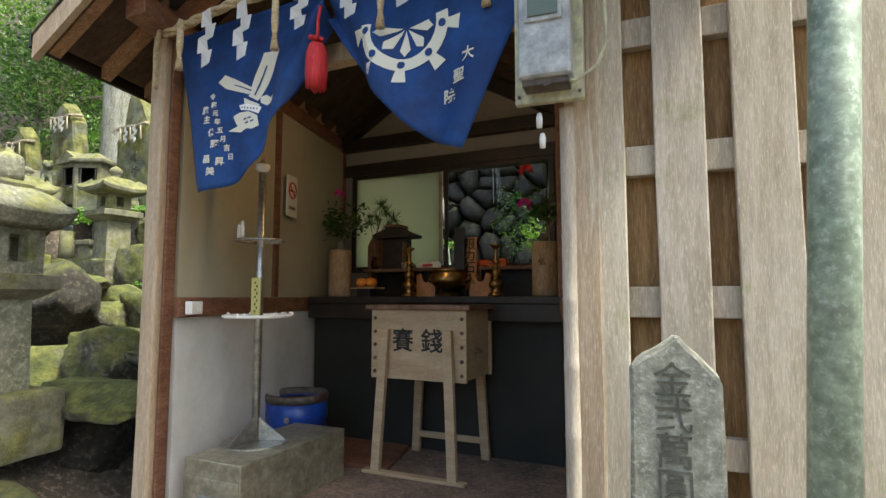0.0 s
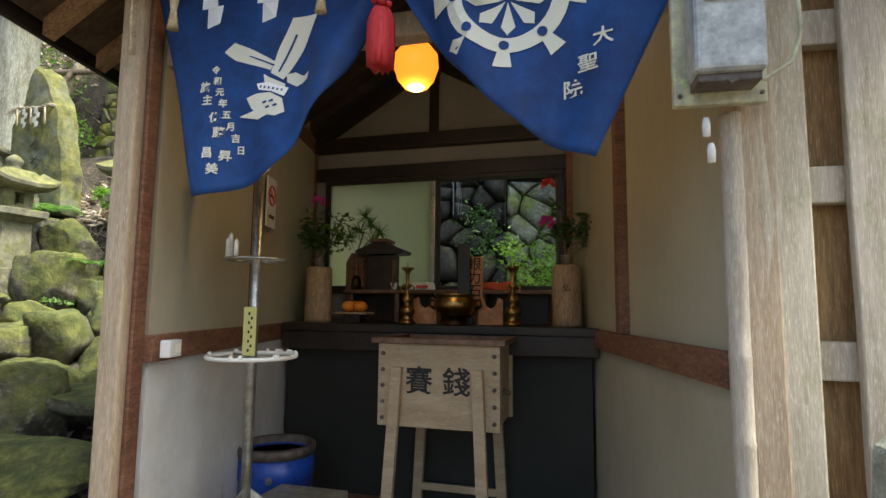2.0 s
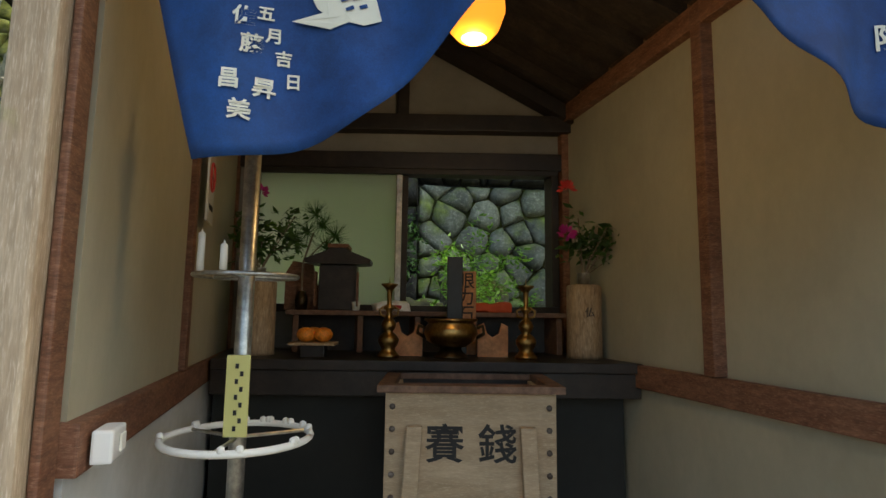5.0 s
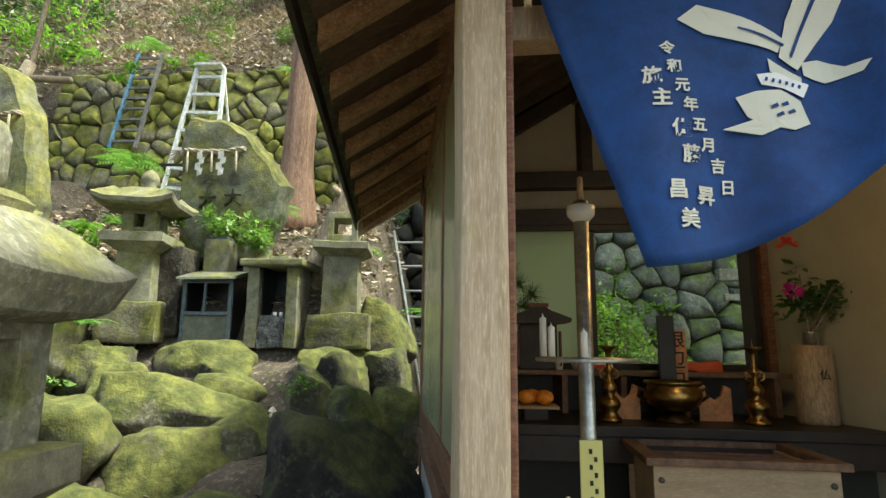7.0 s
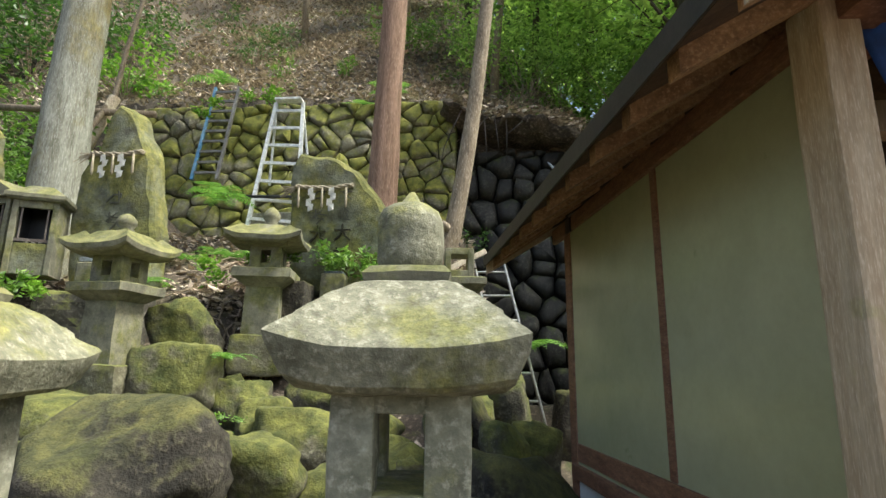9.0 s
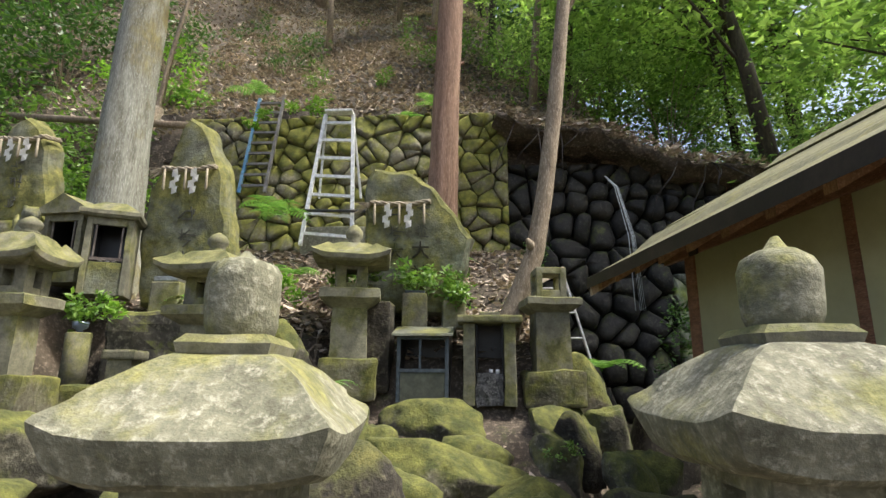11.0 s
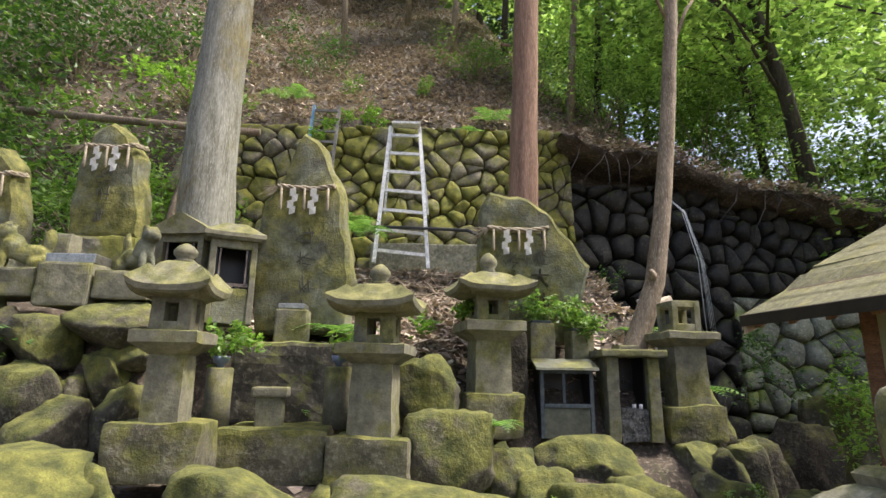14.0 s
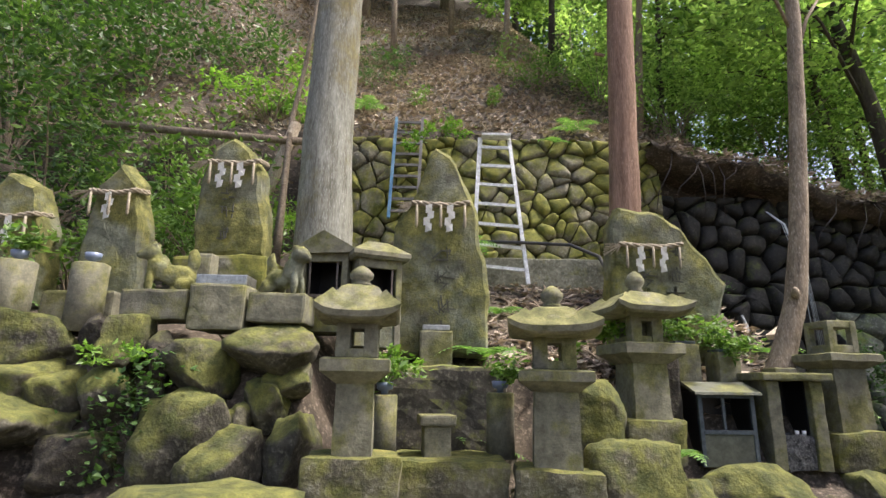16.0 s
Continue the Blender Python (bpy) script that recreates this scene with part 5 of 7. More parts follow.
rnd = random.Random(2)
for cx, cz in ((0.02, 0.42), (0.10, 0.46), (0.17, 0.40), (0.06, 0.52), (-0.05, 0.38), (0.12, 0.34)):
    for _ in range(70):
        d = Vector((rnd.gauss(0, 1), rnd.gauss(0, 1), rnd.gauss(0.3, 1))).normalized()
        s = d.orthogonal().normalized() * 0.0025
        p = Vector((cx, 0, cz))
        bm.faces.new([bm.verts.new(q) for q in (p - s, p + s, p + d * 0.10)])
part("needle_tuft", bm, LEAF_DARK, pine)
bm = tube([(0, 0, 0.08), (0.0, 0, 0.25), (0.05, 0, 0.42)], 0.006, 6)
tube([(0.0, 0, 0.25), (0.10, 0, 0.36), (0.16, 0, 0.40)], 0.004, 6, bm)
part("twig", bm, BARK3, pine)


def candlestick(u, v):
    root = thing("candlestick", on_altar(u, v), 0, "turned brass candlestick with dragon handles", "candlestick", "altar candlesticks")
    part("turned_stem", lathe([(0.0, 0.0), (0.052, 0.0), (0.054, 0.012), (0.042, 0.022), (0.030, 0.04), (0.046, 0.065), (0.050, 0.085), (0.038, 0.105), (0.018, 0.12), (0.030, 0.135), (0.036, 0.155),
                               (0.026, 0.175), (0.012, 0.19), (0.012, 0.215), (0.026, 0.228), (0.026, 0.238), (0.011, 0.25), (0.013, 0.31), (0.022, 0.325), (0.040, 0.34), (0.040, 0.347), (0.010, 0.343), (0.0, 0.343)], 22), BRASS, root, smooth=True)
    part("spike", lathe([(0.004, 0.343), (0.0, 0.385)], 6), BRASS, root)
    for s in (-1, 1):
        part("side_handle", tube([(s * 0.015, 0, 0.19), (s * 0.04, 0, 0.20), (s * 0.045, 0, 0.225), (s * 0.02, 0, 0.24)], 0.006, 6), BRASS, root, smooth=True)
    return root


candlestick(0.92, 1.63)
candlestick(1.575, 1.64)
censer = thing("incense_burner", on_altar(1.225, 1.67), 0, "wide aged brass incense bowl on a dark foot", "incense burner")
part("foot", lathe([(0.0, 0.0), (0.085, 0.0), (0.08, 0.012), (0.055, 0.03), (0.05, 0.05), (0.0, 0.05)], 24), DARK_BRASS, censer, smooth=True)
part("bowl", lathe([(0.0, 0.05), (0.07, 0.052), (0.115, 0.08), (0.13, 0.115), (0.125, 0.145), (0.112, 0.16), (0.112, 0.168), (0.128, 0.175), (0.128, 0.185), (0.11, 0.185), (0.105, 0.165), (0.0, 0.16)], 32), BRASS, censer, smooth=True)
for s in (-1, 1):
    part("handle", tube([(s * 0.12, 0, 0.14), (s * 0.155, 0, 0.15), (s * 0.16, 0, 0.115), (s * 0.125, 0, 0.095)], 0.009, 8), DARK_BRASS, censer, smooth=True)
part("ash", lathe([(0.0, 0.185), (0.05, 0.18), (0.103, 0.172), (0.103, 0.168), (0.0, 0.166)], 20), STONE, censer)
# memorial tablet, wooden plaque, boards, offerings
tablet = thing("memorial_tablet", on_altar(1.28, 1.81), 0, "black lacquered upright tablet", "tablet")
part("board", boxed(-0.040, 0.040, -0.012, 0.012, 0.05, 0.50, 0.004), BLACK, tablet)
part("base", boxed(-0.06, 0.06, -0.03, 0.03, 0.0, 0.05, 0.005), BLACK, tablet)
plaque = thing("wooden_plaque", on_altar(1.355, 1.87), -6, "orange wooden plaque with black brushed characters", "plaque")
part("board", boxed(-0.052, 0.052, -0.008, 0.008, 0.0, 0.43, 0.003), ORANGE_WOOD, plaque)
for k, ch in enumerate("眼力石"):
    writing(ch, 0.09, INK, plaque, pose(0, -0.0095, 0.375 - 0.085 * k, 90), "painted_character", 0.001, None, 0.001)
for u in (1.03, 1.45):
    bd = thing("wooden_stand_board", on_altar(u, 1.74), 0, "pale orange wooden stand with a notched top", "wooden stand", "altar stands")
    part("notched_board", prism([(-0.075, 0), (0.075, 0), (0.075, 0.15), (0.045, 0.165), (0.03, 0.115), (0.0, 0.095), (-0.03, 0.115), (-0.045, 0.165), (-0.075, 0.15)], -0.01, 0.01), ORANGE_WOOD, bd)
tray = thing("offering_tray", on_altar(0.57, 1.62), 0, "pale wooden tray holding oranges", "tray")
part("plate", boxed(-0.105, 0.105, -0.08, 0.08, 0.055, 0.068, 0.003), BAMBOO, tray)
part("foot", boxed(-0.055, 0.055, -0.05, 0.05, 0.0, 0.055, 0.003), DARK_WOOD, tray)
for k, (dx, dy) in enumerate(((-0.04, -0.01), (0.042, -0.012), (0.0, 0.04))):
    p = on_altar(0.57 + dx, 1.62 + dy, AZ + 0.068)
    ob = part("orange_fruit", lathe([(0.0, 0.0), (0.022, 0.003), (0.041, 0.022), (0.044, 0.038), (0.034, 0.058), (0.012, 0.068), (0.004, 0.066), (0.0, 0.064)], 18), ORANGE, smooth=True)
    ob.location = p
    tagged(ob, "ripe orange on the offering tray", "orange", "oranges on the tray")
mini = thing("miniature_shrine", on_altar(0.70, 2.0, 1.526), 0, "small dark wooden miniature shrine with curved roof", "miniature shrine")
part("body", boxed(-0.10, 0.10, -0.06, 0.06, 0.0, 0.24, 0.004), DARK_WOOD, mini)
bm = prism([(-0.17, 0.25), (-0.13, 0.245), (0.13, 0.245), (0.17, 0.25), (0.175, 0.27), (0.06, 0.315), (0.04, 0.33), (-0.04, 0.33), (-0.06, 0.315), (-0.175, 0.27)], -0.10, 0.10)
part("roof", bm, DARK_WOOD, mini)
part("ridge", boxed(-0.055, 0.055, -0.09, 0.09, 0.332, 0.352, 0.003), RED_WOOD, mini)
for x in (-0.11, 0.11):
    part("door_leaf", boxed(x - 0.004, x + 0.004, -0.12, -0.061, 0.02, 0.20), RED_WOOD, mini)
side_fig = thing("dark_wooden_panel", on_altar(0.50, 2.06, 1.526), 0, "dark carved wooden side panel", "panel")
part("board", prism([(-0.09, 0), (0.10, 0), (0.10, 0.12), (0.07, 0.16), (0.06, 0.25), (-0.05, 0.27), (-0.09, 0.2)], -0.015, 0.015), RED_WOOD, side_fig)
cup = thing("white_cup", on_altar(0.79, 1.93, 1.526), 0, "small white ceramic cup", "cup")
part("bowl", lathe([(0.0, 0.0), (0.018, 0.0), (0.024, 0.045), (0.021, 0.045), (0.016, 0.006), (0.0, 0.006)], 14), CERAMIC, cup, smooth=True)
bag = thing("paper_packet", on_altar(0.98, 1.98, 1.526), 12, "crumpled white and red paper packet", "packet")
bm = worn_block(-0.09, 0.09, -0.05, 0.05, 0.0, 0.045, 0.012, 0.018, 22, 2.0, 0.03)
part("wrap", bm, PAPER, bag)
part("red_band", boxed(-0.03, 0.05, -0.056, -0.05, 0.01, 0.03), SIGN_RED, bag)
cloth_red = thing("red_folded_cloth", on_altar(1.52, 1.98, 1.526), 0, "folded orange-red cloth packet", "cloth")
part("fold", worn_block(-0.11, 0.11, -0.05, 0.05, 0.0, 0.05, 0.015, 0.012, 18, 5.0, 0.04), plain("vermilion_cloth", (0.62, 0.10, 0.03), 0.7), cloth_red)
# ---------------- stone lanterns ----------------
def worn(bm, size=0.06, amount=0.006, freq=12, seed=0.0):
    cut(bm, size)
    return roughen(bm, amount, freq, seed)


def open_firebox(root, z0, z1, half, wall, material, seed):
    """Light chamber: corner posts with sill and head blocks, openings clear through."""
    h = z1 - z0
    i = half - 0.004
    part("light_box_sill", worn(boxed(-i, i, -i, i, z0, z0 + h * 0.26, 0.008), 0.08, 0.003, 12, seed), material, root)
    part("light_box_head", worn(boxed(-i, i, -i, i, z1 - h * 0.22, z1, 0.008), 0.08, 0.003, 12, seed), material, root)
    for sx in (-1, 1):
        for sy in (-1, 1):
            a, b = sorted((sx * (half - wall), sx * half))
            c, d = sorted((sy * (half - wall), sy * half))
            part("light_box_post", worn(boxed(a, b, c, d, z0 + 0.004, z1 - 0.004, 0.006), 0.08, 0.003, 12, seed + sx), material, root)


def big_lantern(x, y, zb, rz, seed, drop=0.0, pointed=True):
    """Tall pale lantern on a square base: shaft, platform, windowed light box, wide hipped cap, jewel."""
    root = thing("stone_lantern", (x, y, zb), rz, "large weathered granite lantern with a square hipped cap and round finial", "stone lantern", "tall lanterns by the path")
    z = lambda v: v - zb - drop
    part("base", worn_block(-0.24, 0.24, -0.24, 0.24, 0.0, z(0.80), 0.03, 0.012, 8, seed), STONE, root)
    part("shaft", worn(frustum(4, [(0.115, z(0.79)), (0.105, z(1.30))]), 0.1, 0.005, 9, seed), PALE_STONE, root)
    part("platform", worn(frustum(4, [(0.12, z(1.29)), (0.195, z(1.345)), (0.195, z(1.42)), (0.15, z(1.425))]), 0.08, 0.006, 9, seed), STONE, root)
    open_firebox(root, z(1.42), z(1.70), 0.137, 0.088, PALE_STONE, seed)
    lv = [(0.13, 1.672), (0.205, 1.680), (0.222, 1.692), (0.247, 1.748), (0.250, 1.762), (0.243, 1.772), (0.212, 1.800), (0.178, 1.836), (0.142, 1.872), (0.106, 1.900), (0.082, 1.909), (0.0, 1.910)]
    bm = bmesh.new()
    frustum(4, [(a, z(b)) for a, b in lv], bm=bm)
    cut(bm, 0.028)
    for v in bm.verts:
        r = max(abs(v.co.x), abs(v.co.y))
        c = min(abs(v.co.x), abs(v.co.y)) / max(r, 1e-4)
        if r > 0.12:
            v.co.z += 0.024 * (c ** 3) * ((r - 0.12) / 0.12)
        if c > 0.8 and r > 0.2:
            k = 1 - 0.025 * (c - 0.8) / 0.2 * (1 + noise.noise(v.co * 9 + Vector((seed, 0, 0))))
            v.co.x, v.co.y = v.co.x * k, v.co.y * k
    roughen(bm, 0.005, 8, seed)
    part("cap", roughen(bm, 0.0025, 30, seed), CAP_STONE, root, "hipped cap with lichen and chipped corners", smooth="edged")
    part("finial_collar", worn(frustum(4, [(0.088, z(1.904)), (0.094, z(1.925)), (0.078, z(1.942)), (0.0, z(1.943))]), 0.05, 0.005, 12, seed), STONE, root)
    tip = [(0.026, z(2.100)), (0.010, z(2.124)), (0.0, z(2.127))] if pointed else [(0.020, z(2.110)), (0.006, z(2.124)), (0.0, z(2.125))]
    prof = [(0.0, z(1.935)), (0.060, z(1.937)), (0.066, z(1.945)), (0.074, z(1.965)), (0.077, z(2.02)), (0.076, z(2.055)), (0.066, z(2.080)), (0.046, z(2.094))]
    if not pointed:
        prof = prof[:-2] + [(0.074, z(2.078)), (0.063, z(2.098)), (0.034, z(2.107))]
    bm = lathe(prof + tip, 28)
    cut(bm, 0.03)
    roughen(bm, 0.006, 13, seed)
    part("finial", roughen(bm, 0.002, 45, seed), CAP_STONE, root, "worn onion-shaped finial", smooth=True)
    return root


big_lantern(-3.35, 1.85, 0.45, 3, 1.0)
big_lantern(-4.46, 1.83, 0.55, 4, 2.0, 0.03, False)


def row_lantern(x, y, z, widths, rz, seed, roof=True, sides=4, label=""):
    """Mossy lantern of the terrace: z holds base, base top, shaft top, platform top, light box top, cap edge, cap top, finial top."""
    zb = z[0]
    hz = [v - zb for v in z]
    wb, ws, wp, wf, wc = widths
    root = thing("stone_lantern", (x, y, zb), rz, label, "stone lantern", "lanterns of the terrace")
    part("base", roughen(worn_block(-wb, wb, -wb * 0.8, wb * 0.8, 0.0, hz[1], 0.035, 0.022, 4, seed, 0.05), 0.008, 17, seed), BASE_STONE, root, "mossy rough base block", smooth="edged")
    part("shaft", worn(frustum(4, [(ws * 1.08, hz[1] - 0.01), (ws, hz[2])]), 0.1, 0.006, 9, seed), STONE, root)
    d = hz[3] - hz[2]
    part("platform", worn(frustum(4, [(ws * 1.05, hz[2] - 0.005), (wp, hz[2] + d * 0.45), (wp, hz[3] - 0.01), (wp * 0.9, hz[3])]), 0.08, 0.006, 9, seed), STONE, root)
    open_firebox(root, hz[3], hz[4] + 0.01, wf, wf * (0.68 if roof else 0.42), STONE, seed)
    if roof:
        e = hz[4] + 0.062
        lv = [(wf * 1.1, hz[4] - 0.005), (wc * 0.90, hz[4] + 0.008), (wc * 0.97, hz[4] + 0.022), (wc, e - 0.006), (wc * 0.98, e), (wc * 0.80, e + (hz[6] - e) * 0.22), (wc * 0.62, e + (hz[6] - e) * 0.52), (wc * 0.44, e + (hz[6] - e) * 0.88), (wc * 0.30, hz[6]), (0.0, hz[6] + 0.002)]
        bm = frustum(4 if sides == 4 else 6, lv)
        cut(bm, 0.04)
        for v in bm.verts:
            r = max(abs(v.co.x), abs(v.co.y))
            c = min(abs(v.co.x), abs(v.co.y)) / max(r, 1e-4)
            if r > wc * 0.6 and sides == 4:
                v.co.z += 0.042 * c ** 4
        roughen(bm, 0.007, 8, seed)
        part("cap", roughen(bm, 0.004, 24, seed), STONE, root, "hipped mossy cap", smooth="edged")
        h = hz[7] - hz[6]
        part("finial", roughen(lathe([(0.0, hz[6]), (0.055, hz[6]), (0.06, hz[6] + h * 0.12), (0.045, hz[6] + h * 0.22), (0.068, hz[6] + h * 0.4), (0.07, hz[6] + h * 0.62), (0.045, hz[6] + h * 0.85), (0.012, hz[7]), (0.0, hz[7])], 20), 0.003, 18, seed), STONE, root, smooth=True)
    return root


row_lantern(-6.92, 4.02, (1.50, 1.81, 2.18, 2.31, 2.50, 2.59, 2.72, 2.84), (0.25, 0.098, 0.185, 0.115, 0.235), 4, 3.0, label="mossy stone lantern with a broad hipped cap on the terrace")
row_lantern(-5.76, 4.28, (1.42, 1.72, 2.15, 2.27, 2.46, 2.53, 2.65, 2.79), (0.25, 0.125, 0.215, 0.125, 0.275), -8, 4.0, label="mossy stone lantern with a broad thin cap")
row_lantern(-4.97, 4.98, (1.65, 1.96, 2.35, 2.49, 2.68, 2.745, 2.87, 3.04), (0.22, 0.13, 0.23, 0.125, 0.30), 10, 5.0, label="pale stone lantern with upswept cap corners and stacked finial")
row_lantern(-3.39, 5.16, (1.60, 1.89, 2.34, 2.45, 2.69, 0, 0, 0), (0.24, 0.13, 0.215, 0.12, 0.0), 6, 6.0, False, label="mossy stone lantern missing its cap")


# ---------------- small stone shrines ----------------
def stone_house(x, y, z, w, d, h, roof_h, over, rz, label, gable=True, wood=False):
    """A box shrine with an open dark front under a stone roof."""
    root = thing("stone_shrine", (x, y, z), rz, label, "stone shrine", "small stone shrines")
    m = STONE
    t = 0.045
    for s in (-1, 1):
        part("side_wall", worn_block(s * w / 2 - (t if s > 0 else 0), s * w / 2 + (t if s < 0 else 0), -d / 2, d / 2, 0, h, 0.006, 0.004, 10, x + s), m, root)
    # black back, side sheets and shelf are added to paint the opening's shade
    part("back_wall", boxed(-w / 2 + t, w / 2 - t, d / 2 - t, d / 2, 0, h), BLACK, root, "back coloured black for the shade inside")
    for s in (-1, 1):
        part("shade_lining", boxed(s * (w / 2 - t) - (0.012 if s > 0 else 0), s * (w / 2 - t) + (0.012 if s < 0 else 0), -d / 2 + 0.05, d / 2 - t - 0.001, h * 0.42, h - 0.002), BLACK, root)
    part("shade_shelf", boxed(-w / 2 + t + 0.013, w / 2 - t - 0.013, -d / 2 + 0.04, d / 2 - t - 0.002, h * 0.42 + 0.001, h * 0.42 + 0.01), BLACK, root)
    part("sill_block", worn_block(-w / 2 + t, w / 2 - t, -d / 2 + 0.01, d / 2 - t, 0, h * 0.42, 0.006, 0.005, 10, x), MONUMENT, root)
    part("head", boxed(-w / 2 + t, w / 2 - t, -d / 2, -d / 2 + 0.04, h * 0.9, h, 0.003), m, root)
    part("grille_bar", boxed(-w / 2 + t, w / 2 - t, -d / 2 + 0.012, -d / 2 + 0.026, h * 0.44, h * 0.48, 0.002), BLUE_METAL if wood else RUST_METAL, root)
    for k in range(2):
        part("grille_post", boxed(-w * 0.28 + k * w * 0.56 - 0.006, -w * 0.28 + k * w * 0.56 + 0.006, -d / 2 + 0.012, -d / 2 + 0.024, h * 0.44, h * 0.9), RUST_METAL, root)
    if gable:
        poly = [(-w / 2 - over, h + 0.0), (w / 2 + over, h + 0.0), (w / 2 + over, h + 0.035), (0.0, h + roof_h), (-w / 2 - over, h + 0.035)]
        bm = prism(poly, -d / 2 - over * 0.8, d / 2 + over * 0.8)
    else:
        k = (w / 2 + over)
        bm = frustum(4, [(k * 0.92, h), (k, h + 0.02), (k, h + 0.05), (k * 0.35, h + roof_h), (0, h + roof_h)])
        bmesh.ops.scale(bm, vec=(1, (d / 2 + over) / k, 1), verts=bm.verts)
    part("roof", worn(bm, 0.08, 0.005, 9, x), STONE, root, "weathered stone roof")
    for k in range(3):
        part("offering_cup", lathe([(0, 0), (0.014, 0), (0.017, 0.04), (0, 0.04)], 10, m=pose(-0.05 + 0.05 * k, -d / 2 + 0.07, h * 0.42)), CERAMIC, root, smooth=True)
    return root


stone_house(-6.95, 4.87, 2.42, 0.33, 0.32, 0.62, 0.15, 0.05, 24, "small hip-roofed stone shrine with a dark opening", False)
stone_house(-7.28, 4.92, 2.52, 0.36, 0.36, 0.56, 0.17, 0.05, -6, "small gabled stone shrine beside the guardian figures")
# two low shrines with a dark inside
def board_shrine(x, y, z):
    """Open wooden box with a lean-to sheet roof: low front board, blue-grey frame, black inside."""
    root = thing("board_shrine", (x, y, z), -2, "low wooden shrine with sheet roof and blue-grey frame", "small shrine", "small stone shrines")
    w, d, h, s = 0.40, 0.34, 0.50, 0.22
    # back and sides black so that the inside shade is in their colour
    part("back_board", boxed(-w / 2, w / 2, d / 2 - 0.03, d / 2, 0, h + 0.04), BLACK, root, "back coloured black for the shade inside")
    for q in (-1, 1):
        part("side_board", boxed(q * w / 2 - (0.02 if q > 0 else 0), q * w / 2 + (0.02 if q < 0 else 0), -d / 2 + 0.03, d / 2 - 0.031, 0, h + 0.01), BLACK, root, "side board coloured black for the shade inside")
        part("corner_post", boxed(q * (w / 2 - 0.014) - 0.014, q * (w / 2 - 0.014) + 0.014, -d / 2, -d / 2 + 0.028, 0, h, 0.003), BLUE_GREY, root, "blue-grey post")
    part("front_board", boxed(-w / 2 + 0.029, w / 2 - 0.029, -d / 2 + 0.006, -d / 2 + 0.024, 0, s, 0.004), GREY_BOARD, root, "mossy green-grey board")
    part("rail", boxed(-w / 2 + 0.029, w / 2 - 0.029, -d / 2 - 0.004, -d / 2 + 0.026, s + 0.001, s + 0.030, 0.003), BLUE_GREY, root, "blue-grey rail")
    part("middle_post", boxed(-0.03, -0.012, -d / 2 + 0.004, -d / 2 + 0.02, s + 0.031, h), BLUE_GREY, root)
    part("head_rail", boxed(-w / 2 + 0.029, w / 2 - 0.029, -d / 2 + 0.002, -d / 2 + 0.024, h - 0.03, h - 0.001), BLUE_GREY, root)
    bm = prism([(-d / 2 - 0.05, h - 0.005), (-d / 2 - 0.045, h + 0.012), (0.03, h + 0.085), (d / 2 + 0.05, h + 0.02), (d / 2 + 0.05, h + 0.003), (0.03, h + 0.060)], -w / 2 - 0.035, w / 2 + 0.035)
    bmesh.ops.rotate(bm, cent=(0, 0, 0), matrix=Matrix.Rotation(radians(90), 3, "Z"), verts=bm.verts)
    part("roof", worn(bm, 0.07, 0.003, 9, x), GREY_BOARD, root, "weathered grey sheet roof")
    return root


def slab_shrine(x, y, z):
    """Two stout stone posts and a carved panel under a slab roof with a cap block."""
    root = thing("slab_shrine", (x, y, z), -2, "low stone shrine with slab roof and carved panel", "small shrine", "small stone shrines")
    w, d, h, s = 0.40, 0.34, 0.62, 0.24
    for q in (-1, 1):
        part("post", worn_block(q * (w / 2 - 0.045) - 0.045, q * (w / 2 - 0.045) + 0.045, -d / 2, d / 2 - 0.03, 0, h, 0.008, 0.006, 10, x + q), STONE, root)
    # black back and thin added sheets stand in for shade between the posts
    part("back_wall", boxed(-w / 2 + 0.01, w / 2 - 0.01, d / 2 - 0.028, d / 2, 0, h), BLACK, root, "back coloured black for the shade inside")
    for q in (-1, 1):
        part("shade_lining", boxed(q * 0.100 - 0.004, q * 0.100 + 0.004, -d / 2 + 0.06, d / 2 - 0.03, s, h - 0.002), BLACK, root)
    part("carved_panel", roughen(worn_block(-0.103, 0.103, -d / 2 + 0.02, d / 2 - 0.03, 0, s, 0.006, 0.012, 16, 4.0), 0.012, 28, 3.0), CARVED_STONE, root, "dark panel of worn carving")
    part("roof", worn_block(-w / 2 - 0.05, w / 2 + 0.05, -d / 2 - 0.06, d / 2 + 0.05, h + 0.001, h + 0.055, 0.014, 0.007, 9, 6.0), STONE, root, "mossy slab roof")
    part("cap_block", worn_block(-0.08, 0.08, -0.09, 0.09, h + 0.05, h + 0.095, 0.01, 0.005, 9, 7.0), STONE, root)
    for k in range(2):
        part("offering_cup", lathe([(0, 0), (0.013, 0), (0.016, 0.035), (0, 0.035)], 10, m=pose(0.01 + 0.05 * k, -d / 2 + 0.06, s - 0.004)), CERAMIC, root, smooth=True)
    return root


board_shrine(-4.38, 5.10, 1.64)
slab_shrine(-3.87, 5.10, 1.62)


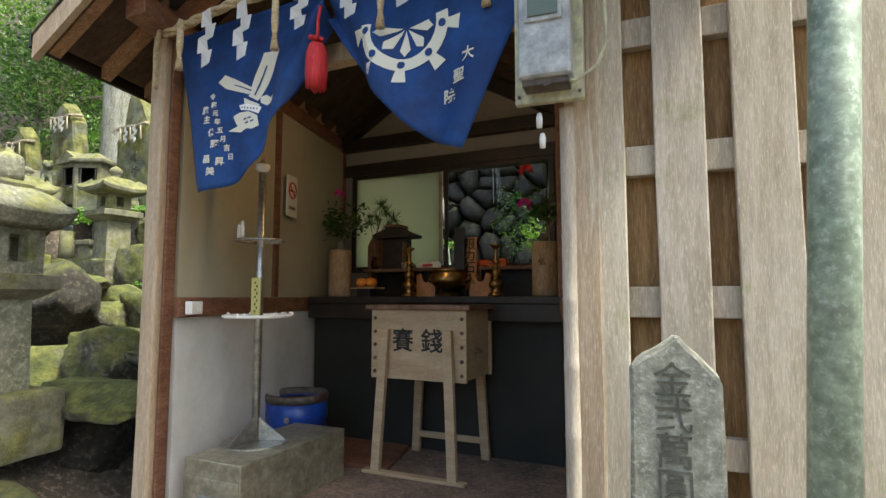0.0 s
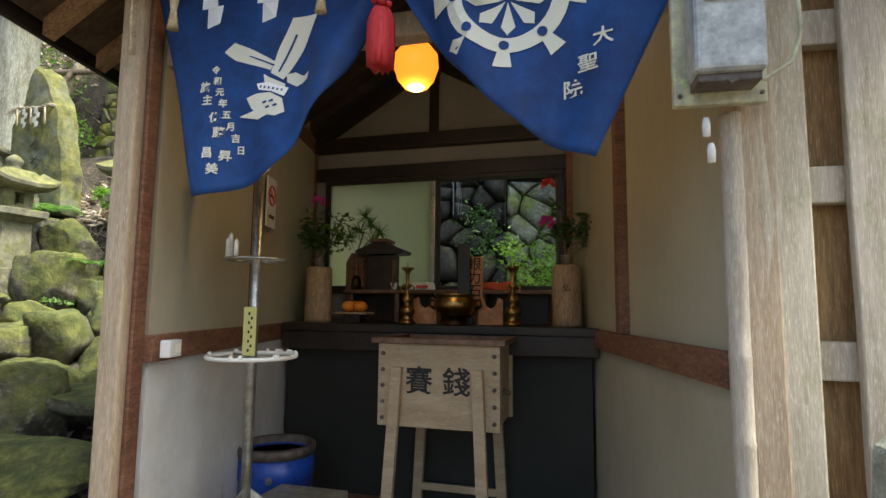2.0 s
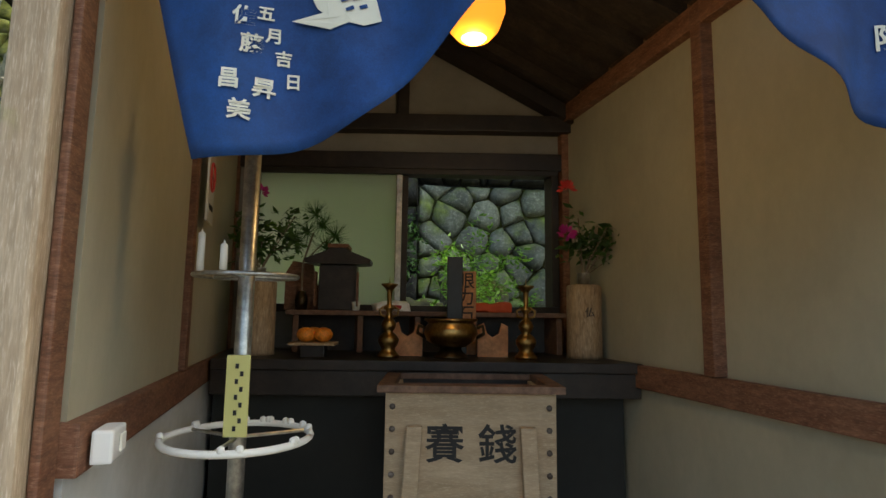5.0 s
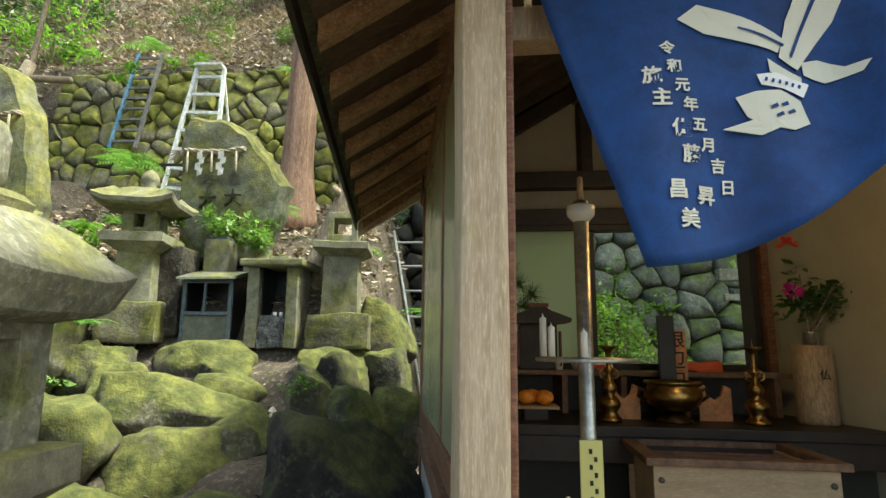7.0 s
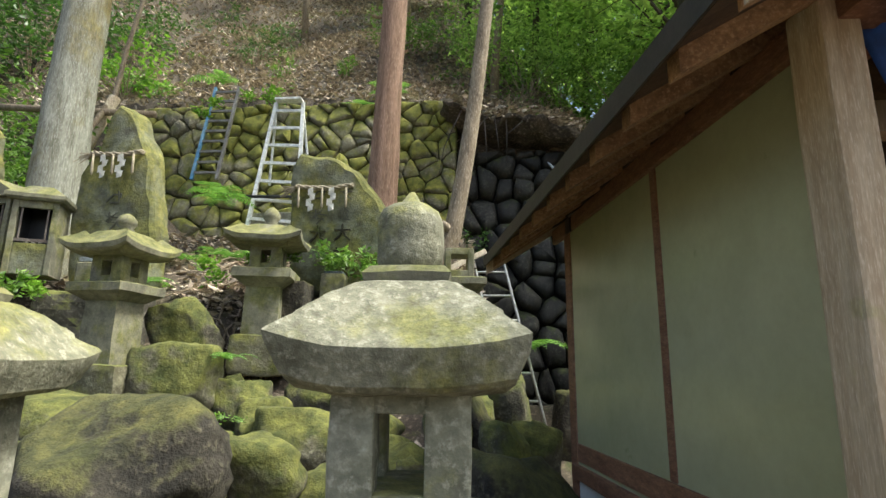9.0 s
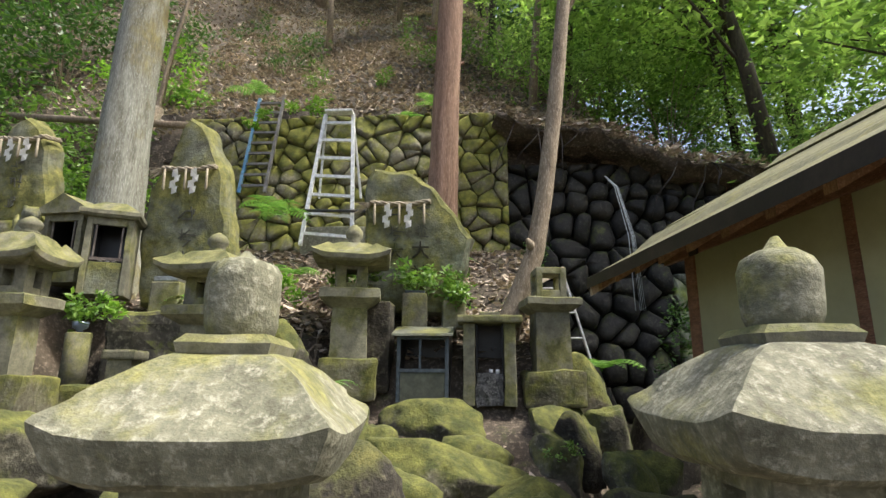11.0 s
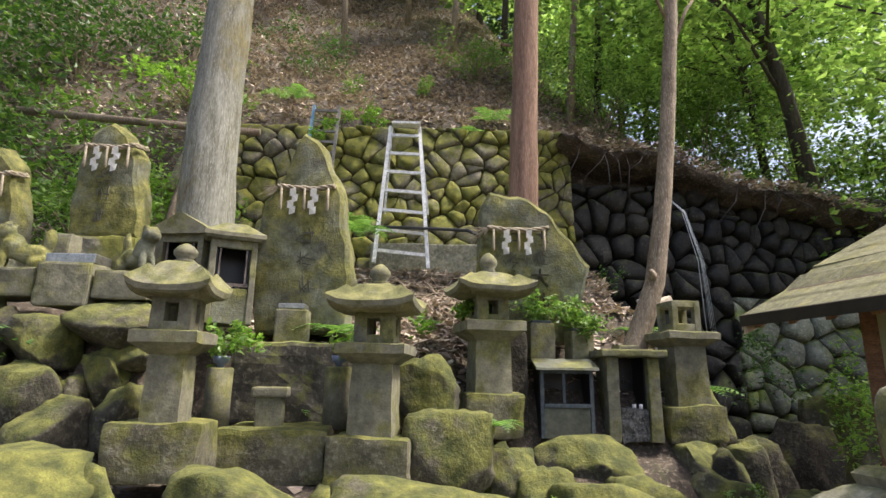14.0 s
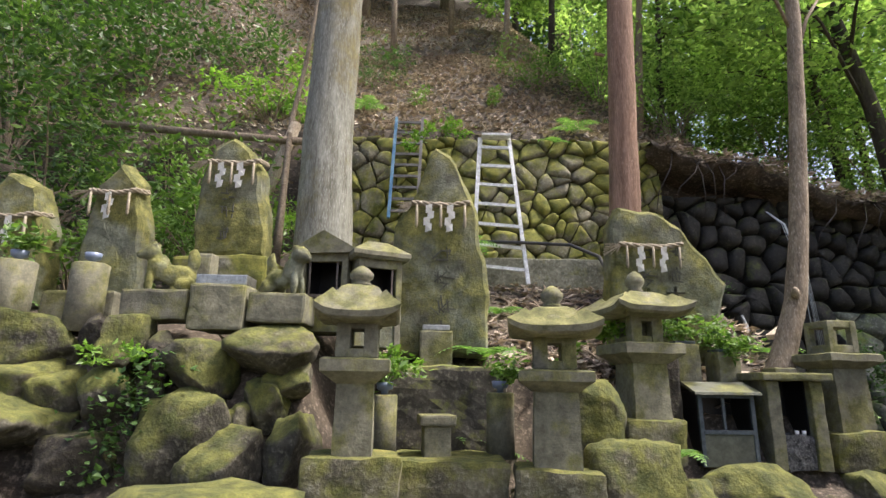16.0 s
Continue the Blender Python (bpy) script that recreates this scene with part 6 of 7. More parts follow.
# ---------------- engraved monuments ----------------
def monument(x, y, z, outline, thick, rz, label, seed, rope_z=None, rope_w=0.3, lean=0.0, papers=2):
    """A natural slab: its outline rounded over towards a slightly domed face."""
    root = thing("stone_monument", (x, y, z), rz, label, "stone monument", "roped stone monuments", rx=lean)
    fine = []
    for k in range(len(outline)):
        a, b = Vector(outline[k]), Vector(outline[(k + 1) % len(outline)])
        n = max(1, round((b - a).length / 0.07))
        fine += [a.lerp(b, i / n) for i in range(n)]
    c = sum(fine, Vector((0, 0))) / len(fine)
    bm = bmesh.new()
    rings = []
    for inset, yy in ((0.10, thick * 0.5), (0.0, thick * 0.25), (0.01, thick * 0.02), (0.025, -thick * 0.34), (0.06, -thick * 0.46), (0.16, -thick * 0.49), (0.32, -thick * 0.5)):
        ring = []
        for p in fine:
            q = p + (c - p) * min(0.9, inset / max((c - p).length, 0.05))
            wob = 0.018 * noise.noise((p.x * 5 + seed, p.y * 5, 2.0))
            ring.append(bm.verts.new((q.x + wob, yy, q.y + wob * (p.y > 0.05))))
        rings.append(ring)
    m = len(fine)
    for a, b in zip(rings, rings[1:]):
        for k in range(m):
            bm.faces.new((a[k], a[(k + 1) % m], b[(k + 1) % m], b[k]))
    front = bm.verts.new((c.x, -thick * 0.5, c.y))
    for k in range(m):
        bm.faces.new((rings[-1][k], rings[-1][(k + 1) % m], front))
    bm.faces.new(rings[0])
    bmesh.ops.recalc_face_normals(bm, faces=bm.faces)
    cut(bm, 0.08)
    roughen(bm, 0.020, 5, seed)
    part("slab", roughen(bm, 0.007, 22, seed), MONUMENT, root, smooth="edged")
    if rope_z:
        hw = rope_w / 2
        yf = -thick / 2 - 0.03
        cord = part("straw_rope", rope_mesh([(-hw - 0.03, 0.0, rope_z + 0.02), (-hw, yf, rope_z), (-hw * 0.4, yf - 0.01, rope_z - 0.015), (hw * 0.4, yf - 0.01, rope_z - 0.02), (hw, yf, rope_z + 0.01), (hw + 0.03, 0.0, rope_z + 0.03)], 0.021, 3, 40), OLD_STRAW, root, smooth=True)
        bm = bmesh.new()
        rnd = random.Random(int(seed * 10))
        for _ in range(26):
            a = Vector((-hw, yf, rope_z))
            tube([a, a + Vector((rnd.uniform(-0.16, -0.03), rnd.uniform(-0.03, 0.03), rnd.uniform(-0.10, 0.0)))], 0.0035, 4, bm)
        part("frayed_straw", bm, OLD_STRAW, cord)
        for k in range(papers):
            f = (k + 0.5) / papers * 2 - 1
            shide(cord, pose(f * hw * 0.75, yf - 0.03, rope_z - 0.03, 0, 0, 10 * f), 0.20, 0.05)
        for k in range(3):
            f = (k - 1) * 0.95
            part("straw_strand", lathe([(0.0, 0), (0.009, 0), (0.013, -0.17), (0.005, -0.19), (0, -0.19)], 8, m=pose(f * hw * 0.9, yf - 0.03, rope_z - 0.02)), OLD_STRAW, cord, smooth=True)
    return root


def carve(root, rows, x, z0, step, size, yf):
    """Worn lettering that can no longer be read: shallow grooves in columns."""
    rnd = random.Random(int(abs(x * 100)) + rows)
    for k in range(rows):
        for j in range(7):
            w, h = rnd.uniform(0.25, 0.7) * size, rnd.uniform(0.05, 0.09) * size
            cx, cz = x + rnd.uniform(-0.38, 0.38) * size, z0 - step * k + rnd.uniform(-0.45, 0.45) * size
            part("worn_groove", boxed(-w / 2, w / 2, yf - 0.010, yf, -h / 2, h / 2, 0, pose(cx, 0, cz, 0, rnd.choice((0, 8, 90, 82, 40, -45)), 0)), CARVED, root)


m3 = monument(-6.46, 5.24, 2.36, [(-0.36, 0.0), (0.38, 0.0), (0.41, 0.45), (0.37, 0.80), (0.29, 1.20), (0.17, 1.48), (0.06, 1.66), (-0.03, 1.74), (-0.10, 1.64), (-0.21, 1.34), (-0.38, 1.06), (-0.43, 0.66)], 0.30, 0,
              "tall pointed mossy memorial stone with a straw rope", 1.0, 1.22, 0.44, 3)
carve(m3, 4, 0.02, 0.80, 0.19, 0.15, -0.155)
m4 = monument(-4.66, 5.60, 2.35, [(-0.33, 0.0), (0.44, 0.0), (0.60, 0.42), (0.66, 0.70), (0.46, 0.98), (0.28, 1.22), (0.0, 1.36), (-0.26, 1.37), (-0.34, 1.20), (-0.35, 0.6)], 0.28, 0,
              "broad mossy memorial stone with a straw rope", 2.0, 1.02, 0.52, 4)
carve(m4, 2, 0.19, 0.96, 0.20, 0.13, -0.150)
carve(m4, 2, -0.04, 0.94, 0.20, 0.13, -0.150)
for ch, x, z in (("大", 0.19, 0.575), ("神", 0.19, 0.36), ("大", -0.04, 0.56)):
    writing(ch, 0.17, CREVICE, m4, pose(x, -0.158, z, 90), "carved_character", 0.012)
m2 = monument(-8.20, 5.37, 3.15, [(-0.31, 0.0), (0.31, 0.0), (0.29, 0.40), (0.24, 0.75), (0.12, 0.98), (-0.04, 1.08), (-0.20, 0.98), (-0.30, 0.70), (-0.32, 0.4)], 0.26, 0,
              "rounded mossy memorial stone with a straw rope and papers", 3.0, 0.82, 0.42, 2)
carve(m2, 3, -0.02, 0.55, 0.17, 0.12, -0.135)
part("mossy_plinth", worn_block(-0.36, 0.38, -0.28, 0.24, -0.40, 0.0, 0.03, 0.02, 7, 4.0), WALL_STONE, m2, "mossy squared base")
m1 = monument(-9.12, 5.32, 2.75, [(-0.28, 0.0), (0.28, 0.0), (0.27, 0.6), (0.18, 1.02), (0.02, 1.20), (-0.16, 1.02), (-0.26, 0.5)], 0.26, 0,
              "leaning mossy memorial stone with paper streamers", 5.0, 0.92, 0.36, 3, 1)
m0 = monument(-9.95, 5.3, 2.7, [(-0.36, 0.0), (0.36, 0.0), (0.34, 0.6), (0.20, 1.02), (-0.05, 1.15), (-0.30, 0.8)], 0.28, 0,
              "dark leaning memorial stone half hidden by leaves", 6.0, 0.75, 0.5, 3, 2)


# ---------------- terrace blocks, posts, guardians ----------------
def block(name, x0, x1, y0, y1, z0, z1, material, label, category, seed, bev=0.02, amount=0.012):
    cx, cy = (x0 + x1) / 2, (y0 + y1) / 2
    ob = part(name, worn_block(x0 - cx, x1 - cx, y0 - cy, y1 - cy, 0, z1 - z0, bev, amount, 7, seed), material)
    ob.location = (cx, cy, z0)
    return tagged(ob, label, category, "terrace stones")


block("stone_block", -6.74, -6.04, 4.22, 4.80, 1.42, 1.75, BASE_STONE, "mossy flat ledge stone between two lanterns", "stone", 1.0, 0.04, 0.02)
block("stone_slab", -6.86, -5.98, 4.80, 5.12, 1.72, 2.30, surface("dark_slab", (0.05, 0.045, 0.035), (0.11, 0.10, 0.08), (0.2, 0.19, 0.14), 3, 25, 0.95, 0.7, moss=0.5, moss_c=((0.11, 0.13, 0.03), (0.22, 0.22, 0.07)), up=1.8), "dark thick slab with a mossy top edge", "stone", 2.0, 0.03, 0.02)
bs = thing("stone_pedestal", (-6.47, 4.52, 1.76), 8, "small square stone post with a wider flat top", "stone post")
part("post", worn_block(-0.085, 0.085, -0.085, 0.085, -0.03, 0.17, 0.012, 0.006, 12, 1.0), STONE, bs)
part("top_slab", worn_block(-0.115, 0.115, -0.115, 0.115, 0.165, 0.23, 0.015, 0.006, 12, 2.0), STONE, bs)


def stone_vase(x, y, z0, z1, r, seed, plant=True):
    root = thing("stone_flower_post", (x, y, z0), 0, "cylindrical stone flower post with a steel cup", "flower post", "stone flower posts")
    h = z1 - z0
    part("post", roughen(lathe([(0, -0.02), (r * 1.05, -0.02), (r, h * 0.5), (r * 1.02, h - 0.01), (r * 0.9, h), (0, h)], 18), 0.004, 14, seed), STONE, root, smooth=True)
    part("cup", lathe([(0.022, h - 0.01), (0.022, h + 0.02), (0.05, h + 0.035), (0.055, h + 0.075), (0.05, h + 0.075), (0.0, h + 0.045)], 16), POT_BLUE, root, "blue-grey metal cup", smooth=True)
    if plant:
        rnd = random.Random(int(seed * 31))
        for _ in range(6):
            a = rnd.uniform(0, 6.28)
            tip = Vector((0.11 * math.cos(a), 0.11 * math.sin(a), h + rnd.uniform(0.14, 0.30)))
            bm = tube([(0, 0, h + 0.04), (tip.x * 0.4, tip.y * 0.4, h + 0.12), tip], [0.004, 0.003, 0.002], 5)
            for f in (0.35, 0.5, 0.65, 0.8, 0.95):
                leaf_quads(bm, rnd, Vector((0, 0, h + 0.05)).lerp(tip, f), 5, (0.025, 0.025, 0.02), 0.065, 0.5)
            part("sprig", bm, LEAF_MID, root)
    return root


stone_vase(-6.80, 4.46, 1.74, 2.11, 0.082, 1)
stone_vase(-6.05, 4.62, 1.74, 2.13, 0.09, 2)
stone_vase(-8.87, 4.62, 2.50, 2.95, 0.115, 3, False)
stone_vase(-9.38, 4.62, 2.50, 2.96, 0.12, 4)
block("stone_trough", -6.60, -6.36, 4.90, 5.08, 2.28, 2.56, STONE, "small square stone water holder with metal rim", "stone holder", 3.0, 0.015, 0.006)
hold = thing("metal_tray", (-6.48, 4.99, 2.56), 0, "thin steel liner on the stone holder", "tray")
part("liner", boxed(-0.10, 0.10, -0.085, 0.085, 0.0, 0.04, 0.006), STEEL, hold)
block("stone_block", -8.55, -8.11, 4.45, 4.85, 2.56, 2.76, STONE, "grey squared pedestal under a guardian figure", "stone", 5.0)
block("stone_block", -7.72, -7.34, 4.45, 4.85, 2.55, 2.75, STONE, "grey squared pedestal under a guardian figure", "stone", 6.0)
block("stone_block", -8.10, -7.735, 4.44, 4.80, 2.50, 2.80, STONE, "carved stone offering block with worn relief", "stone", 7.0)
tr2 = thing("metal_tray", (-7.92, 4.60, 2.80), 0, "steel tray on the carved stone block", "tray")
part("liner", boxed(-0.17, 0.17, -0.10, 0.10, 0, 0.07, 0.008), STEEL, tr2)
block("stone_block", -9.35, -8.82, 4.85, 5.3, 2.50, 2.80, STONE, "rough mossy terrace block", "stone", 8.0)
block("stone_block", -4.90, -4.66, 5.02, 5.30, 1.70, 2.42, SHADE_BROWN_ROCK, "narrow upright dark stone", "stone", 9.0)


def stone_jar(x, y, z0, z1, w, seed):
    """Square stone holder with a dark rim and sprigs standing in it."""
    root = thing("stone_jar", (x, y, z0), 4 * seed, "square mossy stone flower jar with leafy sprigs", "stone jar", "jars before the broad monument")
    h = z1 - z0
    part("body", worn_block(-w / 2, w / 2, -w / 2, w / 2, 0, h, 0.015, 0.006, 9, seed, 0.06), STONE, root, smooth="edged")
    part("rim", boxed(-w * 0.40, w * 0.40, -w * 0.40, w * 0.40, h - 0.002, h + 0.022, 0.006), BLUE_GREY, root, "dull metal rim")
    rnd = random.Random(int(seed * 53))
    for _ in range(7):
        a = rnd.uniform(0, 6.28)
        tip = Vector((0.17 * math.cos(a), 0.12 * math.sin(a), h + rnd.uniform(0.10, 0.27)))
        bm = tube([(0, 0, h), (tip.x * 0.4, tip.y * 0.4, h + 0.10), tip], [0.004, 0.003, 0.002], 5)
        for f in (0.3, 0.45, 0.6, 0.75, 0.9, 1.0):
            leaf_quads(bm, rnd, Vector((0, 0, h + 0.02)).lerp(tip, f), 6, (0.03, 0.03, 0.025), 0.06, 0.5)
        part("sprig", bm, LEAF_MID, root)
    return root


stone_jar(-4.50, 5.34, 2.22, 2.52, 0.21, 1.0)
stone_jar(-4.17, 5.34, 2.22, 2.46, 0.19, 2.0)


def guardian(x, y, z, rz, flip):
    """Seated guardian beast: one plain weathered stone shape."""
    bm = bmesh.new()
    blobs = [((0, 0.06, 0.13), (0.075, 0.15, 0.085)), ((0, -0.08, 0.19), (0.075, 0.09, 0.11)), ((0, -0.15, 0.31), (0.07, 0.075, 0.07)), ((0, -0.215, 0.29), (0.042, 0.045, 0.035)),
             ((0, 0.17, 0.25), (0.03, 0.05, 0.12)), ((0.05, -0.13, 0.07), (0.026, 0.03, 0.10)), ((-0.05, -0.15, 0.07), (0.026, 0.03, 0.10)), ((0.06, 0.13, 0.06), (0.035, 0.08, 0.06)),
             ((-0.06, 0.13, 0.06), (0.035, 0.08, 0.06)), ((0.045, -0.12, 0.37), (0.018, 0.025, 0.028)), ((-0.045, -0.12, 0.37), (0.018, 0.025, 0.028))]
    for k, (c, r) in enumerate(blobs):
        g = bmesh.ops.create_icosphere(bm, subdivisions=3, radius=1.0)
        bmesh.ops.transform(bm, matrix=Matrix.Translation(c) @ Matrix.Diagonal((*r, 1)), verts=g["verts"])
    roughen(bm, 0.014, 14, x)
    ob = part("guardian_statue", bm, MONUMENT, smooth=True)
    fuse = ob.modifiers.new("fuse", "REMESH")
    fuse.mode, fuse.voxel_size, fuse.use_smooth_shade = "VOXEL", 0.012, True
    ob.matrix_world = pose(x, y, z, 0, 0, rz) @ Matrix.Diagonal((0.86, 0.86, 0.86, 1))
    return tagged(ob, "weathered stone guardian lion figure on a pedestal", "statue", "guardian statues")


guardian(-8.33, 4.62, 2.765, -75, 1)
guardian(-7.53, 4.62, 2.755, 60, -1)
stump = block("stone_block", -8.24, -8.11, 4.76, 4.90, 2.76, 3.08, STONE, "upright squared stone behind the guardian figure", "stone", 10.0)
block("stone_block", -7.56, -7.44, 4.76, 4.88, 2.75, 3.02, STONE, "upright squared stone behind the guardian figure", "stone", 11.0)


# ---------------- ladders ----------------
def ladder(name, foot_l, foot_r, top_l, top_r, rungs, rail, material, label, rail_r=None, flat=True):
    base = (Vector(foot_l) + Vector(foot_r)) / 2
    root = thing(name, base, 0, label, "ladder")
    fl, fr, tl, tr = (Vector(p) - base for p in (foot_l, foot_r, top_l, top_r))
    for a, b, m in ((fl, tl, rail_r or material), (fr, tr, material)):
        part("rail", tube([a, b], rail, 4 if flat else 10), m, root)
    for k in range(rungs):
        f = (k + 0.6) / (rungs + 0.1)
        part("rung", tube([fl.lerp(tl, f), fr.lerp(tr, f)], rail * 0.85, 4 if flat else 8), material, root)
    return root


lad = ladder("step_ladder", (-6.08, 6.92, 3.34), (-5.45, 6.92, 3.28), (-5.97, 7.25, 5.20), (-5.60, 7.25, 5.20), 7, 0.030, ALUMINIUM, "aluminium step ladder leaning on the mossy wall")
part("top_step", boxed(0.0, 0.36, -0.02, 0.12, 0, 0.03, 0.004), ALUMINIUM, lad).location = (-0.185, 0.22, 1.88)
for a, b in (((-0.185, 0.30, 1.86), (-0.25, 0.42, 0.75)), ((0.17, 0.30, 1.86), (0.30, 0.42, 0.75))):
    part("rear_leg", tube([a, b], 0.018, 4), ALUMINIUM, lad)
ladder("long_ladder", (-7.09, 7.32, 4.15), (-6.74, 7.32, 4.15), (-7.06, 7.64, 5.67), (-6.71, 7.64, 5.67), 9, 0.026, GREY_METAL, "dark steel ladder with one faded blue rail on the wall", BLUE_METAL)
ladder("pipe_ladder", (-2.78, 6.55, 0.62), (-2.42, 6.55, 0.62), (-3.30, 7.16, 3.0), (-2.94, 7.16, 3.0), 8, 0.018, STEEL, "aluminium pipe ladder leaning behind the hall", None, False)

# small stone gate behind the hall
gate = thing("stone_gate", (0.14, 6.0, 1.45), 0, "small pale stone shrine gate behind the hall", "shrine gate")
for x in (-0.13, 0.13):
    part("pillar", roughen(lathe([(0.0, 0.0), (0.042, 0.0), (0.036, 0.82), (0.0, 0.82)], 14), 0.003, 10, x), PALE_STONE, gate, smooth=True)
part("lintel", worn_block(-0.24, 0.24, -0.045, 0.045, 0.82, 0.93, 0.012, 0.005, 9, 1.0), PALE_STONE, gate)
part("tie_bar", worn_block(-0.19, 0.19, -0.025, 0.025, 0.64, 0.70, 0.006, 0.003, 9, 2.0), PALE_STONE, gate)

# ---------------- trees near the terrace ----------------
def tree_trunk(name, pts, radii, material, label, seg=20, flare=0.0):
    root = thing(name, pts[0], 0, label, "tree")
    o = Vector(pts[0])
    dense, rad = [], []
    for (a, ra), (b, rb) in zip(list(zip(pts, radii)), list(zip(pts, radii))[1:]):
        for k in range(6):
            f = k / 6
            dense.append(Vector(a).lerp(Vector(b), f) - o)
            rad.append(ra + (rb - ra) * f)
    dense.append(Vector(pts[-1]) - o)
    rad.append(radii[-1])
    part("trunk", tube(dense, rad, seg, wobble=0.09), material, root, smooth=True)
    return root


cedar1 = tree_trunk("cedar_tree", [(-7.44, 5.62, 2.3), (-7.50, 5.62, 3.0), (-7.52, 5.60, 4.4), (-7.47, 5.6, 6.5), (-7.35, 5.6, 14.0)], [0.36, 0.265, 0.228, 0.205, 0.13], BARK1, "tall straight cedar with grey lichen-covered bark")
cedar2 = tree_trunk("cedar_tree", [(-4.36, 6.75, 2.9), (-4.38, 6.75, 3.6), (-4.34, 6.72, 5.0), (-4.25, 6.7, 7.5), (-4.1, 6.7, 14.0)], [0.27, 0.185, 0.16, 0.145, 0.10], BARK2, "straight young cedar with reddish bark")
for z, a in ((5.6, 0.2), (6.1, 3.0), (6.6, 1.4)):
    part("branch_stub", tube([(0.12 * math.cos(a), 0.12 * math.sin(a), z - 2.9), (0.24 * math.cos(a), 0.24 * math.sin(a), z - 2.86)], 0.02, 6), BARK2, cedar2)
thin = tree_trunk("thin_tree", [(-3.76, 5.38, 2.1), (-3.64, 5.40, 2.42), (-3.46, 5.40, 2.90), (-3.36, 5.4, 3.45), (-3.25, 5.4, 4.24), (-3.10, 5.4, 5.6), (-2.95, 5.5, 8.0)], [0.13, 0.095, 0.085, 0.075, 0.07, 0.062, 0.04], BARK3, "slender crooked brown tree")
for a, b, c, r in (((0.30, 0.02, 0.80), (0.24, -0.07, 0.86), (0.22, -0.10, 0.89), 0.045), ((0.55, 0.02, 2.9), (0.85, 0.1, 3.6), (1.25, 0.15, 4.2), 0.022), ((0.62, 0.02, 3.4), (0.35, -0.1, 3.9), (0.0, -0.15, 4.3), 0.018), ((0.68, 0.05, 4.2), (1.1, 0.2, 4.7), (1.6, 0.2, 5.1), 0.02)):
    part("knot" if r > 0.04 else "branch", tube([a, b, c], [r, r * 0.8, r * 0.35], 7, wobble=0.2), BARK3, thin, smooth=True)
dead = thing("dead_pole", (-7.95, 5.75, 3.2), 0, "bare pale dead bough leaning against the cedar", "dead branch")
part("bough", tube([(0, 0, 0), (-0.45, 1.64, 2.25), (-0.31, 1.56, 2.99), (-0.27, 1.71, 3.92), (-0.1, 1.75, 5.4)], [0.04, 0.036, 0.032, 0.028, 0.018], 8, wobble=0.2), BARK3, dead, smooth=True)
log = thing("leaning_log", (-8.52, 7.05, 4.5), 0, "short pale cut log leaning on the bank", "log")
part("log", tube([(-0.05, 0, -0.3), (0.22, 0.22, 0.85)], 0.075, 10, wobble=0.1), LOG_WOOD, log, smooth=True)
rail_log = thing("fallen_trunk", (-10.5, 7.0, 5.02), 0, "thin fallen trunk lying along the bank", "log")
part("trunk", tube([(0, 0, 0.15), (1.5, 0.1, 0.08), (2.9, 0.15, 0.0)], 0.05, 8, wobble=0.2), BARK3, rail_log, smooth=True)
plank = thing("wooden_plank", (-3.35, 5.75, 2.72), 0, "short broken plank propped on the pipes", "plank")
part("board", boxed(-0.22, 0.22, -0.05, 0.05, -0.02, 0.03, 0.006, pose(0, 0, 0, 0, -28, 20)), FENCE_WOOD, plank)
hose = thing("black_hose", (-4.9, 6.75, 3.45), 0, "black water hose curving across the terrace", "hose")
part("hose", tube([(-1.2, 0.1, 0.3), (-0.6, 0.2, 0.32), (-0.1, 0.0, 0.25), (0.12, -0.3, 0.05), (0.1, -0.7, -0.25), (-0.05, -1.0, -0.5)], 0.02, 8), HOSE, hose, smooth=True)
ledge = thing("concrete_ledge", (-5.3, 7.22, 3.35), 0, "grey concrete footing below the mossy wall", "ledge")
part("block", worn_block(-0.85, 0.85, -0.10, 0.22, -0.2, 0.28, 0.02, 0.012, 6, 2.0), PALE_STONE, ledge)
edge_log = thing("fallen_trunk", (-2.4, 8.0, 4.75), 0, "dark fallen log along the edge of the bank", "log")
part("trunk", tube([(0, 0, 0.1), (0.9, -0.12, -0.12), (1.7, -0.05, -0.30), (2.6, 0.1, -0.36)], [0.05, 0.06, 0.055, 0.03], 9, wobble=0.4), BARK3, edge_log, smooth=True)
# overhanging lip of earth along the top of the dark wall, with roots hanging from it
lip = []
for i in range(46):
    x = -3.7 + 0.13 * i
    z = wall_top(x) + 0.06 * noise.noise((x * 2.0, 1.0, 0.0))
    out = 0.20 * noise.noise((x * 1.3, 4.0, 0.0)) + 0.08 * noise.noise((x * 5.0, 7.0, 0.0))
    lip.append([(x, 8.2, z + 0.18), (x, 7.72, z + 0.10), (x, 7.50 - out, z + 0.02), (x, 7.40 - out, z - 0.06), (x, 7.56 - out * 0.5, z - 0.17), (x, 8.2, z - 0.22)])
bm = bmesh.new()
rows = [[bm.verts.new(p) for p in r] for r in lip]
for a, b in zip(rows, rows[1:]):
    for k in range(5):
        bm.faces.new((a[k], b[k], b[k + 1], a[k + 1]))
cut(bm, 0.09)
roughen(bm, 0.09, 3.5, 2.0)
bank_lip = part("bank_edge", roughen(bm, 0.05, 11.0, 3.0), SOIL, smooth=True)
tagged(bank_lip, "overhanging edge of dark earth and leaf litter above the stones", "bank edge", kind="structure")
rnd = random.Random(77)
